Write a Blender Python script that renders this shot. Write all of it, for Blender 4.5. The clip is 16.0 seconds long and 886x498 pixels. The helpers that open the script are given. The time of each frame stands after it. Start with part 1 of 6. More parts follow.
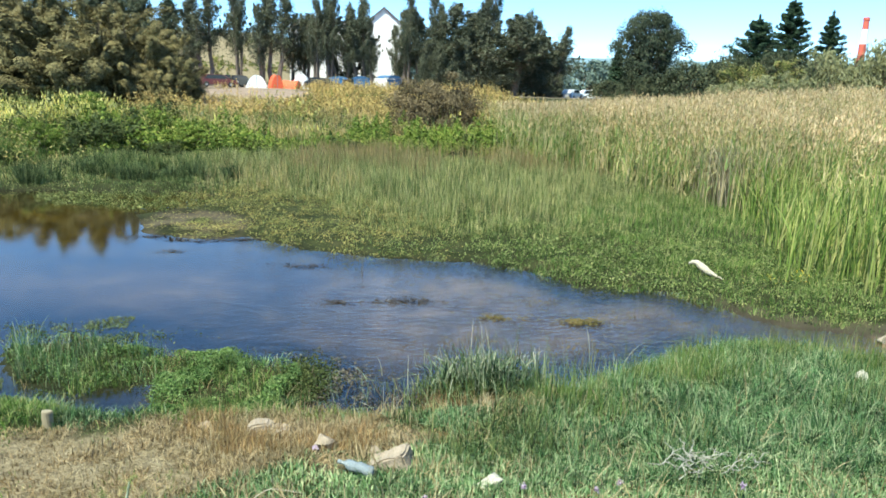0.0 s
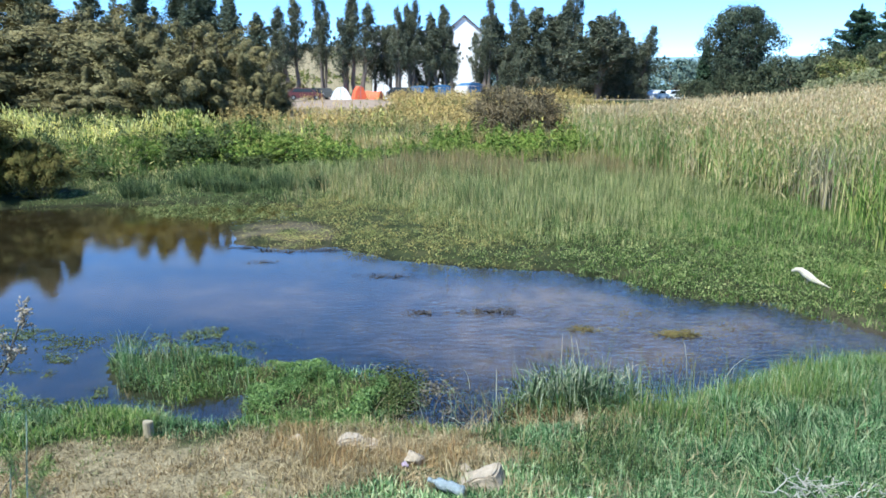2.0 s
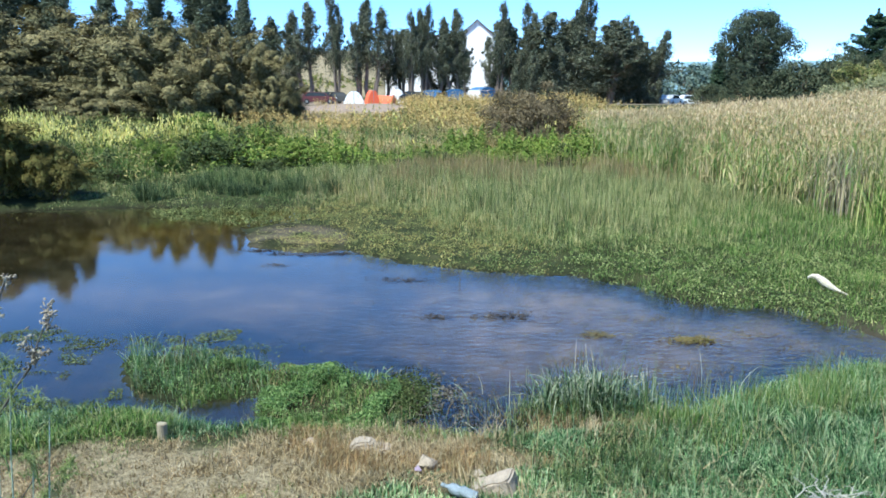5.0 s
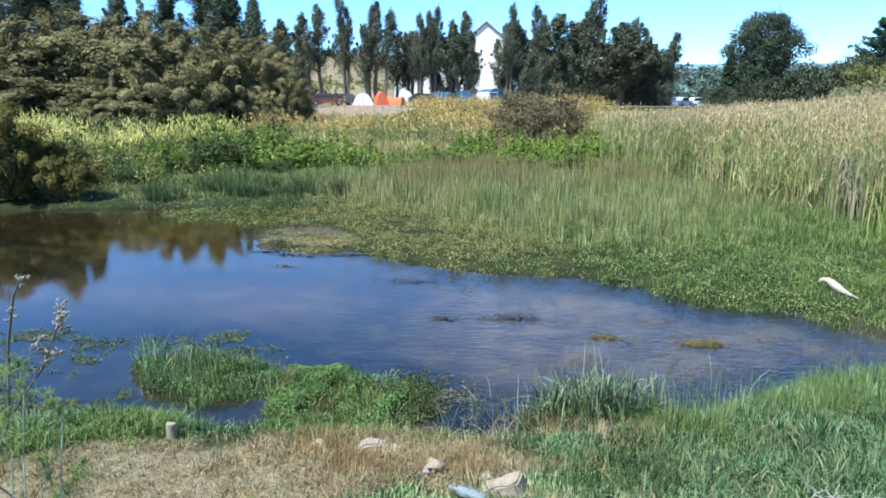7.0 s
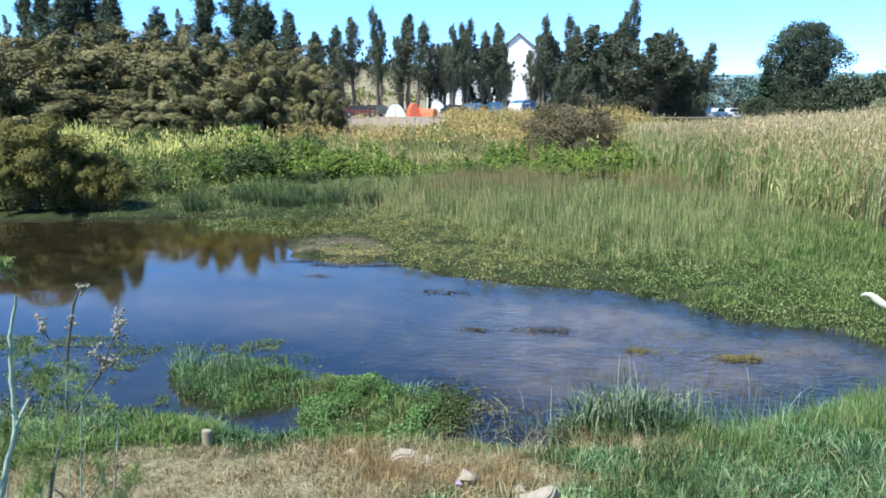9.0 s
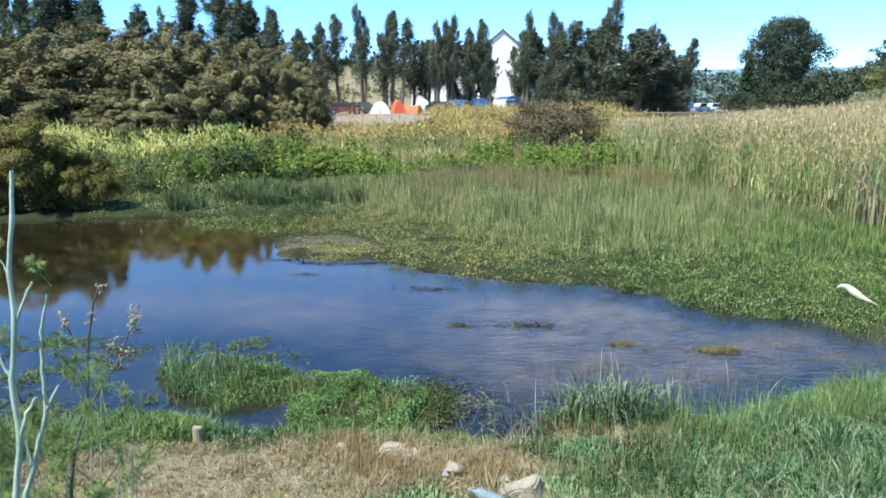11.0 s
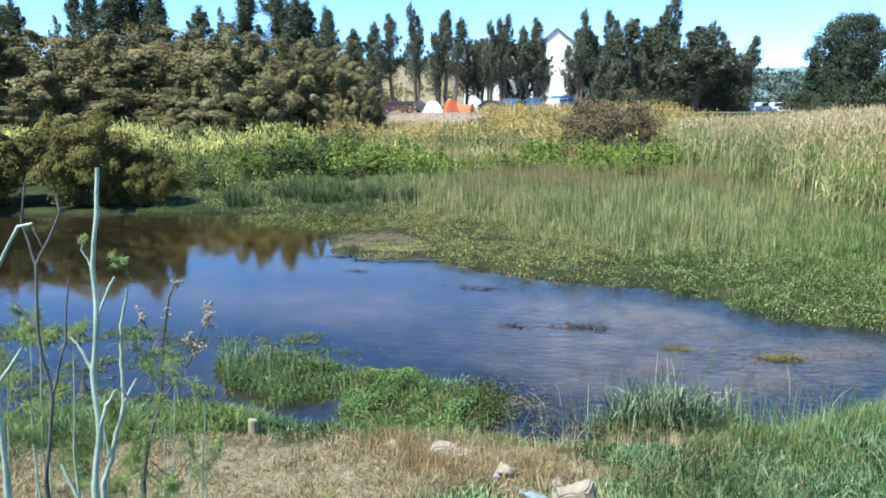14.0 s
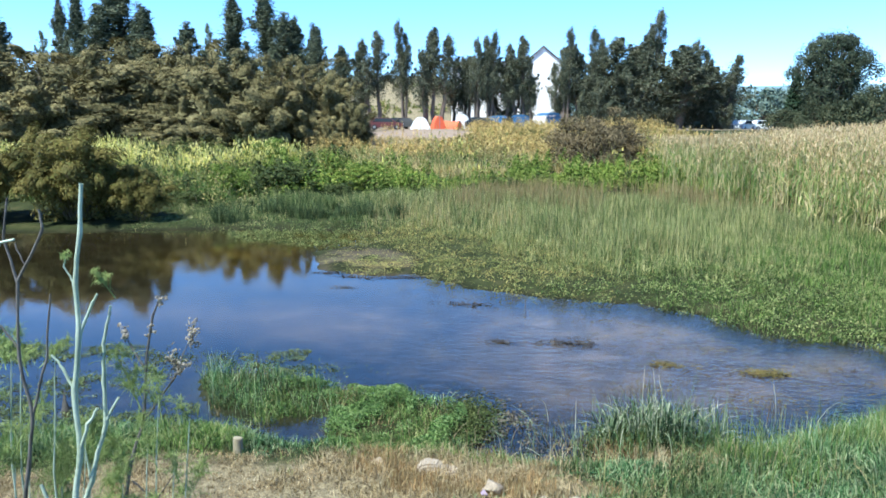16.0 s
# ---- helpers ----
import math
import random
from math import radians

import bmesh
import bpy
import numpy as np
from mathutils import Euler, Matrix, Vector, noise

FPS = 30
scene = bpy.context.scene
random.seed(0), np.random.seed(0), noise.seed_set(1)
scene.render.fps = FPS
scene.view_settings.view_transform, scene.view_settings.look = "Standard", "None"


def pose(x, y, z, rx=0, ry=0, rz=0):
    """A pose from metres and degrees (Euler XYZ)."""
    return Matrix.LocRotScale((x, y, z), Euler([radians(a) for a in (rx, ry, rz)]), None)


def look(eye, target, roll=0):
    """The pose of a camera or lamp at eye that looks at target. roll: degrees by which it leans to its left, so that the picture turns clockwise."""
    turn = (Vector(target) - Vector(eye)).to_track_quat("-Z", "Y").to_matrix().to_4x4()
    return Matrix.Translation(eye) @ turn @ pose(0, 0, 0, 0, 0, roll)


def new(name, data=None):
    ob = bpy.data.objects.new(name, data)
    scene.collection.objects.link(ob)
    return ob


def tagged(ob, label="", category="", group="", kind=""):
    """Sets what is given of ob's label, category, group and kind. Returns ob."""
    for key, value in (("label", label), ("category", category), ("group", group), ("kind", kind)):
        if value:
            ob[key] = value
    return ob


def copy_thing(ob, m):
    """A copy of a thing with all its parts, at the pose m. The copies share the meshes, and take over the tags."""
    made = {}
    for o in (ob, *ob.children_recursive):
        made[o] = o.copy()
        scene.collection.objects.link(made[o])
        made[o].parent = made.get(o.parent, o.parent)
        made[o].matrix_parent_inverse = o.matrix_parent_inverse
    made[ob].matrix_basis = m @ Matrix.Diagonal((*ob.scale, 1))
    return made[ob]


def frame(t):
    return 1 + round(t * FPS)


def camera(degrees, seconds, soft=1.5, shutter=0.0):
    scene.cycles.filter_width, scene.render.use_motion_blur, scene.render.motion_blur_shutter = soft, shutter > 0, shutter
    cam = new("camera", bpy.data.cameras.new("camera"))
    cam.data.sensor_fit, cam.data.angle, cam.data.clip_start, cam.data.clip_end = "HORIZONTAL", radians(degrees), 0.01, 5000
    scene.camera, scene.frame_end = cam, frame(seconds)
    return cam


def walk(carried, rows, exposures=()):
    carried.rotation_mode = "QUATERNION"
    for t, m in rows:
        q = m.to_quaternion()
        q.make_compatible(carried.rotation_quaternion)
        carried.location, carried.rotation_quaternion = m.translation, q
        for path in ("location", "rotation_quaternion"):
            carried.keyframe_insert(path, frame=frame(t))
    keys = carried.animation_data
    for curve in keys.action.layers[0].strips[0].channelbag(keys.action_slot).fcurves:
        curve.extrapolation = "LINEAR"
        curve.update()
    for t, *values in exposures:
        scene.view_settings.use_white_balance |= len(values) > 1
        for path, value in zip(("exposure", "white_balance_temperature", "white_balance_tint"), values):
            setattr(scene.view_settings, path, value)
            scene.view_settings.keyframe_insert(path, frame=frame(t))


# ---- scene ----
cam = camera(64.35, 16.0, soft=1.75)
PATH = [
    (0.0, 0.077, -0.193, 3.880, 76.60, -1.79, -7.16),
    (0.5, 0.076, -0.144, 3.872, 74.34, -0.69, -5.52),
    (1.0, 0.064, -0.099, 3.862, 73.11, 0.04, -2.87),
    (1.5, 0.040, -0.048, 3.895, 75.56, -0.13, -1.32),
    (2.0, 0.022, -0.018, 3.904, 77.02, 0.24, -0.82),
    (2.5, 0.012, -0.005, 3.903, 77.64, 0.30, -0.62),
    (3.0, 0.004, -0.002, 3.902, 77.77, 0.28, -0.11),
    (3.5, 0.000, -0.000, 3.900, 77.50, 0.00, 0.00),
    (4.0, -0.001, -0.003, 3.901, 77.38, 0.13, -0.29),
    (4.2, -0.002, -0.003, 3.901, 77.43, 0.13, -0.07),
    (6.3, -0.006, 0.002, 3.899, 77.20, 0.11, 0.43),
    (6.5, -0.007, 0.002, 3.899, 77.31, 0.11, 0.69),
    (7.0, -0.010, 0.001, 3.901, 77.50, 0.04, 0.88),
    (7.5, -0.013, 0.002, 3.902, 77.69, -0.04, 1.42),
    (8.0, -0.021, 0.008, 3.901, 77.85, 0.17, 2.04),
    (8.5, -0.026, 0.013, 3.902, 78.12, 0.13, 2.84),
    (8.7, -0.044, 0.010, 3.903, 78.38, 0.15, 3.42),
    (10.8, -0.014, -0.155, 3.940, 78.27, 0.42, 2.88),
    (11.0, -0.020, -0.160, 3.945, 78.09, 0.50, 2.20),
    (11.5, -0.028, -0.173, 3.941, 77.28, 0.12, 2.77),
    (12.0, -0.032, -0.155, 3.942, 77.97, 1.14, 4.78),
    (12.5, -0.055, -0.145, 3.943, 78.54, 1.32, 7.36),
    (13.0, -0.065, -0.140, 3.945, 78.55, 0.91, 6.62),
    (13.5, -0.063, -0.142, 3.945, 77.81, 0.42, 6.53),
    (14.0, -0.064, -0.142, 3.945, 78.05, 0.44, 6.37),
    (14.5, -0.060, -0.150, 3.946, 78.92, -0.09, 5.52),
    (15.0, -0.058, -0.147, 3.946, 79.11, 0.01, 4.91),
    (15.5, -0.059, -0.146, 3.947, 79.10, 0.12, 5.18),
    (16.0, -0.064, -0.139, 3.945, 79.35, 0.23, 5.36),
]
EXPOSURE = 1.1
TINT = [(0.0, 0.0, 5720, -5), (1.0, 0.04, 5560, 0), (2.0, -0.01, 5120, 2.3), (3.0, -0.04, 5100, 1.6), (8.5, -0.06, 5150, 1.5), (11.5, -0.04, 5220, 1.5), (12.5, 0.03, 5230, 1.5), (13.5, 0.06, 5260, 1.5), (16.0, 0.06, 5210, 1.5)]
walk(cam, [(t, pose(*p)) for t, *p in PATH], [(t, EXPOSURE + e, k, g) for t, e, k, g in TINT])

# ---- world and sun ----
SUN_FROM = Vector((-0.58, -0.6, 1.35)).normalized()
world = bpy.data.worlds.new("sky")
scene.world = world
world.use_nodes = True
wn = world.node_tree.nodes
sky = wn.new("ShaderNodeTexSky")
sky.sky_type = 'NISHITA'
sky.sun_disc = False
sky.sun_elevation = math.asin(SUN_FROM.z)
sky.sun_rotation = math.atan2(SUN_FROM.x, SUN_FROM.y)
sky.air_density, sky.dust_density, sky.ozone_density = 0.85, 0.0, 6.0
sky.altitude = 1700
wn["Background"].inputs["Strength"].default_value = 0.145
world.node_tree.links.new(sky.outputs[0], wn["Background"].inputs["Color"])
sun = new("sun", bpy.data.lights.new("sun", 'SUN'))
sun.data.energy, sun.data.angle, sun.data.color = 5.4, radians(0.5), (1.0, 0.9, 0.74)
sun.matrix_world = look(SUN_FROM * 50, (0, 0, 0))

# ---- small helpers ----
rng = np.random.default_rng(7)
PI2 = 2 * math.pi


def np_mesh(name, verts, faces, smooth=False):
    me = bpy.data.meshes.new(name)
    verts = np.asarray(verts, np.float32)
    faces = [np.asarray(f, np.int32) for f in faces if len(f)]
    me.vertices.add(len(verts))
    me.vertices.foreach_set("co", verts.ravel())
    loops = np.concatenate([f.ravel() for f in faces])
    sizes = np.concatenate([np.full(len(f), f.shape[1], np.int32) for f in faces])
    me.loops.add(len(loops))
    me.loops.foreach_set("vertex_index", loops)
    me.polygons.add(len(sizes))
    me.polygons.foreach_set("loop_start", np.concatenate([[0], np.cumsum(sizes)[:-1]]).astype(np.int32))
    me.polygons.foreach_set("use_smooth", np.full(len(sizes), smooth, bool))
    me.update(calc_edges=True)
    return me


def part(name, shape, material, parent=None, label=""):
    """One mesh object, from a bmesh or a mesh, under a thing or a part."""
    if isinstance(shape, bmesh.types.BMesh):
        me = bpy.data.meshes.new(name)
        shape.to_mesh(me)
        shape.free()
    else:
        me = shape
    me.materials.append(material)
    ob = new(name, me)
    ob.parent = parent
    return tagged(ob, label)


def thing(name, m, label, category, group="", kind=""):
    ob = new(name)
    ob.matrix_world = m
    return tagged(ob, label, category, group, kind)


def box(size, at=(0, 0, 0), bevel=0.0, bm=None, turn=None):
    fresh = bmesh.new()
    bmesh.ops.create_cube(fresh, size=1)
    bmesh.ops.scale(fresh, vec=size, verts=fresh.verts)
    if bevel:
        bmesh.ops.bevel(fresh, geom=fresh.edges[:], offset=bevel, segments=2, affect='EDGES', profile=0.6)
    bmesh.ops.transform(fresh, matrix=Matrix.Translation(at) @ (turn or Matrix()), verts=fresh.verts)
    if bm is None:
        return fresh
    me = bpy.data.meshes.new("t")
    fresh.to_mesh(me)
    fresh.free()
    bm.from_mesh(me)
    bpy.data.meshes.remove(me)
    return bm


def prism(profile, length, bevel=0.0):
    """A closed outline in x and z, drawn out along y."""
    bm = bmesh.new()
    a = [bm.verts.new((x, -length / 2, z)) for x, z in profile]
    b = [bm.verts.new((x, length / 2, z)) for x, z in profile]
    bm.faces.new(a)
    bm.faces.new(b[::-1])
    n = len(a)
    for i in range(n):
        bm.faces.new((a[i], b[i], b[(i + 1) % n], a[(i + 1) % n]))
    bmesh.ops.recalc_face_normals(bm, faces=bm.faces[:])
    if bevel:
        bmesh.ops.bevel(bm, geom=bm.edges[:], offset=bevel, segments=2, affect='EDGES')
    return bm


def lump(seed, size, detail=3, rough=0.22):
    """A broken stone: a sphere cut by planes into facets, its faces pitted by noise."""
    bm = bmesh.new()
    bmesh.ops.create_icosphere(bm, subdivisions=detail + 1, radius=0.6)
    off = Vector((seed * 7.3, seed * 3.1, seed * 1.7))
    cuts = [Vector((math.sin(seed * 2.1 + k * 2.4), math.cos(seed * 1.3 + k * 1.9), 0.8 * math.sin(seed + k * 1.1))).normalized() for k in range(11)]
    depth = [0.3 + 0.12 * math.sin(seed * 5.0 + k * 3.7) for k in range(11)]
    for v in bm.verts:
        p = v.co.copy()
        for c, far in zip(cuts, depth):
            over = p.dot(c) - far
            if over > 0:
                p -= c * over
        p *= 1 + rough * 0.5 * noise.noise(p * 3.2 + off) + 0.35 * rough * noise.noise(p * 9 + off) + 0.15 * rough * noise.noise(p * 24 + off)
        v.co = Vector((p.x * size[0] * 1.08, p.y * size[1] * 1.08, p.z * size[2] * 1.08))
    for f in bm.faces:
        f.smooth = True
    return bm


def tube(points, radii, sides=6):
    """Vertices and quads of a tapered tube along points."""
    points = np.asarray(points, float)
    n = len(points)
    radii = np.broadcast_to(radii, n)
    axis = np.gradient(points, axis=0)
    axis /= np.linalg.norm(axis, axis=1)[:, None] + 1e-9
    ref = np.eye(3)[np.argmin(np.abs(points[-1] - points[0]))]
    u = np.cross(axis, ref)
    u /= np.linalg.norm(u, axis=1)[:, None]
    w = np.cross(axis, u)
    a = np.arange(sides) * PI2 / sides
    ring = np.cos(a)[None, :, None] * u[:, None] + np.sin(a)[None, :, None] * w[:, None]
    verts = (points[:, None] + ring * radii[:, None, None]).reshape(-1, 3)
    i = np.arange(n - 1)[:, None] * sides
    k = np.arange(sides)[None]
    k2 = (k + 1) % sides
    quads = np.stack([i + k, i + k2, i + sides + k2, i + sides + k], -1).reshape(-1, 4)
    return verts, quads


def tubes(lines, sides=6):
    """One mesh of many tubes: (points, radii) pairs."""
    vs, qs, base = [], [], 0
    for pts, rad in lines:
        v, q = tube(pts, rad, sides)
        vs.append(v)
        qs.append(q + base)
        base += len(v)
    return np_mesh("tubes", np.concatenate(vs), [np.concatenate(qs)], True)


def bend(p, q, sag=0.0, n=5, jitter=0.0):
    t = np.linspace(0, 1, n)[:, None]
    pts = np.asarray(p)[None] * (1 - t) + np.asarray(q)[None] * t
    pts[:, 2] += sag * 4 * (t * (1 - t))[:, 0]
    if jitter:
        pts[1:-1] += rng.normal(0, jitter, (n - 2, 3))
    return pts


def smooth01(x, a, b):
    t = np.clip((x - a) / (b - a), 0, 1)
    return t * t * (3 - 2 * t)


def vnoise(x, y, size, seed=0):
    """Smooth value noise, 0 to 1."""
    x, y = np.asarray(x) / size + 91.7 * seed, np.asarray(y) / size + 37.3 * seed
    ix, iy = np.floor(x), np.floor(y)
    fx, fy = x - ix, y - iy
    fx, fy = fx * fx * (3 - 2 * fx), fy * fy * (3 - 2 * fy)

    def h(a, b):
        v = np.sin(a * 127.1 + b * 311.7 + seed * 17.0) * 43758.5453
        return v - np.floor(v)
    return (h(ix, iy) * (1 - fx) + h(ix + 1, iy) * fx) * (1 - fy) + (h(ix, iy + 1) * (1 - fx) + h(ix + 1, iy + 1) * fx) * fy


def poly_sd(x, y, poly):
    """Distance to a closed outline, negative inside."""
    x, y = np.asarray(x, float), np.asarray(y, float)
    best = np.full(x.shape, 1e9)
    inside = np.zeros(x.shape, bool)
    for (ax, ay), (bx, by) in zip(poly, poly[1:] + poly[:1]):
        ex, ey = bx - ax, by - ay
        t = np.clip(((x - ax) * ex + (y - ay) * ey) / (ex * ex + ey * ey), 0, 1)
        best = np.minimum(best, (x - ax - t * ex) ** 2 + (y - ay - t * ey) ** 2)
        if ey:
            inside ^= ((ay > y) != (by > y)) & (x < ex * (y - ay) / ey + ax)
    return np.where(inside, -1, 1) * np.sqrt(best)


# ---- plan: the pond, its island of cress, the dry patch ----
POND = [(-70, 30), (-30, 23.5), (-19, 22.6), (-13.7, 23.4), (-11.8, 23.9), (-9.6, 24.1), (-7.4, 24.1), (-5.6, 24.2), (-4.4, 23.4), (-4.2, 21.6), (-5.8, 20.0),
        (-5.0, 17.6), (-3.4, 16.9), (-2.5, 17.1), (-1.1, 15.9), (0.6, 15.1), (2.9, 14.7), (4.1, 13.6), (4.8, 12.7),
        (6.4, 12.3), (6.65, 11.3), (7.4, 10.3), (8.4, 9.9), (10.5, 9.7), (12.5, 9.6), (12.5, 8.8), (8.2, 8.75), (6.9, 9.15), (6.1, 9.3),
        (4.9, 8.9), (3.8, 8.2), (2.6, 7.65), (1.3, 7.3), (0.0, 7.2), (-1.1, 7.25), (-2.2, 7.4), (-2.5, 7.62), (-2.9, 7.66), (-3.25, 7.9), (-3.6, 8.0), (-4.2, 7.9), (-4.9, 7.75), (-5.3, 7.4),
        (-5.8, 7.1), (-6.9, 6.95), (-14, 6.9), (-70, 6.9)]
ISLAND = [(-4.8, 10.0), (-4.2, 10.2), (-2.7, 9.6), (-1.3, 9.2), (-0.7, 8.8), (-0.6, 8.2), (-0.8, 7.4), (-1.5, 7.1), (-2.3, 7.2),
          (-2.15, 7.9), (-2.35, 8.4), (-3.1, 8.4), (-3.6, 8.2), (-4.05, 8.6), (-4.6, 9.4)]
MUDFLAT = [(-5.1, 17.6), (-3.7, 16.8), (-2.7, 17.1), (-2.5, 18.5), (-3.2, 19.9), (-4.8, 20.4), (-5.6, 19.2)]
DRY = [(-9, 5.0), (-1.75, 4.2), (-1.3, 5.35), (-0.5, 5.65), (0.5, 5.75), (0.7, 6.1), (0.1, 6.6), (-0.4, 6.95), (-1.6, 6.85), (-2.6, 6.6),
       (-3.6, 6.3), (-5, 5.9), (-9, 6.0)]


def shore(x, y):
    """Distance from the water's edge: positive on land."""
    wob = (vnoise(x, y, 0.5, 1) - 0.5) * 0.22 + (vnoise(x, y, 1.7, 2) - 0.5) * 0.3
    return np.maximum(poly_sd(x, y, POND), -poly_sd(x, y, ISLAND)) + wob


NEAR = ([-30, -0.4, 0.7, 4.6, 5.3, 6.5, 7.0, 7.6, 8.5, 12], [2.3, 2.3, 2.2, 0.55, 0.46, 0.42, 0.38, 0.27, 0.14, 0.06])
FARZ = ([0, 20, 26, 32, 38, 50, 72, 130, 200], [0.06, 0.1, 0.2, 0.55, 1.0, 1.5, 2.4, 2.4, 3.0])


def height(x, y):
    x, y = np.asarray(x, float), np.asarray(y, float)
    sd = shore(x, y)
    land = np.maximum(np.interp(y, *NEAR), np.interp(y, *FARZ))
    land = np.where(y > 20, land, np.minimum(land, np.where(poly_sd(x, y, ISLAND) < 0.1, 0.03, 9)))
    land = land - 0.6 * smooth01(x, 10, 30) * smooth01(y, 80, 105)
    out = 0.004 + (land - 0.004) * smooth01(sd, -0.05, 0.55) + (vnoise(x, y, 0.35, 3) - 0.5) * 0.05 * smooth01(sd, 0, 0.5)
    deep = 0.2 + 0.35 * smooth01(-x, -3, 3) - 0.09 * smooth01(x, 5.2, 7.5)
    z = np.where(sd > 0, out, 0.004 - (deep + 0.004) * smooth01(-sd, -0.25, 2.2) + (vnoise(x, y, 0.6, 4) - 0.5) * 0.06 * smooth01(-sd, 0, 0.6))
    z = z + (vnoise(x, y, 0.75, 119) - 0.5) * 0.16 * smooth01(sd, 0.25, 0.8) * smooth01(x, 0.8, 1.8) * smooth01(y, 4.6, 5.6) * (1 - smooth01(y, 9, 10))
    hill = 12.5 * smooth01(y, 128, 235) * smooth01(-x, -4, 24) * (0.8 + 0.35 * vnoise(x, y, 28, 5))
    return z + hill


# ---- materials ----
def material(name):
    mat = bpy.data.materials.new(name)
    mat.use_nodes = True
    nt = mat.node_tree
    return mat, nt, nt.nodes["Principled BSDF"]


def add(nt, kind, **values):
    node = nt.nodes.new("ShaderNode" + kind)
    for key, value in values.items():
        node.inputs[key.replace("_", " ")].default_value = value
    return node


def ramp(nt, source, stops):
    node = nt.nodes.new("ShaderNodeValToRGB")
    el = node.color_ramp.elements
    while len(el) < len(stops):
        el.new(0.5)
    for e, (at, c) in zip(el, stops):
        e.position, e.color = at, (*c, 1)
    nt.links.new(source, node.inputs[0])
    return node.outputs[0]


def mix(nt, fac, a, b, mode='MIX'):
    node = nt.nodes.new("ShaderNodeMix")
    node.data_type, node.blend_type = 'RGBA', mode
    for sock, value in ((node.inputs[0], fac), (node.inputs[6], a), (node.inputs[7], b)):
        if isinstance(value, bpy.types.NodeSocket):
            nt.links.new(value, sock)
        else:
            sock.default_value = value if isinstance(value, float) else (*value, 1)
    return node.outputs[2]


def noise_fac(nt, scale, detail=4.0, rough=0.6, coord="Object", stretch=None):
    tc = nt.nodes.new("ShaderNodeTexCoord")
    src = tc.outputs[coord]
    if stretch:
        mp = nt.nodes.new("ShaderNodeMapping")
        mp.inputs["Scale"].default_value = stretch
        nt.links.new(src, mp.inputs[0])
        src = mp.outputs[0]
    nz = add(nt, "TexNoise", Scale=scale, Detail=detail, Roughness=rough)
    nt.links.new(src, nz.inputs["Vector"])
    return nz.outputs["Fac"]


def world_pos(nt):
    return nt.nodes.new("ShaderNodeNewGeometry").outputs["Position"]


def leafy(name, colours, glow=0.16, rough=0.7, patch=0.5, patch_colour=None, gain=1.25):
    """Leaves or blades: each island takes its own tone, large patches shift it; light shines through."""
    mat, nt, bsdf = material(name)
    geo = nt.nodes.new("ShaderNodeNewGeometry")
    colours = [tuple(v * gain for v in c) for c in colours]
    n = len(colours)
    col = ramp(nt, geo.outputs["Random Per Island"], [((i + 0.5) / n, c) for i, c in enumerate(colours)])
    nz = add(nt, "TexNoise", Scale=patch, Detail=3.0, Roughness=0.6)
    nt.links.new(geo.outputs["Position"], nz.inputs["Vector"])
    if patch_colour:
        f = ramp(nt, nz.outputs["Fac"], [(0.42, (0, 0, 0)), (0.62, (0.8, 0.8, 0.8))])
        col = mix(nt, f, col, patch_colour)
    else:
        f = ramp(nt, nz.outputs["Fac"], [(0.3, (0.55, 0.6, 0.55)), (0.7, (1.35, 1.3, 1.2))])
        col = mix(nt, 1.0, col, f, 'MULTIPLY')
    nt.links.new(col, bsdf.inputs["Base Color"])
    bsdf.inputs["Roughness"].default_value = rough
    bsdf.inputs["Specular IOR Level"].default_value = 0.15
    tr = nt.nodes.new("ShaderNodeBsdfTranslucent")
    nt.links.new(col, tr.inputs["Color"])
    ms = nt.nodes.new("ShaderNodeMixShader")
    ms.inputs[0].default_value = glow
    nt.links.new(bsdf.outputs[0], ms.inputs[1])
    nt.links.new(tr.outputs[0], ms.inputs[2])
    nt.links.new(ms.outputs[0], nt.nodes["Material Output"].inputs["Surface"])
    return mat


def plain(name, colour, rough=0.6, metal=0.0, spread=0.18, scale=6.0, bump=0.15, second=None):
    """A worn surface: colour shifted by noise at two scales, with fine relief."""
    mat, nt, bsdf = material(name)
    big, fine = noise_fac(nt, scale), noise_fac(nt, scale * 9, 3.0)
    lo = tuple(c * (1 - spread) for c in colour)
    hi = tuple(min(1, c * (1 + spread)) for c in colour)
    col = ramp(nt, big, [(0.3, lo), (0.7, second or hi)])
    col = mix(nt, 0.5, col, ramp(nt, fine, [(0.3, lo), (0.7, hi)]))
    nt.links.new(col, bsdf.inputs["Base Color"])
    bsdf.inputs["Roughness"].default_value, bsdf.inputs["Metallic"].default_value = rough, metal
    bp = add(nt, "Bump", Strength=bump, Distance=0.02)
    nt.links.new(fine, bp.inputs["Height"])
    nt.links.new(bp.outputs[0], bsdf.inputs["Normal"])
    return mat


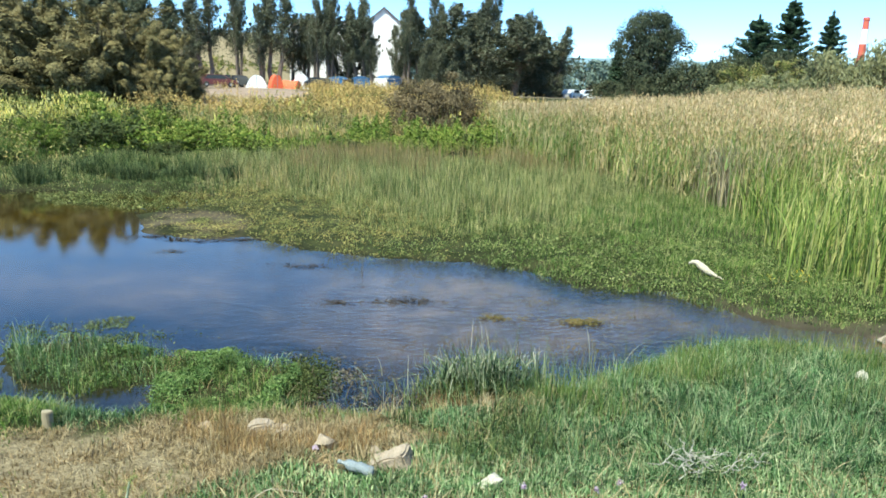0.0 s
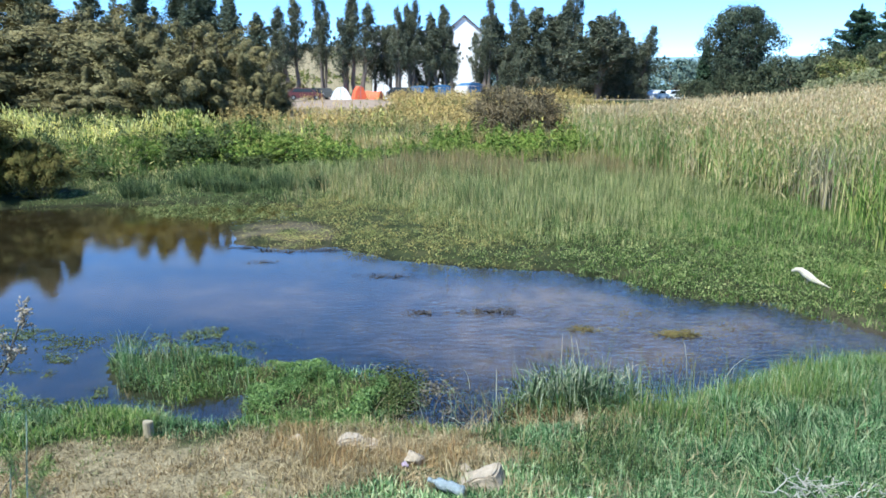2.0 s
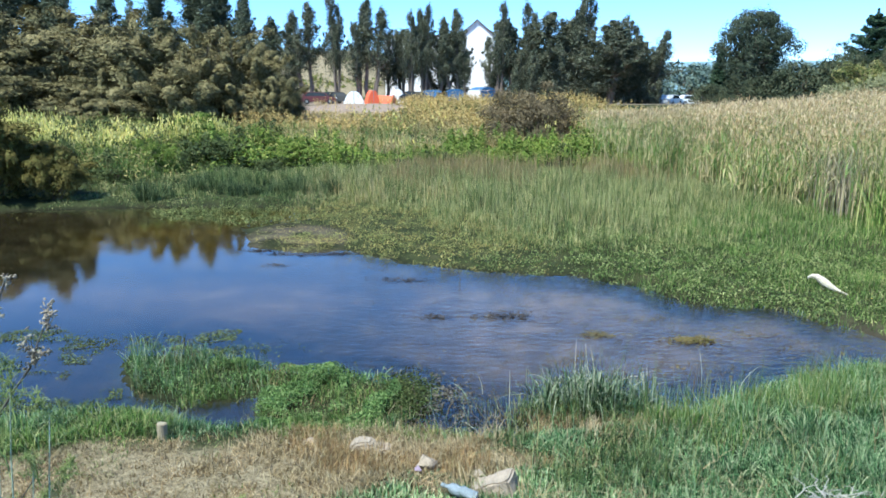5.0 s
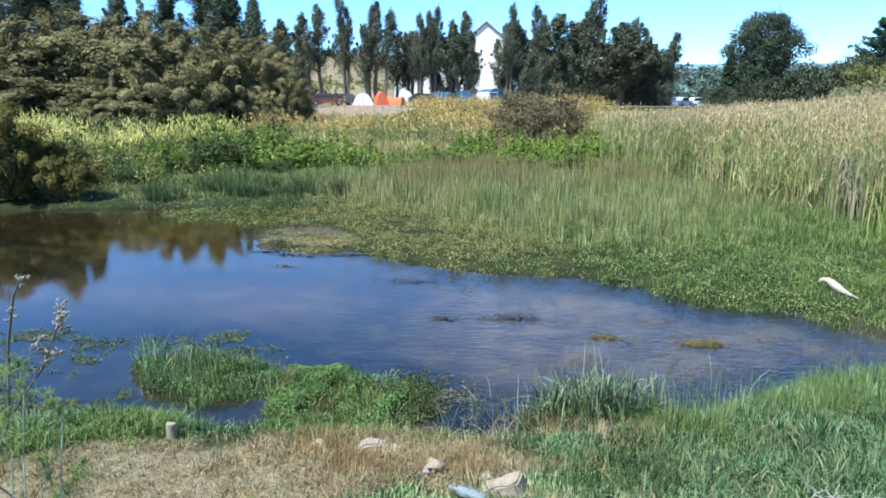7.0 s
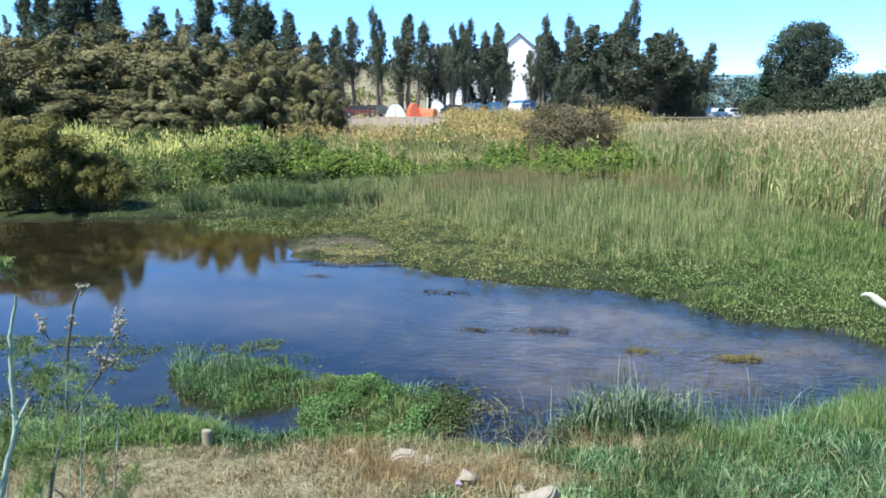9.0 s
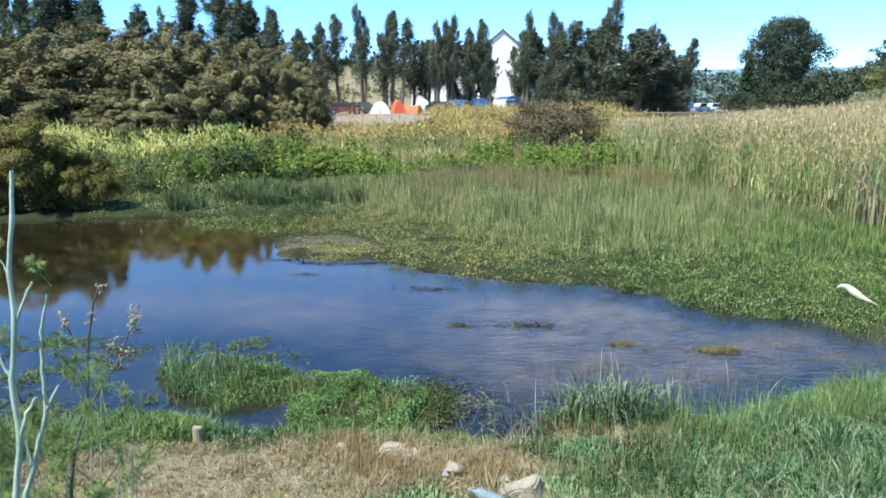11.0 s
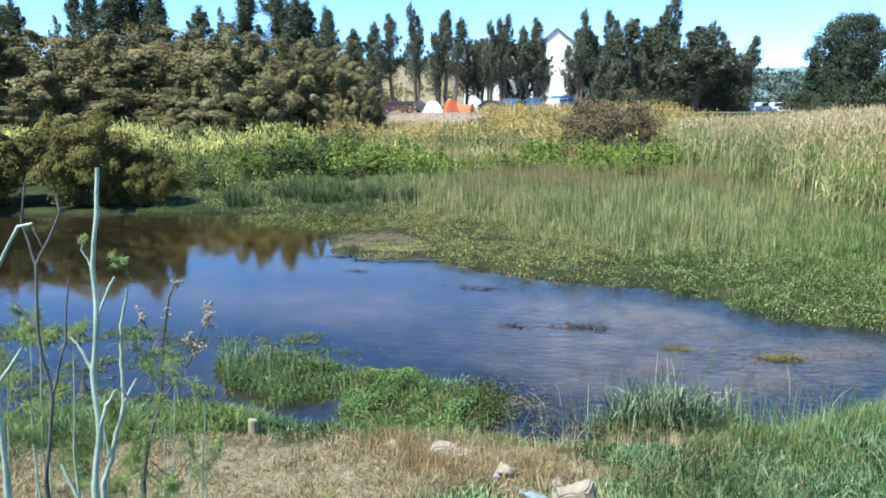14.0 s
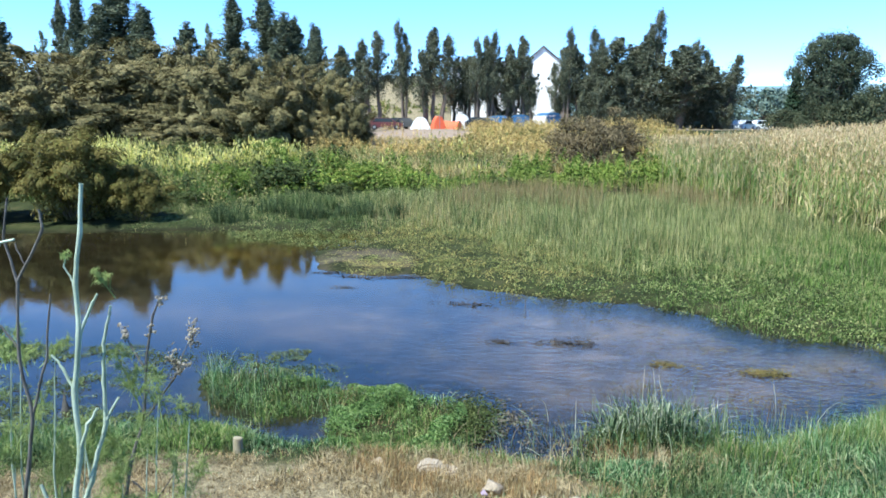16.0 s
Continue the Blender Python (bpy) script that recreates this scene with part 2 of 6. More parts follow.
def ground_material():
    mat, nt, bsdf = material("marsh_ground")
    pos = world_pos(nt)

    def nf(scale, detail=5.0):
        nz = add(nt, "TexNoise", Scale=scale, Detail=detail, Roughness=0.65)
        nt.links.new(pos, nz.inputs["Vector"])
        return nz.outputs["Fac"]
    at = nt.nodes.new("ShaderNodeAttribute")
    at.attribute_name = "soil"
    sep = nt.nodes.new("ShaderNodeSeparateColor")
    nt.links.new(at.outputs["Color"], sep.inputs[0])
    green = ramp(nt, nf(1.3), [(0.3, (0.018, 0.022, 0.008)), (0.55, (0.036, 0.042, 0.014)), (0.75, (0.065, 0.058, 0.025))])
    dry = ramp(nt, nf(9.0), [(0.34, (0.075, 0.058, 0.03)), (0.5, (0.19, 0.15, 0.08)), (0.66, (0.33, 0.275, 0.16))])
    dry = mix(nt, ramp(nt, nf(28.0, 4.0), [(0.38, (0.75, 0.75, 0.75)), (0.55, (0.0, 0.0, 0.0))]), dry, (0.055, 0.045, 0.022))
    dry = mix(nt, ramp(nt, nf(70.0, 3.0), [(0.4, (0.0, 0.0, 0.0)), (0.65, (0.6, 0.6, 0.6))]), dry, (0.36, 0.3, 0.19))
    mud = ramp(nt, nf(1.6), [(0.32, (0.004, 0.0038, 0.003)), (0.5, (0.011, 0.0095, 0.006)), (0.72, (0.03, 0.025, 0.017))])
    dirt = ramp(nt, nf(0.8), [(0.3, (0.2, 0.145, 0.105)), (0.7, (0.3, 0.235, 0.175))])
    col = mix(nt, sep.outputs[0], green, dry)
    col = mix(nt, sep.outputs[1], col, mud)
    col = mix(nt, sep.outputs[2], col, dirt)
    ochre = ramp(nt, nf(1.1), [(0.3, (0.016, 0.011, 0.001)), (0.5, (0.046, 0.033, 0.003)), (0.72, (0.09, 0.064, 0.006))])
    col = mix(nt, at.outputs["Alpha"], col, ochre)
    nt.links.new(col, bsdf.inputs["Base Color"])
    bsdf.inputs["Roughness"].default_value = 0.9
    bsdf.inputs["Specular IOR Level"].default_value = 0.08
    bp = add(nt, "Bump", Strength=1.0, Distance=0.06)
    nt.links.new(nf(14.0, 6.0), bp.inputs["Height"])
    nt.links.new(bp.outputs[0], bsdf.inputs["Normal"])
    return mat


def water_material():
    mat, nt, bsdf = material("pond_water")
    bsdf.inputs["Base Color"].default_value = (0.76, 0.7, 0.46, 1)
    bsdf.inputs["Roughness"].default_value = 0.03
    bsdf.inputs["IOR"].default_value = 1.68
    bsdf.inputs["Transmission Weight"].default_value = 1.0
    pos = world_pos(nt)

    def wave(scale, stretch):
        mp = nt.nodes.new("ShaderNodeMapping")
        mp.inputs["Scale"].default_value = stretch
        nt.links.new(pos, mp.inputs[0])
        nz = add(nt, "TexNoise", Scale=scale, Detail=3.0, Roughness=0.55)
        nt.links.new(mp.outputs[0], nz.inputs["Vector"])
        return nz.outputs["Fac"]
    sep = nt.nodes.new("ShaderNodeSeparateXYZ")
    nt.links.new(pos, sep.inputs[0])
    windy = add(nt, "MapRange", From_Min=-4.0, From_Max=4.0, To_Min=0.04, To_Max=1.2)
    nt.links.new(sep.outputs["X"], windy.inputs["Value"])
    mul = nt.nodes.new("ShaderNodeMath")
    mul.operation = 'MULTIPLY'
    nt.links.new(wave(5.0, (0.85, 1.6, 1)), mul.inputs[0])
    nt.links.new(windy.outputs[0], mul.inputs[1])
    bp = add(nt, "Bump", Strength=0.42, Distance=0.05)
    nt.links.new(mul.outputs[0], bp.inputs["Height"])
    nt.links.new(bp.outputs[0], bsdf.inputs["Normal"])
    return mat


M_GROUND = ground_material()
M_WATER = water_material()
M_GRASS = leafy("lush_grass", [(0.045, 0.09, 0.015), (0.09, 0.155, 0.03), (0.14, 0.21, 0.05), (0.2, 0.26, 0.08), (0.3, 0.29, 0.13)], patch=1.6, gain=1.0)
M_GRASSBLUE = leafy("blue_green_grass", [(0.011, 0.03, 0.01), (0.047, 0.106, 0.038), (0.1, 0.188, 0.074), (0.185, 0.28, 0.128), (0.34, 0.38, 0.22)], patch=1.5, gain=0.95)
M_TUFT = leafy("pale_tuft_blade", [(0.016, 0.032, 0.013), (0.06, 0.105, 0.045), (0.125, 0.19, 0.095), (0.24, 0.3, 0.18), (0.46, 0.47, 0.34)], patch=1.5, gain=0.82)
M_TURF = leafy("pale_turf", [(0.052, 0.098, 0.036), (0.1, 0.168, 0.066), (0.155, 0.232, 0.105), (0.235, 0.3, 0.16), (0.33, 0.345, 0.2)], patch=0.9, gain=1.4)
M_STRAW = leafy("dry_grass", [(0.22, 0.165, 0.085), (0.31, 0.245, 0.14), (0.38, 0.315, 0.2), (0.12, 0.085, 0.045)], glow=0.25, patch=2.0)
M_GOLD = leafy("golden_straw", [(0.2, 0.15, 0.06), (0.36, 0.27, 0.12), (0.46, 0.37, 0.2), (0.2, 0.2, 0.06)], glow=0.25, patch=0.5)
M_RUST = leafy("rusty_blade", [(0.15, 0.09, 0.04), (0.25, 0.165, 0.08), (0.33, 0.22, 0.1), (0.28, 0.23, 0.12)], patch=2.0)
M_BUTTER = leafy("buttercup", [(0.5, 0.38, 0.04), (0.6, 0.46, 0.06)], glow=0.2, patch=2.0)
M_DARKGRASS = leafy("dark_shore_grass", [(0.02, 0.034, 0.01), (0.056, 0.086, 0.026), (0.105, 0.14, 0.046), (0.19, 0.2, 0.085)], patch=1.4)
M_SEDGE = leafy("sedge_blade", [(0.014, 0.026, 0.009), (0.044, 0.068, 0.024), (0.09, 0.122, 0.046), (0.17, 0.19, 0.085)], patch=1.6, gain=1.2)
M_THATCH = leafy("dead_thatch", [(0.1, 0.07, 0.035), (0.16, 0.11, 0.055), (0.22, 0.16, 0.08)], glow=0.2, patch=2.0)
M_DEADLEAF = leafy("dead_leaf", [(0.04, 0.035, 0.025), (0.075, 0.066, 0.05), (0.12, 0.105, 0.08)], glow=0.1, patch=2.0)
M_CLOVER = leafy("clover_petal", [(0.22, 0.14, 0.26), (0.32, 0.23, 0.36), (0.42, 0.34, 0.44)], glow=0.2, patch=3.0)
M_DARKMAT = leafy("dark_mat_leaf", [(0.02, 0.028, 0.008), (0.058, 0.078, 0.022), (0.112, 0.132, 0.04), (0.2, 0.21, 0.08)], patch=1.6, gain=1.35)
M_CRESS = leafy("cress_leaf", [(0.02, 0.046, 0.012), (0.06, 0.11, 0.026), (0.112, 0.175, 0.046), (0.18, 0.24, 0.095), (0.09, 0.13, 0.042)], patch=2.4, gain=1.22)
M_CRESSOLIVE = leafy("olive_cress_leaf", [(0.055, 0.045, 0.012), (0.14, 0.112, 0.032), (0.23, 0.18, 0.062), (0.16, 0.17, 0.05)], patch=1.2,
                     gain=1.8, patch_colour=(0.16, 0.18, 0.055))
M_MAT = leafy("mat_leaf", [(0.024, 0.04, 0.01), (0.068, 0.098, 0.026), (0.118, 0.148, 0.044), (0.2, 0.215, 0.085)], patch=2.0, gain=1.35)
M_RUSH = leafy("rush_blade", [(0.02, 0.032, 0.01), (0.07, 0.095, 0.03), (0.124, 0.15, 0.052), (0.2, 0.205, 0.084), (0.31, 0.275, 0.13)], patch=1.3, gain=1.6)
M_RUSHRED = leafy("seeding_rush", [(0.14, 0.105, 0.05), (0.2, 0.145, 0.075), (0.115, 0.115, 0.048)], patch=0.8, gain=1.6)
M_CATTAIL = leafy("cattail_blade", [(0.04, 0.07, 0.014), (0.12, 0.18, 0.036), (0.2, 0.25, 0.06), (0.36, 0.34, 0.13)], patch=1.2, gain=1.2)
M_REED = leafy("reed_leaf", [(0.085, 0.14, 0.034), (0.145, 0.185, 0.055), (0.24, 0.22, 0.09), (0.4, 0.32, 0.18)], patch=0.3, gain=1.35)
M_PLUME = leafy("reed_plume", [(0.43, 0.3, 0.165), (0.52, 0.385, 0.225), (0.6, 0.47, 0.3), (0.26, 0.175, 0.085)], glow=0.3, patch=0.25, gain=1.25)
M_DRYREED = leafy("dry_reed_leaf", [(0.15, 0.108, 0.05), (0.3, 0.225, 0.115), (0.4, 0.32, 0.185), (0.24, 0.22, 0.095)], glow=0.3, patch=0.3, gain=1.4)
M_DEADREED = leafy("dead_reed", [(0.1, 0.08, 0.052), (0.2, 0.165, 0.11), (0.3, 0.26, 0.185), (0.12, 0.13, 0.06)], glow=0.2, patch=0.8, gain=1.3)
M_FORB = leafy("bright_forb", [(0.052, 0.085, 0.012), (0.098, 0.148, 0.02), (0.15, 0.2, 0.032), (0.225, 0.24, 0.06)], patch=0.4, gain=1.12)
M_FORBDULL = leafy("dull_forb", [(0.065, 0.082, 0.02), (0.105, 0.122, 0.032), (0.165, 0.165, 0.052), (0.26, 0.21, 0.085)], patch=0.3)
M_DARKWEED = leafy("dark_weed", [(0.024, 0.034, 0.01), (0.046, 0.062, 0.018), (0.085, 0.098, 0.034)], patch=0.6)
M_YELLOW = leafy("yellow_blossom", [(0.6, 0.5, 0.14), (0.68, 0.6, 0.26), (0.42, 0.4, 0.1)], glow=0.35, patch=0.5, gain=1.35)
M_DOCK = leafy("dry_dock", [(0.36, 0.24, 0.085), (0.46, 0.34, 0.14), (0.36, 0.29, 0.1), (0.17, 0.12, 0.05)], glow=0.25, patch=0.3)
M_ACACIA = leafy("acacia_leaf", [(0.062, 0.054, 0.024), (0.104, 0.09, 0.038), (0.142, 0.121, 0.052), (0.178, 0.148, 0.068)], glow=0.06, patch=0.3, gain=1.36)
M_WILLOW = leafy("shore_bush_leaf", [(0.066, 0.055, 0.012), (0.094, 0.076, 0.018), (0.122, 0.098, 0.026), (0.078, 0.08, 0.018)], glow=0.1, patch=0.6)
M_EUC = leafy("eucalyptus_leaf", [(0.045, 0.054, 0.034), (0.068, 0.077, 0.05), (0.098, 0.103, 0.07), (0.135, 0.13, 0.09)], glow=0.22, patch=0.35, gain=1.4)
M_POPLAR = leafy("dark_tree_leaf", [(0.04, 0.05, 0.034), (0.064, 0.075, 0.05), (0.1, 0.108, 0.072)], glow=0.3, patch=0.35, gain=1.8)
M_SILVER = leafy("pale_tree_leaf", [(0.11, 0.14, 0.09), (0.15, 0.18, 0.12), (0.18, 0.2, 0.14)], glow=0.35, patch=0.4)
M_ROUND = leafy("round_tree_leaf", [(0.028, 0.04, 0.026), (0.046, 0.058, 0.036), (0.08, 0.088, 0.056)], glow=0.22, patch=0.35)
M_CONIFER = leafy("conifer_needle", [(0.016, 0.032, 0.018), (0.026, 0.046, 0.024), (0.04, 0.06, 0.03)], glow=0.15, patch=0.4)
M_PALESHRUB = leafy("pale_shrub_leaf", [(0.13, 0.135, 0.065), (0.18, 0.18, 0.09), (0.23, 0.22, 0.12)], glow=0.3, patch=0.5)
M_TWIG = plain("dark_twig", (0.11, 0.085, 0.05), 0.85, spread=0.35)
M_BARK = plain("grey_bark", (0.16, 0.125, 0.095), 0.9, spread=0.3, scale=3.0, bump=0.5)
M_FENNEL = plain("fennel_stem", (0.3, 0.34, 0.22), 0.5, spread=0.3, scale=14.0, second=(0.56, 0.6, 0.48))
M_FENNELDRY = plain("dead_fennel_stem", (0.06, 0.048, 0.036), 0.7, spread=0.5, scale=22.0, second=(0.26, 0.23, 0.19))
M_FEATHER = leafy("fennel_frond", [(0.13, 0.18, 0.05), (0.2, 0.25, 0.08), (0.28, 0.31, 0.12)], patch=3.0)
M_SEED = leafy("fennel_seed", [(0.26, 0.22, 0.17), (0.38, 0.33, 0.27), (0.15, 0.12, 0.09)], glow=0.15, patch=3.0)
M_STONE = plain("pale_stone", (0.34, 0.275, 0.19), 0.9, spread=0.4, scale=7.0, bump=0.8, second=(0.42, 0.34, 0.25))
M_PALESTONE = plain("white_stone", (0.44, 0.41, 0.32), 0.85, spread=0.25, scale=8.0, bump=0.5)
M_CONCRETE = plain("pale_post", (0.28, 0.235, 0.145), 0.85, spread=0.15, scale=12.0, bump=0.4)
M_DRIFT = plain("bleached_wood", (0.4, 0.35, 0.25), 0.9, spread=0.38, scale=9.0, bump=0.5)
M_PALETWIG = plain("bleached_twig", (0.33, 0.31, 0.26), 0.85, spread=0.25, scale=20.0)
M_BOTTLE = plain("crumpled_plastic", (0.2, 0.23, 0.235), 0.25, spread=0.3, scale=30.0, bump=0.5)
M_LILAC = plain("faded_wrapper", (0.24, 0.18, 0.22), 0.6, spread=0.25, scale=40.0)
M_DARKROCK = plain("wet_rock", (0.065, 0.058, 0.045), 0.6, spread=0.35, scale=9.0, bump=0.5)
M_DEBRIS = plain("soaked_debris", (0.025, 0.02, 0.016), 0.6, spread=0.4)
M_ALGAE = leafy("algae", [(0.06, 0.047, 0.018), (0.13, 0.1, 0.034), (0.085, 0.08, 0.026)], glow=0.2, patch=2.0)
M_WALL = plain("white_render", (0.8, 0.77, 0.71), 0.9, spread=0.05, scale=0.6, bump=0.05)
M_ROOF = plain("dark_roof", (0.12, 0.1, 0.09), 0.8, spread=0.2, scale=1.0)
M_GLASS = plain("dark_window", (0.03, 0.035, 0.04), 0.12, spread=0.2)
M_WHITE = plain("white_paint", (0.8, 0.79, 0.76), 0.45, spread=0.05, scale=2.0, bump=0.03)
M_ORANGE = plain("orange_canvas", (0.62, 0.11, 0.04), 0.75, spread=0.15, scale=2.0)
M_BLUE = plain("blue_tarpaulin", (0.04, 0.115, 0.23), 0.6, spread=0.25, scale=1.5)
M_REDCAR = plain("dark_red_paint", (0.11, 0.03, 0.03), 0.3, spread=0.1, scale=2.0, bump=0.0)
M_BLACKCAR = plain("black_paint", (0.025, 0.027, 0.03), 0.25, spread=0.1, scale=2.0, bump=0.0)
M_TYRE = plain("tyre", (0.02, 0.02, 0.02), 0.9)
M_REDPAINT = plain("chimney_red", (0.5, 0.1, 0.06), 0.7, spread=0.12, scale=0.4)
M_GREY = plain("grey_cladding", (0.22, 0.23, 0.24), 0.7, spread=0.1, scale=0.8)
# distance haze on the hills is painted as this blue-grey
M_HAZE = plain("hazed_hill", (0.15, 0.225, 0.25), 1.0, spread=0.12, scale=0.01, bump=0.0)

# ---- ground, water, far hills ----
def grade(a, b, step):
    return np.arange(a, b, step)


def outward(start, end, first, growth):
    out, step, at = [], first, start
    while at < end:
        at += step
        step *= growth
        out.append(at)
    return np.array(out)


gx = np.concatenate([-outward(12, 2600, 0.2, 1.09)[::-1], grade(-12, 12, 0.13), outward(12, 2600, 0.2, 1.09)])
gy = np.concatenate([-outward(0, 300, 0.5, 1.2)[::-1], grade(0, 4, 0.4), grade(4, 24, 0.13), outward(24, 3000, 0.2, 1.035)])
GX, GY = np.meshgrid(gx, gy)
GZ = height(GX.ravel(), GY.ravel())
nx, ny = len(gx), len(gy)
idx = np.arange(nx * ny).reshape(ny, nx)
quads = np.stack([idx[:-1, :-1], idx[:-1, 1:], idx[1:, 1:], idx[1:, :-1]], -1).reshape(-1, 4)
me = np_mesh("ground", np.stack([GX.ravel(), GY.ravel(), GZ], -1), [quads], True)
fx, fy = GX.ravel(), GY.ravel()
sd = shore(fx, fy)
wob = (vnoise(fx, fy, 0.4, 6) - 0.5) * 0.5 + (vnoise(fx, fy, 1.2, 16) - 0.5) * 0.5
dry = 1 - smooth01(poly_sd(fx, fy, DRY) + wob, -0.25, 0.25)
dry = np.maximum(dry, smooth01(fy, 133, 145) * smooth01(-fx, -8, -2) * (1 - smooth01(fy, 300, 400)))
mud = np.maximum(np.where(sd > 0, 0.6 * (1 - smooth01(sd, 0.0, 0.35)), 0.7 + 0.3 * smooth01(-sd, 0, 0.15)), (1 - smooth01(poly_sd(fx, fy, MUDFLAT), -0.1, 0.3)) * 0.5)
mud = np.maximum(mud, 1 - smooth01(np.hypot((fx - 9.2) / 2.2, (fy - 9.1) / 0.6), 0.8, 1.2))
dirt = np.maximum((1 - smooth01(np.hypot((fx + 9.5) / 6.5, (fy - 66) / 17), 0.8, 1.15)), smooth01(fy, 76, 84) * (1 - smooth01(fy, 118, 130)) * (1 - smooth01(fx, 26, 34)))
dirt = np.maximum(dirt, 0.45 * (1 - smooth01(np.hypot((fx - 9.3) / 2.5, (fy - 9.0) / 0.75) + (vnoise(fx, fy, 0.4, 22) - 0.5) * 0.5, 0.75, 1.1)))
dirt = np.maximum(dirt, 0.28 * (1 - smooth01(poly_sd(fx, fy, MUDFLAT), -0.3, 0.2)) * smooth01(vnoise(fx, fy, 0.5, 17), 0.15, 0.6))
shoal = smooth01(-sd, 0.5, 1.6) * smooth01(fx, -2.5, 1.0) * (1 - smooth01(fy, 13.0, 15.5)) * (fy < 20)
dirt = np.maximum(dirt, shoal * (0.25 + 0.75 * smooth01(fy, 8.2, 9.9)) * (0.15 + 0.2 * smooth01(0.25 * vnoise(fx, fy, 1.4, 19) + 0.3 * vnoise(fx, fy, 0.5, 24) + 0.45 * vnoise(fx, fy, 0.27, 20), 0.3, 0.75)))
# bed painted paler in mid pond, in place of brighter reflected sky
sky_sheen = smooth01(-sd, 0.4, 1.5) * smooth01(-fx, 0.5, 3) * (1 - smooth01(-fx, 11, 14)) * smooth01(fy + 0.2 * fx, 10.2, 12.5) * (1 - smooth01(fy, 13.2, 15.5))
dirt = np.maximum(dirt, sky_sheen * (0.14 + 0.1 * smooth01(0.5 * vnoise(fx, fy, 0.8, 15) + 0.5 * vnoise(fx, fy, 0.27, 20), 0.3, 0.7)))
dirt = np.maximum(dirt, 0.14 * smooth01(fx, 5.6, 7.6) * (sd < 0.4) * (fy < 12) * (fy > 8))
ochre = 0.6 * smooth01(-sd, 0.0, 0.8) * smooth01(fy + (vnoise(fx, fy, 2.0, 18) - 0.5) * 4 + 0.25 * fx, 12.0, 16.5) * smooth01(-fx, -4, 2) * (1 - 0.9 * smooth01(-fx, 8.0, 11.5))
soil = np.stack([dry, mud, dirt, ochre], -1).astype(np.float32)
attr = me.color_attributes.new("soil", 'FLOAT_COLOR', 'POINT')
attr.data.foreach_set("color", soil.ravel())
tagged(part("ground", me, M_GROUND), "uneven marsh ground, dry straw bank and damp shore", "ground", kind="structure")

water = np_mesh("water", [(-70, 6.6, 0), (12, 6.6, 0), (12, 31, 0), (-70, 31, 0)], [np.array([[0, 1, 2, 3]])])
wo = tagged(part("water", water, M_WATER), "still shallow pond water reflecting blue sky and trees", "water", kind="structure")
wo.visible_shadow = False


def ridge(name, y, x0, x1, top, low, mat, label, size):
    xs = np.linspace(x0, x1, 140)
    crest = top + (vnoise(xs, xs * 0, size, 8) - 0.5) * low + (vnoise(xs, xs * 0, size / 5, 9) - 0.5) * low * 0.3
    rows_ = [np.stack([xs, np.full_like(xs, y + 150 * k), crest * h], -1) for k, h in ((-1.2, 0.0), (-0.6, 0.55), (0, 1.0), (0.8, 0.5), (1.6, 0.0))]
    v = np.concatenate(rows_)
    i = np.arange(140 * 5).reshape(5, 140)
    q = np.stack([i[:-1, :-1], i[:-1, 1:], i[1:, 1:], i[1:, :-1]], -1).reshape(-1, 4)
    return tagged(part(name, np_mesh(name, v, [q], True), mat), label, "backdrop", kind="structure")


ridge("backdrop", 2000, -2600, 3200, 82, 14, M_HAZE, "low hills on the horizon, painted blue-grey for haze", 700)


# ---- plants: blades, leaves, clouds of leaves ----
def blades(P, h, w, lean, seg=2, droop=0.0, away=None):
    """Grass blades as tapering strips, each leaning its own way."""
    n = len(P)
    a, l = rng.uniform(0, PI2, n), rng.uniform(0, PI2, n)
    side = np.stack([np.cos(a), np.sin(a), np.zeros(n)], -1)
    ld = np.stack([np.cos(l), np.sin(l), np.zeros(n)], -1)
    if away is not None:
        ld[:, :2] = away
    lean = np.abs(rng.normal(0, 1, n)) * lean
    pts = []
    for k in range(seg + 1):
        t = k / seg
        c = P + ld * (lean * h * t ** 1.7)[:, None]
        c[:, 2] += h * (t - 0.35 * np.minimum(lean, 1.4) * t * t - droop * t ** 4)
        if k < seg:
            half = side * (w * (1 - 0.55 * t) / 2)[:, None]
            pts += [c - half, c + half]
        else:
            pts.append(c)
    per = 2 * seg + 1
    V = np.stack(pts, 1).reshape(-1, 3)
    b = np.arange(n)[:, None] * per
    q = [b + np.array([2 * k, 2 * k + 1, 2 * k + 3, 2 * k + 2]) for k in range(seg - 1)]
    return V, (np.concatenate(q) if q else np.zeros((0, 4), int)), b + np.array([per - 3, per - 2, per - 1])


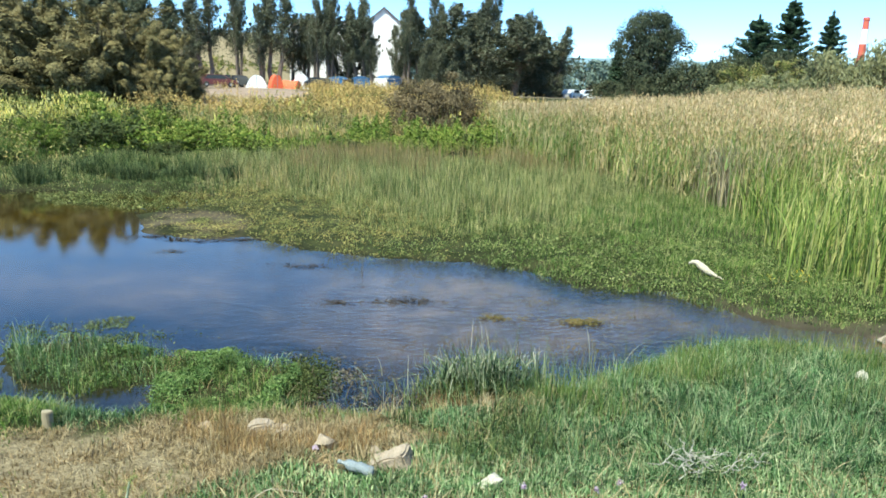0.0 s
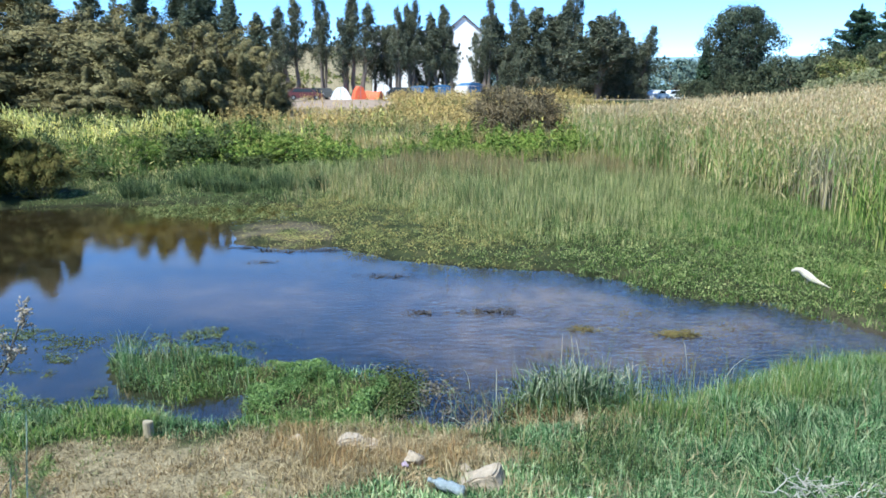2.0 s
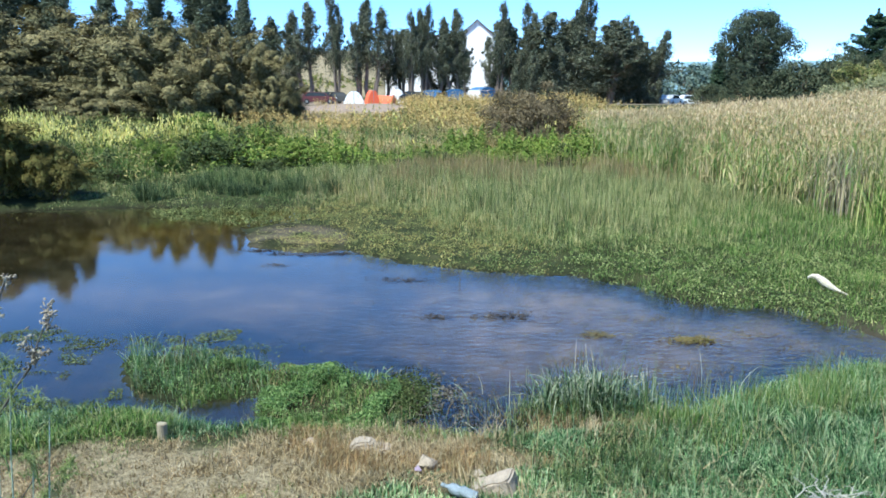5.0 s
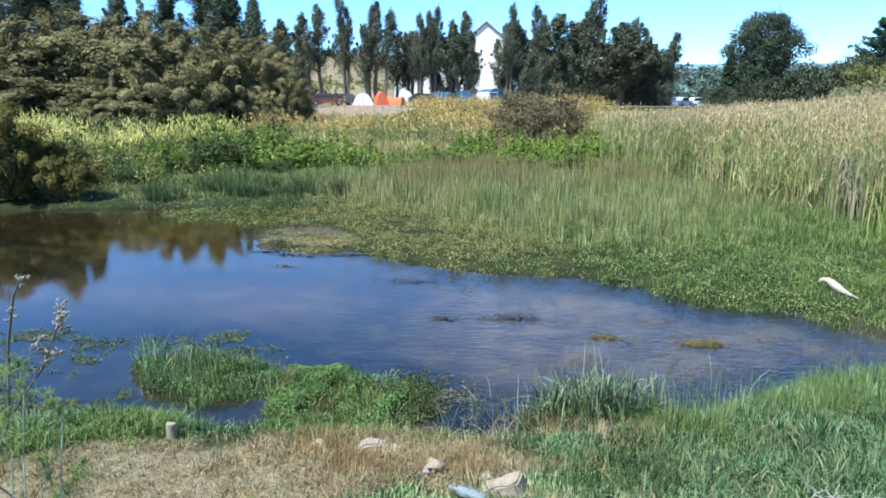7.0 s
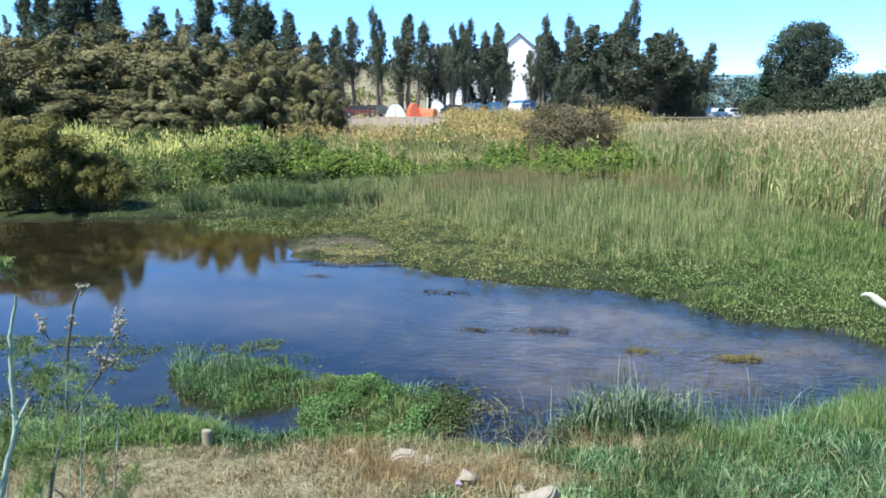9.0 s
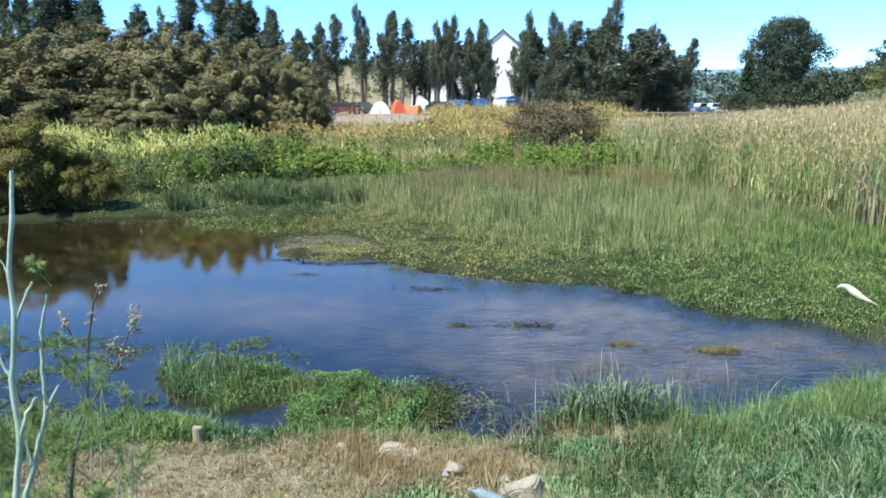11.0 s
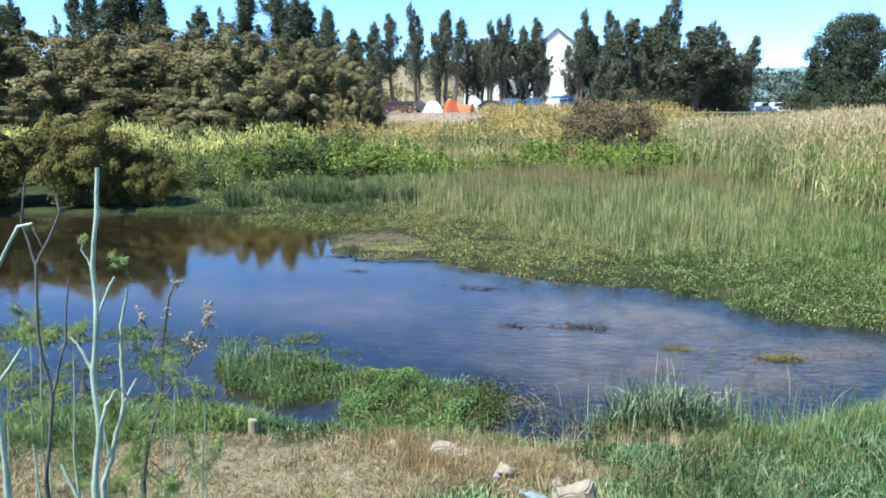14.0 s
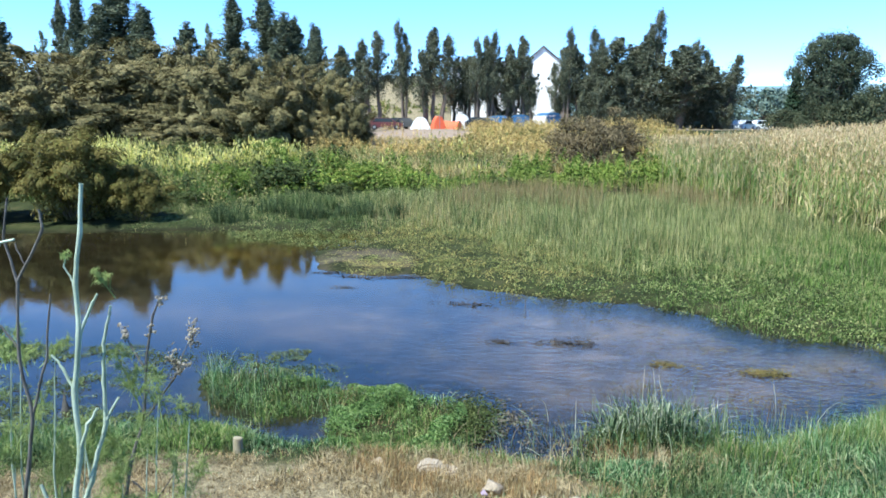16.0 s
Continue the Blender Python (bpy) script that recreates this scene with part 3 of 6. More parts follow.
def leaf_quads(P, size, aspect=0.5, flat=0.0, hang=0.0, facing=None, loose=0.55):
    """Pointed leaves at P. flat: how much they lie level; hang: how much they point down; facing: the way they face, more or less."""
    n = len(P)
    size = np.broadcast_to(size, n)
    d = rng.normal(0, 1, (n, 3))
    d[:, 2] = d[:, 2] * (1 - flat) - hang * 2
    d /= np.linalg.norm(d, axis=1)[:, None]
    up = rng.normal(0, 1 - 0.8 * flat, (n, 3))
    up[:, 2] += 1.6 * flat
    if facing is not None:
        up = facing + rng.normal(0, loose, (n, 3))
        up /= np.linalg.norm(up, axis=1)[:, None]
        d -= up * np.sum(d * up, 1)[:, None]
        d /= np.linalg.norm(d, axis=1)[:, None] + 1e-9
    s = np.cross(d, up)
    s /= np.linalg.norm(s, axis=1)[:, None] + 1e-9
    L, W = d * size[:, None], s * (size * aspect / 2)[:, None]
    V = np.stack([P - L * 0.45, P + W, P + L * 0.55, P - W], 1).reshape(-1, 3)
    return V, np.arange(n)[:, None] * 4 + np.arange(4)


def strew(n, x0, x1, y0, y1, keep):
    """n points at random over a rectangle, kept where keep(x, y) says, standing on the ground."""
    x, y = rng.uniform(x0, x1, n), rng.uniform(y0, y1, n)
    k = rng.uniform(0, 1, n) < keep(x, y)
    x, y = x[k], y[k]
    return np.stack([x, y, height(x, y)], -1)


def sward(name, P, h, w, lean, mat, label, category="grass", seg=2, droop=0.0, sink=0.01, away=None):
    P = P - [0, 0, sink]
    V, q, t = blades(P, h, w, lean, seg, droop, away)
    return tagged(part(name, np_mesh(name, V, [q, t]), mat), label, category, kind="stuff")


def tussocks(C, least, most, spread):
    """Blade roots round the clump centres C, and the way each blade leans, out of its clump."""
    P = np.repeat(C, rng.integers(least, most, len(C)), 0)
    a, r = rng.uniform(0, PI2, len(P)), np.abs(rng.normal(0, spread, len(P)))
    out = np.stack([np.cos(a), np.sin(a)], -1)
    P[:, :2] += out * r[:, None]
    P[:, 2] = height(P[:, 0], P[:, 1])
    return P, out


def vary(P, a, b, size=0.8, seed=11, spread=0.25):
    """Heights from a to b that rise and fall over the ground."""
    base = a + (b - a) * vnoise(P[:, 0], P[:, 1], size, seed)
    return base * (1 + rng.normal(0, spread, len(P))).clip(0.3, 1.8)


def on_land(x, y, edge=0.0):
    return (shore(x, y) > edge).astype(float)


# near bank: long soft grass
def bank(x, y):
    d = poly_sd(x, y, DRY) + (vnoise(x, y, 0.4, 6) - 0.5) * 0.5 + (vnoise(x, y, 1.2, 16) - 0.5) * 0.5
    inlet = np.hypot((x - 9.3) / 2.5, (y - 8.95) / 0.8)
    return on_land(x, y, -0.12 + 0.2 * (x > 6.5)) * smooth01(d, -0.15, 0.25) * (0.06 + 0.94 * smooth01(inlet + (vnoise(x, y, 0.4, 22) - 0.5) * 0.4, 0.85, 1.1))


C = strew(6200, -1.2, 10.0, 5.0, 9.6, lambda x, y: bank(x, y) * smooth01(x + (y - 6.5) * 0.2, -0.9, 0.6))
P, out = tussocks(C, 6, 34, 0.075)
sward("bank_grass", P, vary(P, 0.1, 0.34, 0.5) * (1 - 0.5 * smooth01(2.6 - P[:, 0], 0, 1)), rng.uniform(0.006, 0.014, len(P)), 0.85, M_GRASSBLUE, "long soft blue-green grass over the bank", seg=3, droop=0.1, away=out)
P = strew(9000, 2.0, 10.0, 6.0, 9.6, lambda x, y: bank(x, y) * smooth01(vnoise(x, y, 0.8, 23), 0.45, 0.7))
sward("tall_bank_grass", P, vary(P, 0.3, 0.55, 0.7), rng.uniform(0.004, 0.008, len(P)), 0.3, M_GRASS, "taller green grass stalks along the bank", seg=3)
P = strew(38000, 2.2, 9.8, 6.8, 9.6, lambda x, y: bank(x, y) * smooth01(0.9 - shore(x, y), 0, 0.5) * 0.8)
sward("shore_grass", P, vary(P, 0.12, 0.32, 0.5, 29), rng.uniform(0.005, 0.01, len(P)), 0.3, M_GRASS, "bright green grass along the water's edge", seg=2)
P = strew(52000, -2.2, 8.0, 3.6, 5.9, lambda x, y: smooth01(poly_sd(x, y, DRY) + (vnoise(x, y, 0.4, 6) - 0.5) * 0.4, -0.05, 0.2))
sward("turf", P, vary(P, 0.05, 0.13, 0.4, 31), rng.uniform(0.01, 0.024, len(P)), 0.5, M_TURF, "short thick blue-green turf on the slope", seg=2)
P = strew(30000, -7.0, 7.0, -4.0, 4.0, lambda x, y: (1 - smooth01(-poly_sd(x, y, DRY), -0.3, 0.1)) * (0.3 + 0.7 * vnoise(x, y, 0.6, 30)) * (np.hypot(x, y) > 0.35))
sward("slope_turf", P, vary(P, 0.05, 0.16, 0.5, 31), rng.uniform(0.012, 0.026, len(P)), 0.6, M_TURF, "short turf on the slope of the near bank", seg=2)
P = strew(1400, -1.5, 8.0, 3.8, 8.5, lambda x, y: bank(x, y))
sward("dead_blades", P, vary(P, 0.15, 0.4), rng.uniform(0.006, 0.011, len(P)), 1.1, M_STRAW, "scattered straw-coloured dead blades in the grass", seg=3)
P = strew(24000, 0.4, 9.5, 5.5, 9.3, lambda x, y: bank(x, y) * smooth01(vnoise(x, y, 0.55, 27) + 0.12 * smooth01(x, 3.5, 5.5), 0.5, 0.7))
sward("dark_bank_grass", P, vary(P, 0.12, 0.34, 0.5, 28), rng.uniform(0.006, 0.012, len(P)), 0.7, M_DARKGRASS, "darker green grass patches on the bank", seg=3)
P = strew(4200, 0.6, 9.5, 4.2, 9.3, lambda x, y: bank(x, y) * (0.2 + 0.8 * smooth01(vnoise(x, y, 0.7, 25), 0.35, 0.65)))
sward("arching_grass", P, vary(P, 0.3, 0.6, 0.7, 26), rng.uniform(0.004, 0.008, len(P)), 0.9, M_GRASSBLUE, "long pale arching grass stems over the bank", seg=5, droop=0.2)
P = strew(9000, -1.6, 3.2, 4.2, 7.0, lambda x, y: (0.15 + 0.85 * smooth01(vnoise(x, y, 0.35, 115), 0.35, 0.65)) * smooth01(3.2 - x, 0, 2.0))
sward("yellowing_grass", P, vary(P, 0.07, 0.24, 0.4, 116), rng.uniform(0.005, 0.011, len(P)), 0.8, M_STRAW, "yellowing dry blades through the grass by the stones", seg=3, droop=0.1)
# strip of grass between dry bank and pond
P = strew(80000, -10, 0.3, 5.6, 8.2, lambda x, y: on_land(x, y, -0.05) * smooth01(y - 6.55 - 0.18 * (x + 3) * (x < -3), -0.1, 0.25) * (poly_sd(x, y, ISLAND) > 0.05) * smooth01(-x, -0.5, 0.5) * (0.35 + 0.65 * smooth01(vnoise(x, y, 0.45, 34), 0.3, 0.6)))
k = vnoise(P[:, 0], P[:, 1], 0.6, 32) + rng.normal(0, 0.12, len(P)) > 0.5
H = vary(P, 0.05, 0.21, 0.4, 33, 0.35) * (1 - 0.4 * np.exp(-((P[:, 0] + 2.3) / 0.45) ** 2))
sward("strip_grass", P[k], H[k], rng.uniform(0.006, 0.013, k.sum()), 0.8, M_GRASSBLUE, "low green grass along the near shore", seg=2)
sward("dark_strip_grass", P[~k], H[~k], rng.uniform(0.006, 0.014, (~k).sum()), 0.8, M_GRASS, "darker olive grass along the near shore", seg=2)
# dry bank
P = strew(85000, -9, 0.8, 4.2, 7.0, lambda x, y: smooth01(-poly_sd(x, y, DRY) + 0.25, 0, 0.3) * (0.15 + 0.85 * smooth01(vnoise(x, y, 0.3, 35), 0.4, 0.75)))
sward("straw", P, vary(P, 0.04, 0.12, 0.4, 37), rng.uniform(0.005, 0.013, len(P)), 1.2, M_STRAW, "flattened straw and dead grass on the dry bank", seg=2)
P = strew(26000, -9, 0.8, 4.2, 7.0, lambda x, y: smooth01(-poly_sd(x, y, DRY) + 0.25, 0, 0.3) * smooth01(vnoise(x, y, 0.22, 40), 0.45, 0.7))
sward("dark_thatch", P, vary(P, 0.03, 0.09, 0.3, 42), rng.uniform(0.006, 0.013, len(P)), 1.2, M_THATCH, "dark brown rotten thatch between the straw", seg=2)
P = strew(8000, -1.6, 1.0, 5.9, 7.1, lambda x, y: smooth01(vnoise(x, y, 0.4, 39), 0.3, 0.6))
sward("rusty_grass", P, vary(P, 0.08, 0.2, 0.4, 41), rng.uniform(0.004, 0.008, len(P)), 0.5, M_RUST, "rust-brown dead grass beside the stones", seg=2)

P = strew(9000, -8, 0.8, 4.2, 7.0, lambda x, y: smooth01(vnoise(x, y, 0.45, 36), 0.62, 0.8))
sward("dry_bank_tufts", P, vary(P, 0.03, 0.09, 0.3, 38), rng.uniform(0.006, 0.012, len(P)), 0.8, M_GRASS, "small green tufts on the dry bank", seg=2)

# cress island
def island(x, y):
    return smooth01(-poly_sd(x, y, ISLAND) - (vnoise(x, y, 0.5, 1) - 0.5) * 0.25, -0.12, 0.05)


P = strew(240000, -5.4, -0.3, 6.9, 10.4, lambda x, y: island(x, y) * (0.1 + 0.9 * smooth01(x + 0.8 * (vnoise(x, y, 0.6, 59) - 0.5), -3.5, -2.3)) * (0.04 + 0.96 * smooth01(0.6 * vnoise(x, y, 0.24, 45) + 0.4 * vnoise(x, y, 0.6, 122), 0.34, 0.56)))
hh = 0.03 + 0.3 * (0.5 * vnoise(P[:, 0], P[:, 1], 0.7, 43) + 0.5 * vnoise(P[:, 0], P[:, 1], 0.24, 45) - 0.12).clip(0, 1) * smooth01(island(P[:, 0], P[:, 1]), 0.2, 1)
P[:, 2] = 0.015 + hh * rng.uniform(0.15, 1, len(P)) ** 0.6
V, q = leaf_quads(P, rng.uniform(0.02, 0.048, len(P)), 0.36, 0.3)
tagged(part("cress_island", np_mesh("cress_island", V, [q]), M_CRESS), "leafy green watercress growing out of the pond", "watercress", kind="stuff")
P = strew(26000, -5.6, -2.2, 8.2, 10.6, lambda x, y: island(x, y) * (1 - smooth01(x, -3.4, -2.4)) * smooth01(vnoise(x, y, 0.4, 60), 0.35, 0.6))
P[:, 2] = 0.01 + rng.uniform(0.0, 0.14, len(P)) ** 1.3
V, q = leaf_quads(P, rng.uniform(0.025, 0.045, len(P)), 0.5, 0.3)
tagged(part("island_weed", np_mesh("island_weed", V, [q]), M_DARKWEED), "sparse olive pondweed at the island's end", "pondweed", kind="stuff")
P = strew(2600, -5.0, -0.5, 7.0, 10.2, lambda x, y: island(x, y) * smooth01(vnoise(x, y, 0.35, 48), 0.4, 0.65))
sward("island_thatch", P, vary(P, 0.08, 0.26, 0.5, 49), rng.uniform(0.005, 0.01, len(P)), 0.7, M_THATCH, "brown dead stems between the cress", "watercress", seg=3, droop=0.15)
P = strew(9000, -3.4, -0.5, 7.1, 9.9, lambda x, y: island(x, y) * smooth01(vnoise(x, y, 0.4, 46), 0.3, 0.65))
sward("island_grass", P, vary(P, 0.1, 0.26, 0.3, 58), rng.uniform(0.005, 0.01, len(P)), 0.6, M_GRASS, "thin grass rising out of the cress", seg=3)
P = strew(3000, -5.2, -2.0, 8.3, 10.0, lambda x, y: island(x, y) * (0.2 + 0.8 * smooth01(vnoise(x, y, 0.35, 47), 0.4, 0.6)) * (1 - smooth01(x, -3.0, -2.2)))
sward("island_rush", P, vary(P, 0.16, 0.42), rng.uniform(0.004, 0.009, len(P)), 0.4, M_GRASSBLUE, "blue-green rushes on the cress island", "rush", seg=3)
n = 4200
P = np.stack([rng.normal(-0.55, 0.16, n), rng.normal(8.45, 0.28, n), rng.uniform(0.0, 0.2, n)], -1)
V, q = leaf_quads(P, rng.uniform(0.025, 0.045, n), 0.55, 0.3)
tagged(part("island_edge", np_mesh("island_edge", V, [q]), M_DARKWEED), "dark wilting cress at the island's end", "watercress", kind="stuff")
# floating weed patches on the water
for cx, cy, rx, ry, n, mat in ((-8.2, 10.5, 1.0, 0.3, 4200, M_SEDGE), (-5.9, 10.5, 0.9, 0.3, 1100, M_DARKWEED), (-6.6, 9.4, 0.5, 0.3, 1500, M_SEDGE), (-4.4, 10.7, 0.8, 0.22, 900, M_DARKWEED), (-0.3, 8.6, 0.45, 0.5, 900, M_DARKWEED),
                           (-3.3, 10.3, 0.8, 0.2, 800, M_SEDGE), (-7.4, 8.6, 0.9, 0.35, 1200, M_DARKWEED)):
    P = np.stack([rng.normal(cx, rx * 0.55, n), rng.normal(cy, ry * 0.6, n), rng.uniform(-0.015, 0.05, n)], -1)
    P = P[vnoise(P[:, 0], P[:, 1], 0.22, 64) + rng.normal(0, 0.1, n) > 0.42]
    V, q = leaf_quads(P, rng.uniform(0.022, 0.05, len(P)), 0.5, 0.5)
    tagged(part("floating_weed", np_mesh("floating_weed", V, [q]), mat), "loose patch of green pondweed floating on the water", "pondweed", kind="stuff")

x, y = rng.uniform(-9.5, -3.4, 60000), rng.uniform(7.2, 11.2, 60000)
k = (shore(x, y) < 0.05) & (rng.uniform(0, 1, 60000) < smooth01(0.5 * vnoise(x, y, 0.9, 113) + 0.5 * vnoise(x, y, 0.2, 114), 0.48, 0.68))
P = np.stack([x[k], y[k], rng.uniform(0.0, 0.025, k.sum())], -1)
k = rng.uniform(0, 1, len(P)) < 0.6
for name, Q, mat, label in (("scattered_weed", P[k], M_DARKWEED, "thin scattered pondweed on dark water"), ("green_weed", P[~k], M_SEDGE, "small floating green leaves on dark water")):
    V, q = leaf_quads(Q, rng.uniform(0.02, 0.05, len(Q)), 0.45, 0.75)
    tagged(part(name, np_mesh(name, V, [q]), mat), label, "pondweed", kind="stuff")

# far shore: mat of cress
CRESSMAT = [(-9.6, 22.9), (-8.4, 21.4), (-6.4, 20.8), (-4.9, 20.6), (-3.4, 18.6), (-2.4, 17.3), (-1.1, 15.7), (0.6, 14.9), (2.9, 14.5), (4.7, 12.5), (6.4, 12.1), (6.6, 11.0), (7.4, 10.0),
            (10.5, 9.5), (14, 9.5), (14, 13), (9.5, 16), (6.5, 17.6), (3.2, 19.5), (0.5, 22), (-3.2, 24.6), (-4.8, 23.5), (-7.0, 23.4)]


def matted(x, y):
    return smooth01(-poly_sd(x, y, CRESSMAT), -0.5, 0.1) * ((shore(x, y) > np.where(x < 6.8, -0.3, 0.1)) | ((x < -3.6) & (y > 20))) * (0.03 + 0.97 * smooth01(poly_sd(x, y, MUDFLAT), -0.2, 0.2)) * (0.1 + 0.9 * smooth01(np.hypot((x - 9.8) / 2.4, (y - 9.7) / 0.6) + (vnoise(x, y, 0.4, 22) - 0.5) * 0.4, 0.85, 1.1))


def mounds(x, y, seed):
    """Where low leafy growth stands up in clumps, and where it leaves gaps."""
    return 0.55 * vnoise(x, y, 0.24, seed) + 0.25 * vnoise(x, y, 0.6, seed + 70) + 0.2 * vnoise(x, y, 1.6, seed + 71)


P = strew(420000, -13, 14, 9.5, 26, lambda x, y: matted(x, y) * (0.04 + 0.96 * smooth01(mounds(x, y, 50), 0.4, 0.56)) * smooth01(-x + (y - 16) * 0.35, -3.5, 0.5))
P[:, 2] = P[:, 2].clip(0.0, None) + rng.uniform(0.1, 1, len(P)) * 0.8 * (mounds(P[:, 0], P[:, 1], 50) - 0.36).clip(0.02, 0.34)
west = P[:, 0] + (vnoise(P[:, 0], P[:, 1], 1.3, 118) - 0.5) * 4 + rng.normal(0, 0.4, len(P)) < -4.6
V, q = leaf_quads(P[west], rng.uniform(0.03, 0.07, west.sum()), 0.5, 0.3)
tagged(part("dark_mat", np_mesh("dark_mat", V, [q]), M_DARKMAT), "low dark green growth along the far shore", "watercress", kind="stuff")
P = P[~west]
V, q = leaf_quads(P, rng.uniform(0.024, 0.055, len(P)), 0.5, 0.3)
tagged(part("cress_mat", np_mesh("cress_mat", V, [q]), M_CRESSOLIVE), "low olive-green cress covering the far shore", "watercress", kind="stuff")
P = strew(170000, 0, 14, 9.5, 20, lambda x, y: matted(x, y) * (0.04 + 0.96 * smooth01(mounds(x, y, 52), 0.4, 0.56)) * smooth01(x - (y - 16) * 0.35, -0.5, 3.5))
P[:, 2] = P[:, 2].clip(0.0, None) + rng.uniform(0.1, 1, len(P)) * 0.8 * (mounds(P[:, 0], P[:, 1], 52) - 0.36).clip(0.02, 0.34)
V, q = leaf_quads(P, rng.uniform(0.028, 0.065, len(P)), 0.45, 0.2)
tagged(part("green_mat", np_mesh("green_mat", V, [q]), M_MAT), "low green leafy growth beside the channel", "watercress", kind="stuff")
P = strew(60000, 2.5, 14, 9.4, 19, lambda x, y: matted(x, y) * (0.2 + 0.8 * smooth01(vnoise(x, y, 0.6, 54), 0.3, 0.65)) * smooth01(x, 2.5, 6))
sward("mat_grass", P, vary(P, 0.06, 0.26, 0.7, 55), rng.uniform(0.008, 0.014, len(P)), 0.6, M_GRASS, "short green grass mixed into the far shore", seg=2)
P = strew(30000, 5.5, 18, 12.5, 24, lambda x, y: on_land(x, y, 0.8) * smooth01(x - 5.5 - (17 - y) * 0.3, 0.3, 2.0))
sward("marsh_grass", P, vary(P, 0.12, 0.42, 0.9, 56) * (0.4 + 0.6 * smooth01(P[:, 1], 15.0, 18.5)), rng.uniform(0.01, 0.02, len(P)), 0.5, M_GRASS, "green marsh grass between rushes and cattails", seg=2)
P = strew(170, 7.6, 9.6, 12.2, 13.6, lambda x, y: smooth01(vnoise(x, y, 0.4, 57), 0.45, 0.7))
P[:, 2] += 0.14
V, q = leaf_quads(P, rng.uniform(0.02, 0.04, len(P)), 0.8, 0.8)
tagged(part("yellow_flowers", np_mesh("yellow_flowers", V, [q]), M_BUTTER), "small yellow flowers low in the grass", "flowers", kind="stuff")

# rushes
RUSHES = [(-9.5, 29.5), (-6.5, 27.2), (-3.8, 24.5), (-1.6, 22.0), (-0.3, 19.2), (1.2, 17.4), (3.4, 16.4), (5.8, 16.2), (7.4, 17.4), (9.4, 19.6), (12, 22), (13, 27), (8, 31), (0, 31.8), (-8, 31.5)]


def rushy(x, y):
    return smooth01(-poly_sd(x, y, RUSHES) + (vnoise(x, y, 1.2, 61) - 0.5) * 2.0, -0.5, 0.8) * (0.35 + 0.65 * smooth01(vnoise(x, y, 0.7, 63), 0.2, 0.6))


P = strew(16000, -15, 14, 14.5, 32.5, rushy)
P = np.repeat(P, rng.integers(5, 26, len(P)), 0)
P[:, :2] += rng.normal(0, 0.095, (len(P), 2))
P[:, 2] = height(P[:, 0], P[:, 1])
sward("rushes", P, (0.5 * vary(P, 0.4, 1.0, 2.5, 65, 0.22) + 0.5 * vary(P, 0.3, 1.0, 0.8, 66, 0.3)) * (0.25 + 0.75 * smooth01(-poly_sd(P[:, 0], P[:, 1], RUSHES), -0.6, 3.8)) * rng.uniform(0.5, 1.15, len(P)), rng.uniform(0.007, 0.016, len(P)), 0.22, M_RUSH, "dense fine blue-green rushes in the marsh", "rushes", seg=2)
P = strew(32000, -4, 12, 23, 31.8, lambda x, y: rushy(x, y) * smooth01(vnoise(x, y, 2.2, 67), 0.2, 0.55) * smooth01(y + (vnoise(x, y, 1.4, 68) - 0.5) * 3, 25.0, 29) * smooth01(x, -4, 0.5))
sward("seeding_rushes", P, vary(P, 0.6, 1.0, 2.0, 69, 0.2), rng.uniform(0.012, 0.02, len(P)), 0.14, M_RUSHRED, "reddish-brown seeding rushes behind the green ones", "rushes", seg=2)
# grass clumps along the far left shore
P = strew(110000, -24, -3, 22.5, 32, lambda x, y: on_land(x, y, 0.02) * (0.03 + 0.97 * smooth01(0.5 * vnoise(x, y, 0.8, 71) + 0.5 * vnoise(x, y, 0.35, 124), 0.42, 0.58)) * smooth01(-x + (30 - y), 4, 8) * (1 - smooth01(-x, 13.0, 14.2) * (y < 28.5)))
mound = np.exp(-((P[:, 0] + 8.2) / 1.9) ** 2 - ((P[:, 1] - 27.8) / 1.3) ** 2) + 0.8 * np.exp(-((P[:, 0] + 10.9) / 0.8) ** 2 - ((P[:, 1] - 25.8) / 0.6) ** 2)
k = vnoise(P[:, 0], P[:, 1], 0.9, 72) + rng.normal(0, 0.12, len(P)) - 0.5 * mound > 0.55
H = vary(P, 0.06, 0.34, 0.7, 73, 0.3) * (0.4 + 0.6 * smooth01(P[:, 1], 24, 27)) + 0.6 * mound * rng.uniform(0.5, 1.1, len(P))
sward("pale_shore_clumps", P[k], H[k], rng.uniform(0.012, 0.024, k.sum()), 0.5, M_RUSH, "paler grass clumps on the far shore", seg=2)
P, H = P[~k], H[~k]
sward("shore_clumps", P, H, rng.uniform(0.012, 0.024, len(P)), 0.5, M_DARKGRASS, "uneven dark green grass clumps on the far shore", seg=2)

# dark sedge clumps before the rushes
C = np.array([(-10.6, 24.8), (-10.1, 24.9), (-7.8, 25.7), (-7.2, 25.9), (-6.6, 26.0), (-6.0, 26.3), (-5.4, 26.2), (-4.4, 26.0), (-9.3, 26.6)])
C = np.repeat(np.concatenate([C, height(C[:, 0], C[:, 1])[:, None]], 1), 24, 0)
C[:, :2] += rng.normal(0, 0.24, (len(C), 2))
P, out = tussocks(C, 12, 36, 0.1)
sward("sedge_clumps", P, rng.uniform(0.5, 1.1, len(P)) * vary(P, 0.3, 1.0, 0.5, 125, 0.1), rng.uniform(0.01, 0.02, len(P)), 0.3, M_SEDGE, "dark blue-green sedge clumps at the edge of the rushes", "sedge", seg=3, droop=0.08, away=out)
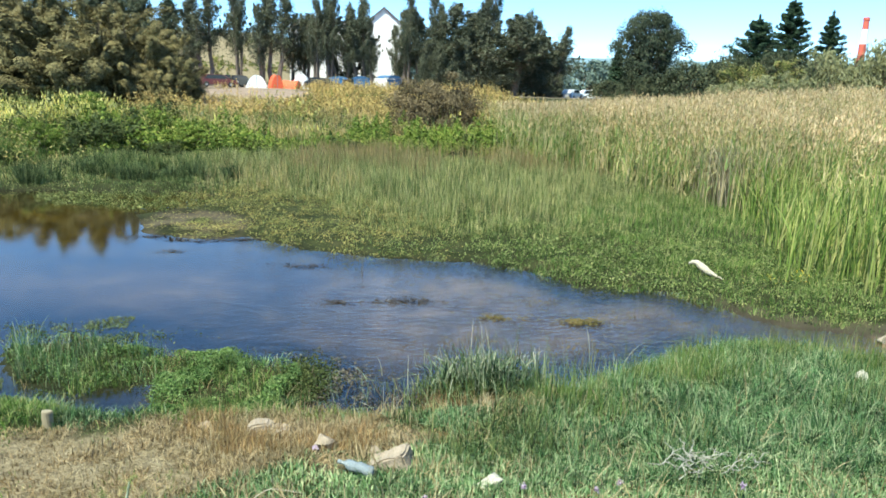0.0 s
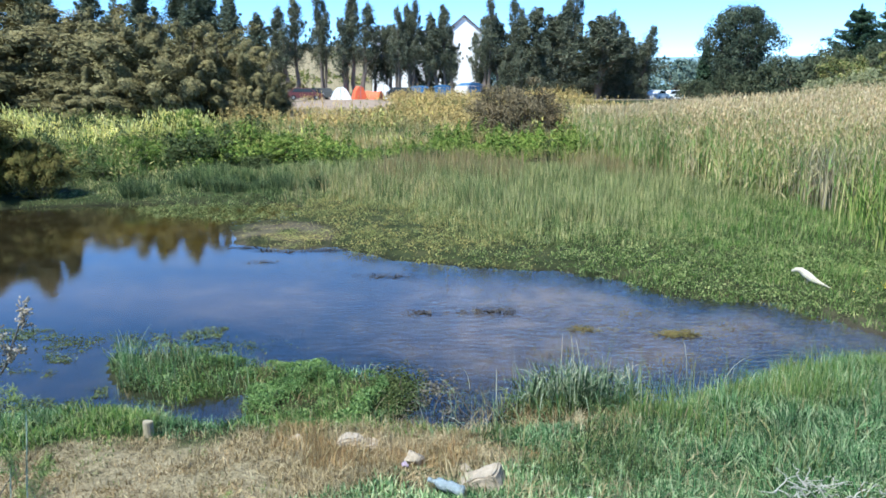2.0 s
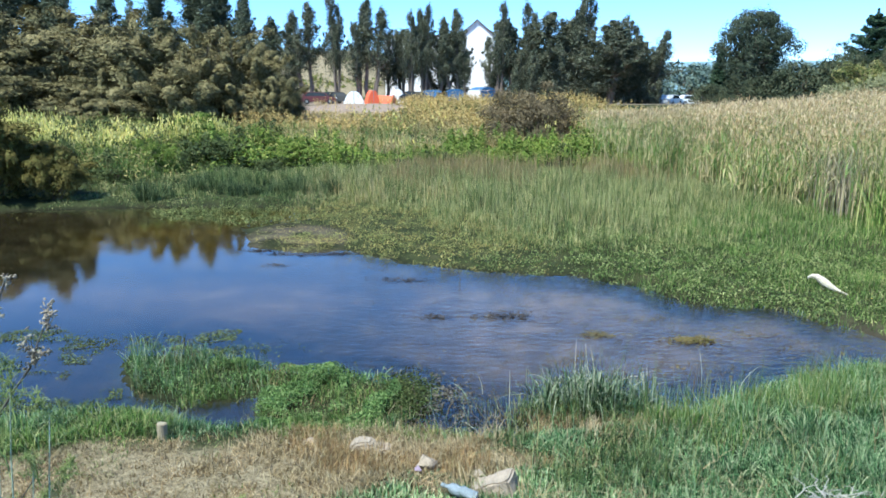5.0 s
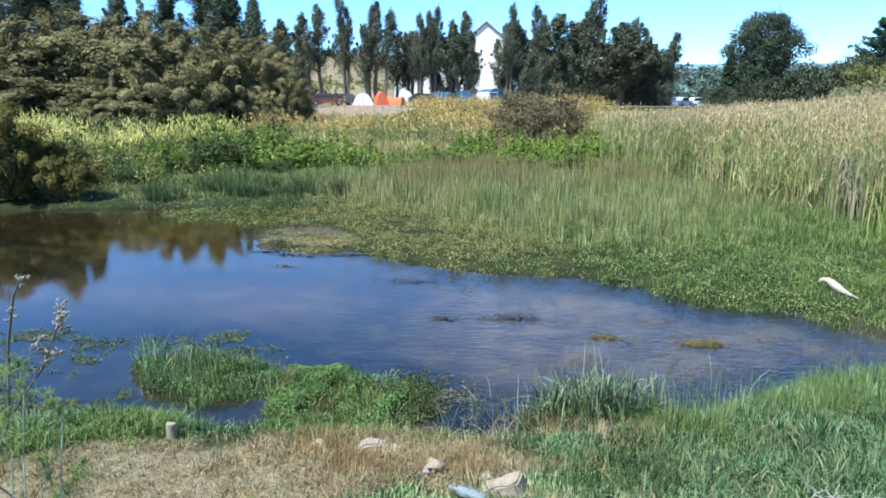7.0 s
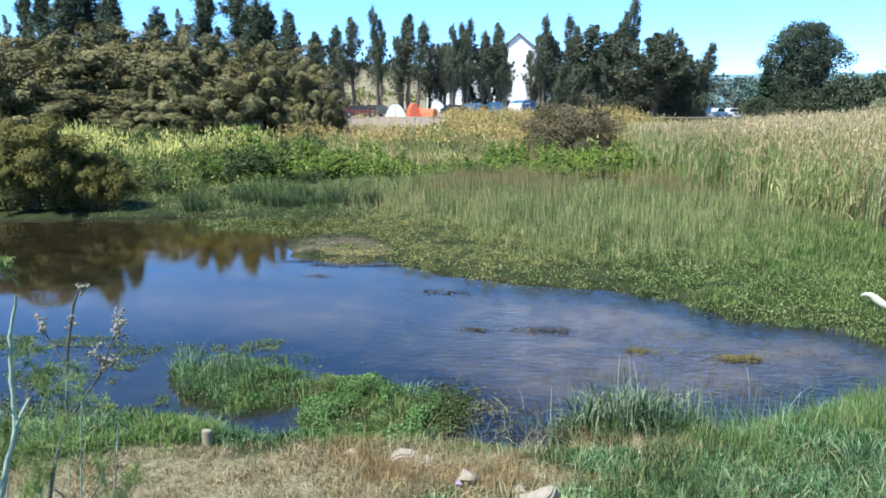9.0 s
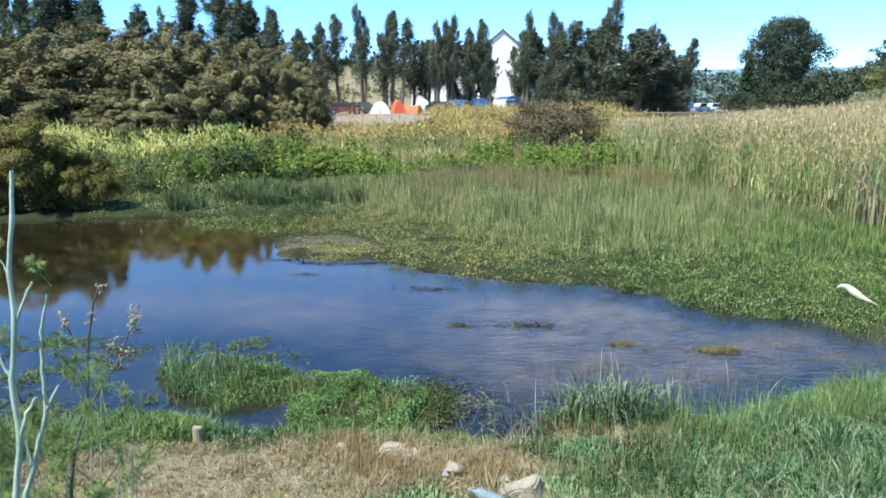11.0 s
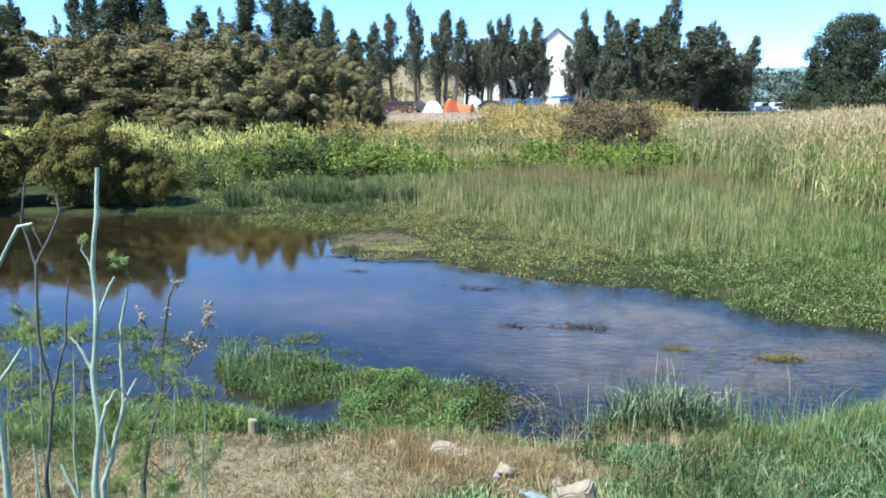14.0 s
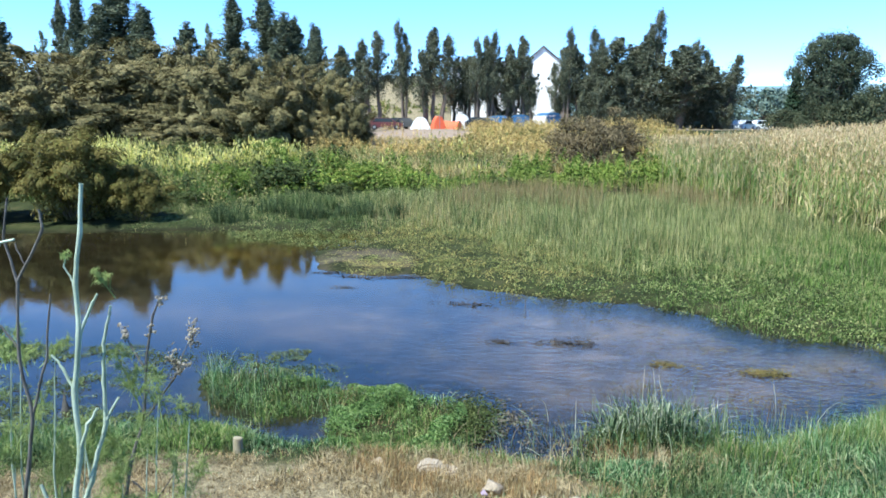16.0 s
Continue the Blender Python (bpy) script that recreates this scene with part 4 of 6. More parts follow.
P = strew(900, -5.2, 0.6, 23.0, 27.5, lambda x, y: 0.05 + 0.4 * smooth01(vnoise(x, y, 0.5, 123), 0.6, 0.8))
P = np.repeat(P, 6, 0) + np.pad(rng.normal(0, 0.1, (len(P) * 6, 2)), ((0, 0), (0, 1)))
sward("pale_sedge", P, rng.uniform(0.4, 0.9, len(P)), rng.uniform(0.008, 0.016, len(P)), 0.25, M_GOLD, "bleached sedge standing among the rushes", "sedge", seg=2)
# cattails
P = strew(12000, 8.8, 22, 11.5, 24, lambda x, y: smooth01(x - 9.3 - (y - 13) * 0.4 + (vnoise(x, y, 1.0, 75) - 0.5) * 1.5, -0.2, 0.6) * smooth01(y - 10.8 + (x - 10) * 0.25 + (vnoise(x, y, 0.8, 76) - .5), 0.8, 1.8) * (0.35 + 0.65 * vnoise(x, y, 0.5, 77)))
sward("cattails", P, vary(P, 1.3, 2.1, 1.0, 79, 0.2), rng.uniform(0.022, 0.042, len(P)), 0.28, M_CATTAIL, "tall bright green cattail blades", "cattails", seg=4, droop=0.05)

# reed field
REEDS = [(7.2, 31), (7.8, 27.5), (10, 24), (12.5, 20.5), (14.5, 17), (17, 14), (60, 14), (60, 50), (9, 50), (7.5, 42)]


def reedy(x, y):
    near = smooth01(60 - y, 0, 40) * 0.8 + 0.2
    return smooth01(-poly_sd(x, y, REEDS) + (vnoise(x, y, 1.5, 81) - 0.5) * 2.5, -0.4, 0.8) * near * (x < 0.85 * y + 3)


P = strew(62000, 6, 55, 13, 66, reedy)
# the bed grows taller towards the east
far = np.hypot(P[:, 0], P[:, 1])
crest = 3.9 + far * (0.081 * (P[:, 0] / P[:, 1] - 0.57)).clip(-0.026, 0.014) + (vnoise(P[:, 0], P[:, 1], 1.6, 82) - 0.5) * 0.35
H = vary(P, 2.5, 3.4, 3.0, 83, 0.1) * (0.66 + 0.34 * smooth01(-poly_sd(P[:, 0], P[:, 1], REEDS), -0.5, 2.5))
H = np.minimum(H, (crest - P[:, 2]) * rng.normal(0.96, 0.06, len(P)))
V, q, t = blades(P - [0, 0, 0.02], H, np.full(len(P), 0.02), 0.1, 2)
Q = np.repeat(P, 3, 0)
Q[:, 2] += np.repeat(H, 3) * rng.uniform(0.1, 0.72, len(Q))
V2, q2, t2 = blades(Q, rng.uniform(0.35, 0.8, len(Q)), rng.uniform(0.024, 0.045, len(Q)), 1.0, 3, 0.25)
o = len(V)
tagged(part("reeds", np_mesh("reeds", np.concatenate([V, V2]), [q, t, q2 + o, t2 + o]), M_REED), "tall reeds, green below and drying tan above", "reeds", kind="stuff")
# inside the bed the tops are dry and plumed, along its edge the reeds are young and green
ripe = rng.uniform(0, 1, len(P)) < 0.12 + 0.88 * smooth01(-poly_sd(P[:, 0], P[:, 1], REEDS) + (vnoise(P[:, 0], P[:, 1], 1.3, 84) - 0.5) * 2.0, 0.2, 1.5)
P, H = P[ripe], H[ripe]
Q = np.repeat(P, 4, 0)
Q[:, 2] += np.repeat(H, 4) * rng.uniform(0.66, 0.96, len(Q)) - 0.12
Q[:, :2] += rng.normal(0, 0.08, (len(Q), 2))
V, q, t = blades(Q, rng.uniform(0.16, 0.42, len(Q)), rng.uniform(0.014, 0.028, len(Q)), 0.9, 2, 0.25)
tagged(part("dry_reed_leaves", np_mesh("dry_reed_leaves", V, [q, t]), M_DRYREED), "dry tan leaves in the upper reed bed", "reeds", kind="stuff")
Q = np.repeat(P, 3, 0)
Q[:, 2] += np.repeat(H, 3) * rng.uniform(0.84, 0.97, len(Q)) - 0.05
Q[:, :2] += rng.normal(0, 0.05, (len(Q), 2))
V, q, t = blades(Q, rng.uniform(0.12, 0.26, len(Q)), rng.uniform(0.016, 0.034, len(Q)), 0.75, 2, 0.2)
tagged(part("reed_plumes", np_mesh("reed_plumes", V, [q, t]), M_PLUME), "dry tan seed plumes over the reed bed", "reeds", kind="stuff")
P = strew(5200, 11.5, 18.5, 18.5, 28, lambda x, y: smooth01(1 - np.hypot((x - 0.585 * y) / 1.9, (y - 23.5) / 5), 0.0, 0.4) * smooth01(vnoise(x, y, 0.7, 85), 0.25, 0.6))
sward("dead_reeds", P, vary(P, 1.7, 2.5, 1.2, 86, 0.15), rng.uniform(0.014, 0.03, len(P)), 0.3, M_DEADREED, "grey-brown dead reeds leaning at the edge of the bed", "reeds", seg=4, droop=0.1)


# forbs behind the rushes
def cloud(P, H, R, n, size, mat, name, label, category, aspect=0.5, flat=0.1, hang=0.0, low=0.1):
    """Leafy plants standing at P, each a ragged column of n leaves."""
    m = len(P)
    Q = np.repeat(P, n, 0)
    t = rng.uniform(low, 1, len(Q)) ** 0.8
    r = np.repeat(R, n) * (1.05 - t ** 2) * np.sqrt(rng.uniform(0, 1, len(Q)))
    a = rng.uniform(0, PI2, len(Q))
    Q = Q + np.stack([r * np.cos(a), r * np.sin(a), t * np.repeat(H, n)], -1)
    out = np.stack([np.cos(a), np.sin(a), 0.3 + 1.2 * t], -1)
    V, q = leaf_quads(Q, rng.uniform(size[0], size[1], len(Q)), aspect, flat, hang, out, 0.6)
    return tagged(part(name, np_mesh(name, V, [q]), mat), label, category, kind="stuff")


def band(x, y):
    return smooth01(y + (vnoise(x, y, 2, 91) - 0.5) * 2, 30.3, 31.6) * smooth01(38 - y + (vnoise(x, y, 2.5, 90) - 0.5) * 3, 0, 2)


P = strew(2600, -13, 9, 29, 39, lambda x, y: band(x, y) * (0.08 + 0.92 * smooth01(vnoise(x, y, 1.3, 92), 0.42, 0.56)))
gap = smooth01(P[:, 0], -4.4, -3.4) * (1 - smooth01(P[:, 0], -0.6, 0.6)) * smooth01(P[:, 1], 32, 33)
cloud(P, vary(P, 0.15, 1.25, 1.1, 93, 0.35) * (1 - 0.7 * gap), rng.uniform(0.2, 0.45, len(P)), 110, (0.06, 0.15), M_FORB, "green_forbs", "bright green leafy weeds behind the rushes", "weeds", 0.55, 0.2)
P = strew(3400, -34, -8, 27, 48, lambda x, y: smooth01(-x, 9, 12) * on_land(x, y, 0.5) * (1 - (x < -13) * (y < 28.5)) * (0.3 + 0.7 * smooth01(vnoise(x, y, 2.5, 94), 0.3, 0.6)))
cloud(P, vary(P, 0.5, 1.2, 2.5, 95), rng.uniform(0.25, 0.55, len(P)), 40, (0.07, 0.16), M_FORBDULL, "tangled_weeds", "tangled dull green weeds on the slope", "weeds", 0.4, 0.1)


def mustard(x, y):
    left = smooth01(-x, 11, 14) * smooth01(y, 33, 36) * smooth01(45 - y, 0, 4) * smooth01(vnoise(x, y, 2.6, 96), 0.36, 0.58)
    mid = 0.045 * smooth01(x, -12, -9) * smooth01(10 - x, 0, 2) * smooth01(y, 31, 34) * smooth01(48 - y, 0, 6) * smooth01(vnoise(x, y, 1.8, 97), 0.45, 0.7)
    return np.maximum(left, mid)


P = strew(12000, -36, 10, 30, 48, mustard)
Q = np.repeat(P, 8, 0)
Q[:, :2] += rng.normal(0, 0.22, (len(Q), 2))
Q[:, 2] += np.repeat(vary(P, 0.8, 1.35, 2.5, 98), 8) * rng.uniform(0.6, 1.0, len(Q))
V, q, t = blades(Q, rng.uniform(0.1, 0.28, len(Q)), rng.uniform(0.03, 0.075, len(Q)), 0.3, 3)
tagged(part("yellow_flowers", np_mesh("yellow_flowers", V, [q, t]), M_YELLOW), "pale yellow flower spikes of mustard on the slope", "flowers", kind="stuff")
cloud(P, vary(P, 0.6, 1.1, 2.5, 98), rng.uniform(0.2, 0.4, len(P)), 14, (0.08, 0.18), M_FORB, "mustard_leaves", "green leaves below the yellow flowers", "weeds", 0.4, 0.1)
P = strew(8500, -14, 15, 37, 80, lambda x, y: (np.hypot((x - 4.8) / 3.0, (y - 39.5) / 3.2) > 1) * smooth01(y - 5 * smooth01(3 - x, 0, 3), 37, 43) * (0.3 + 0.7 * vnoise(x, y, 3, 99)) * (1 - 0.97 * (np.hypot((x + 9.5) / 6.0, (y - 66) / 15) < 1)) * smooth01(18 - x, 0, 4))
cloud(P, vary(P, 0.5, 1.3, 3.0, 101), rng.uniform(0.12, 0.3, len(P)), 18, (0.1, 0.2), M_DOCK, "dry_docks", "dry yellow-brown dock plants on the rise", "weeds", 0.4, 0.0)
P = strew(2200, -10, 14, 38, 70, lambda x, y: 0.5 * vnoise(x, y, 3, 103) * (1 - 0.97 * (np.hypot((x + 9.5) / 6.0, (y - 66) / 15) < 1)))
cloud(P, vary(P, 0.5, 1.1, 3.0, 104), rng.uniform(0.2, 0.5, len(P)), 26, (0.1, 0.22), M_FORBDULL, "rise_weeds", "dull green weeds among the dry docks", "weeds", 0.45, 0.1)


P = strew(52000, -12, 8, 35, 62, lambda x, y: (0.2 + 0.8 * smooth01(vnoise(x, y, 2.4, 105), 0.3, 0.55)) * smooth01(y + 3.5 * smooth01(x, -4.6, -3.2) * (1 - smooth01(x, -0.8, 0.6)) + (vnoise(x, y, 2.0, 110) - 0.5) * 3, 36.5, 39) * (1 - 0.6 * smooth01(y, 48, 54)))
sward("rise_straw", P, vary(P, 0.2, 0.65, 2.0, 106), rng.uniform(0.02, 0.045, len(P)), 0.7, M_GOLD, "pale dry grass on the rise behind the marsh", seg=2)
P = strew(44000, -32, 9, 28, 46, lambda x, y: (0.22 + 0.78 * smooth01(-x, 8.5, 11.5)) * np.where(x > -9, smooth01(y, 31, 34), 1.0) * on_land(x, y, 0.3) * (1 - (x < -13) * (y < 28.5)) * smooth01(vnoise(x, y, 1.9, 107), 0.4, 0.65))
sward("slope_grass", P, vary(P, 0.4, 1.1, 2.0, 108), rng.uniform(0.02, 0.035, len(P)), 0.4, M_GRASS, "tall green grass among the weeds", seg=2)
P = strew(2000, -80, 10, 135, 260, lambda x, y: smooth01(vnoise(x, y, 12, 109), 0.35, 0.6))
cloud(P, rng.uniform(0.6, 1.6, len(P)), rng.uniform(0.5, 1.3, len(P)), 26, (0.35, 0.7), M_FORBDULL, "hill_scrub", "dull scrub scattered over the dry hill", "scrub", 0.6, 0.2)
DARKSPOTS = strew(70, -30, -9, 30, 44, lambda x, y: on_land(x, y, 0.8) * 0.6)
cloud(DARKSPOTS, rng.uniform(0.8, 1.5, len(DARKSPOTS)), rng.uniform(0.5, 0.9, len(DARKSPOTS)), 260, (0.1, 0.2), M_DARKWEED, "dark_weeds", "dark green leafy weeds dotted over the slope", "weeds", 0.5, 0.1)

# ---- shrubs and trees ----
def crown_mesh(centres, radii, n, size, aspect=0.45, hang=0.0, flat=0.0, fill=0.3, loose=0.4):
    centres, radii = np.asarray(centres), np.asarray(radii)
    m = len(centres)
    d = rng.normal(0, 1, (m * n, 3))
    d /= np.linalg.norm(d, axis=1)[:, None]
    rr = rng.uniform(0, 1, m * n) ** fill * rng.uniform(0.85, 1.12, m * n)
    P = np.repeat(centres, n, 0) + d * rr[:, None] * np.repeat(radii, n, 0)
    V, q = leaf_quads(P, rng.uniform(size * 0.6, size * 1.3, m * n), aspect, flat, hang, d + [0, 0, 0.25], loose)
    return np_mesh("crown", V, [q])


def column_tree(name, H, W, bare, mat, label, clumps=70, leaves=75, size=0.34, stems=1, hang=0.35):
    """A narrow upright tree: a tapered trunk, rising limbs, clumps of leaves with gaps."""
    ob = thing(name, Matrix(), label, "tree")
    lines, centres, radii = [], [], []
    for s in range(stems):
        bx, by = rng.normal(0, 0.12 * W, 2) * (stems > 1)
        lean = rng.normal(0, 0.03 * H, 2)
        top = np.array([bx + lean[0], by + lean[1], H * (0.96 if s == 0 else rng.uniform(0.7, 0.9))])
        trunk = bend((bx * 0.3, by * 0.3, -0.2), top, 0, 7, 0.02 * H * 0.4)
        lines.append((trunk, np.linspace(0.017 * H, 0.004 * H, 7)))
        sprays = clumps // (3 * stems)
        for c in range(sprays):
            u = (c + rng.uniform(0, 1)) / sprays * 0.93
            t = bare + (1 - bare) * u
            a = c * 2.4 + rng.normal(0, 0.5)
            r = W / 2 * min(1.0, 0.5 + 2.0 * u) * (1 - u) ** 0.85 * rng.uniform(0.35, 1.3)
            k = t * 6
            i = min(5, int(k))
            core = trunk[i] + (trunk[i + 1] - trunk[i]) * (k - i)
            tip = core + [r * math.cos(a), r * math.sin(a), H * rng.uniform(0.05, 0.17) * (1 - 0.6 * u)]
            limb = bend(core - [0, 0, 0.02 * H], tip, -0.12 * r, 7, 0.03 * r)
            lines.append((limb, np.linspace(0.005 * H * (1.2 - u), 0.012, 7)))
            cr = W * rng.uniform(0.13, 0.2) * (1 - 0.5 * u)
            for j, f in enumerate((0.3, 0.45, 0.6, 0.78, 0.93, 1.05)):
                g = cr * (0.75, 1.0, 0.9, 0.65, 0.4, 0.18)[j]
                p = limb[0] + (limb[6] - limb[0]) * f + rng.normal(0, 0.25 * g, 3) if f > 1 else limb[int(f * 6)] + rng.normal(0, 0.25 * g, 3)
                centres.append(p)
                radii.append((g, g, g * rng.uniform(1.4, 2.4)))
        for f in np.linspace(0.72, 1.0, 8):
            k = min(f, 0.999) * 6
            i = int(k)
            centres.append(trunk[i] + (trunk[i + 1] - trunk[i]) * (k - i) + rng.normal(0, 0.02 * W, 3))
            g = W * 0.14 * (1.08 - f) / 0.3 + 0.05
            radii.append((g, g, g * 1.8 + 0.1))
    part("trunk", tubes(lines, 6), M_BARK, ob, "bare grey-brown trunk and limbs")
    part("crown", crown_mesh(centres, np.array(radii) * 1.18, leaves, size, 0.3, hang, 0.0, 0.62, 0.7), mat, ob)
    return ob


def dome_bush(name, W, D, H, mat, label, category, clumps=150, leaves=90, size=0.2, at=None, flat=0.35, rough=0.3, skirt=0.12, aspect=0.4, blob=1.0):
    """A wide shrub: stems from the ground, and clumps over an uneven dome."""
    ob = thing(name, at or Matrix(), label, category)
    centres, radii, lines = [], [], []
    sx = rng.uniform(0, 100)
    for c in range(clumps):
        a = rng.uniform(0, PI2)
        e = math.asin(rng.uniform(skirt, 1))
        bump_ = 1 + rough * (float(vnoise(a * 2.0 + sx, e * 3.0, 0.8, 7)) - 0.5) * 2
        s = bump_ * rng.uniform(0.7, 1.0) ** 0.6
        p = np.array([W / 2 * math.cos(a) * math.cos(e) ** 0.7 * s, D / 2 * math.sin(a) * math.cos(e) ** 0.7 * s, H * math.sin(e) * s * 0.9])
        r = (W + H) * rng.uniform(0.04, 0.085) * blob
        centres.append(p)
        radii.append((r * 1.3, r * 1.3, r * 0.75))
        if c % 4 == 0:
            root = np.array([p[0] * 0.15, p[1] * 0.15, -0.15])
            lines.append((bend(root, p * 0.97, 0.12 * H, 5, 0.03 * W), np.linspace(0.02 * H, 0.006 * H, 5)))
    part("branch", tubes(lines, 5), M_TWIG, ob, "dark branching stems")
    part("crown", crown_mesh(centres, radii, leaves, size, aspect, 0.0, flat, 0.22), mat, ob)
    return ob


def puff_bush(name, W, D, H, mat, label, puffs, leaves, size, droop, big=(0.8, 1.35), squash=0.62, low=-0.08, rise=0.3, stretch=1.6, slim=0.17):
    """A wide feathery shrub: long ragged sprays of narrow leaves over an uneven dome round a dense core, deep gaps between the sprays."""
    ob = thing(name, Matrix(), label, "bush")
    seed = rng.uniform(0, 100)
    centres, sizes, counts, axes, lines = [], [], [], [], []
    for c in range(puffs):
        up = low + (0.98 - low) * (c + 0.5) / puffs
        a = c * 2.39996 + rng.normal(0, 0.25)
        flat = math.sqrt(1 - min(0.999, max(0.0, up)) ** 2)
        s = (0.84 + 0.55 * (float(vnoise(a * 1.5 + seed, up * 3, 0.7, 7)) - 0.5)) * rng.uniform(0.78, 1.08)
        p = np.array([W / 2 * math.cos(a) * flat ** 0.75 * s, D / 2 * math.sin(a) * flat ** 0.75 * s, max(0.12 * H, H * up * s)])
        axis = np.array([math.cos(a) * flat + rng.normal(0, 0.45), math.sin(a) * flat + rng.normal(0, 0.45), rise + rng.normal(0, 0.25)])
        centres.append(p)
        axes.append(axis / np.linalg.norm(axis))
        sizes.append(rng.uniform(*big))
        counts.append(leaves)
        if c % 3 == 0:
            lines.append((bend((p[0] * 0.12, p[1] * 0.12, -0.2), p * 0.95, 0.1 * H, 5, 0.02 * W), np.linspace(0.018 * H, 0.005 * H, 5)))
    for c in range(puffs // 2):
        a, e, r = rng.uniform(0, PI2), rng.uniform(0.08, 0.68), math.sqrt(rng.uniform(0, 1)) * 0.62
        centres.append(np.array([W / 2 * r * math.cos(a), D / 2 * r * math.sin(a), H * e * (1 - 0.4 * r)]))
        axes.append(np.array([0.0, 0.0, 1.0]))
        sizes.append(big[1])
        counts.append(leaves // 2)
    own = np.repeat(np.arange(len(centres)), counts)
    C, R, A = np.array(centres)[own], np.array(sizes)[own], np.array(axes)[own]
    d = rng.normal(0, 1, (len(own), 3)) + [0, 0, 0.5]
    d += 0.4 * C / np.linalg.norm(C * [1, 1, 0.6], axis=1)[:, None]
    d /= np.linalg.norm(d, axis=1)[:, None]
    along = np.sum(d * A, 1)[:, None] * A
    reach = (R * rng.uniform(0.35, 1.2, len(own)) ** 0.8)[:, None]
    P = C + reach * ((d - along) * squash + along * stretch)
    P[:, 2] = P[:, 2].clip(0.04 * H, None)
    face = d + [0, 0, 0.4] + rng.normal(0, 0.25, (len(own), 3))
    face /= np.linalg.norm(face, axis=1)[:, None]
    L = A * 0.9 + rng.normal(0, 0.45, (len(own), 3)) - [0, 0, droop]
    L -= face * np.sum(L * face, 1)[:, None]
    L /= np.linalg.norm(L, axis=1)[:, None] + 1e-9
    S = np.cross(L, face)
    S /= np.linalg.norm(S, axis=1)[:, None] + 1e-9
    ln = rng.uniform(size * 0.6, size * 1.3, len(own))[:, None]
    V = np.stack([P - L * ln * 0.4, P + S * ln * slim, P + L * ln * 0.6, P - S * ln * slim], 1).reshape(-1, 3)
    part("branch", tubes(lines, 5), M_TWIG, ob, "dark branching stems")
    part("crown", np_mesh("crown", V, [np.arange(len(own))[:, None] * 4 + np.arange(4)]), mat, ob)
    return ob


def place(x, y, turn=0.0, s=1.0, sz=None):
    return Matrix.Translation((x, y, float(height(x, y)))) @ Matrix.Rotation(turn, 4, 'Z') @ Matrix.Diagonal((s, s, sz or s, 1))


# acacia thicket on the left slope: (x, y, width, height)
thick = [puff_bush("acacia_bush", 9, 8, 6.2, M_ACACIA, "broad grey-green acacia bush in a dense thicket", 124, 640, 0.25, 0.1, (0.4, 1.05), 0.55, slim=0.12) for _ in range(3)]
THICKET = [(-15.9, 56.6, 0.98, 0.98), (-19.0, 55.5, 1.22, 1.03), (-23.8, 57.3, 1.4, 1.24), (-30.6, 63.5, 1.3, 1.3), (-36.6, 54.5, 1.4, 1.15), (-43.1, 56.1, 1.46, 1.13), (-49.8, 57.3, 1.46, 1.11), (-21.3, 62.2, 1.34, 0.93), (-34.9, 64.4, 1.5, 1.1),
           (-25.2, 53.0, 0.85, 0.5), (-38.2, 51.0, 0.85, 0.54), (-44.5, 51.5, 0.98, 0.63), (-13.2, 54.0, 0.4, 0.42), (-13.6, 56.0, 0.52, 0.72)]
for i, (x, y, s, sz) in enumerate(THICKET):
    m = place(x, y, 1.1 * i, s, sz)
    if i < 3:
        thick[i].matrix_world = m
        tagged(thick[i], group="acacia thicket")
    else:
        copy_thing(thick[i % 3], m)

# bush hanging over the far left shore
over = [puff_bush("shore_bush", 4.6, 4.2, 2.7, M_WILLOW, "drooping olive-brown bush overhanging the pond", 60, 640, 0.13, 0.5, (0.2, 0.62), 0.62, 0.56, -0.25, 1.5) for _ in range(2)]
for i, (x, y, s, sz) in enumerate([(-16.2, 24.7, 1.0, 1.05), (-20.2, 24.0, 1.1, 1.08), (-24.5, 25.4, 1.2, 1.2), (-13.8, 24.8, 0.55, 0.58), (-18.2, 27.0, 0.9, 1.1)]):
    m = place(x, y, 2.0 * i, s, sz)
    if i < 2:
        over[i].matrix_world = m
        tagged(over[i], group="shore bushes")
    else:
        copy_thing(over[i % 2], m)
# small green bushes on the slope
gb = dome_bush("green_bush", 2.4, 2.2, 1.5, M_FORB, "small leafy green bush on the slope", "bush", 70, 190, 0.085, flat=0.1, rough=0.5, skirt=0.0, blob=0.8)
SPOTS = [(-13.2, 37.5, 0.95, 1.2), (-6.6, 33.2, 1.3, 0.62), (0.9, 32.6, 0.8, 0.5), (3.3, 33.4, 0.9, 0.45), (7.2, 34.0, 1.1, 0.5), (-12.6, 30.5, 0.8, 0.8)]
for i, (x, y, s, sz) in enumerate(SPOTS):
    m = place(x, y, i * 1.7, s, sz)
    if i == 0:
        gb.matrix_world = m
        tagged(gb, group="slope bushes")
    else:
        copy_thing(gb, m)
db = dome_bush("dark_bush", 2.8, 2.4, 1.7, M_DARKWEED, "dark grey-green bush among the weeds", "bush", 80, 110, 0.14, flat=0.1, skirt=0.0, rough=0.4)
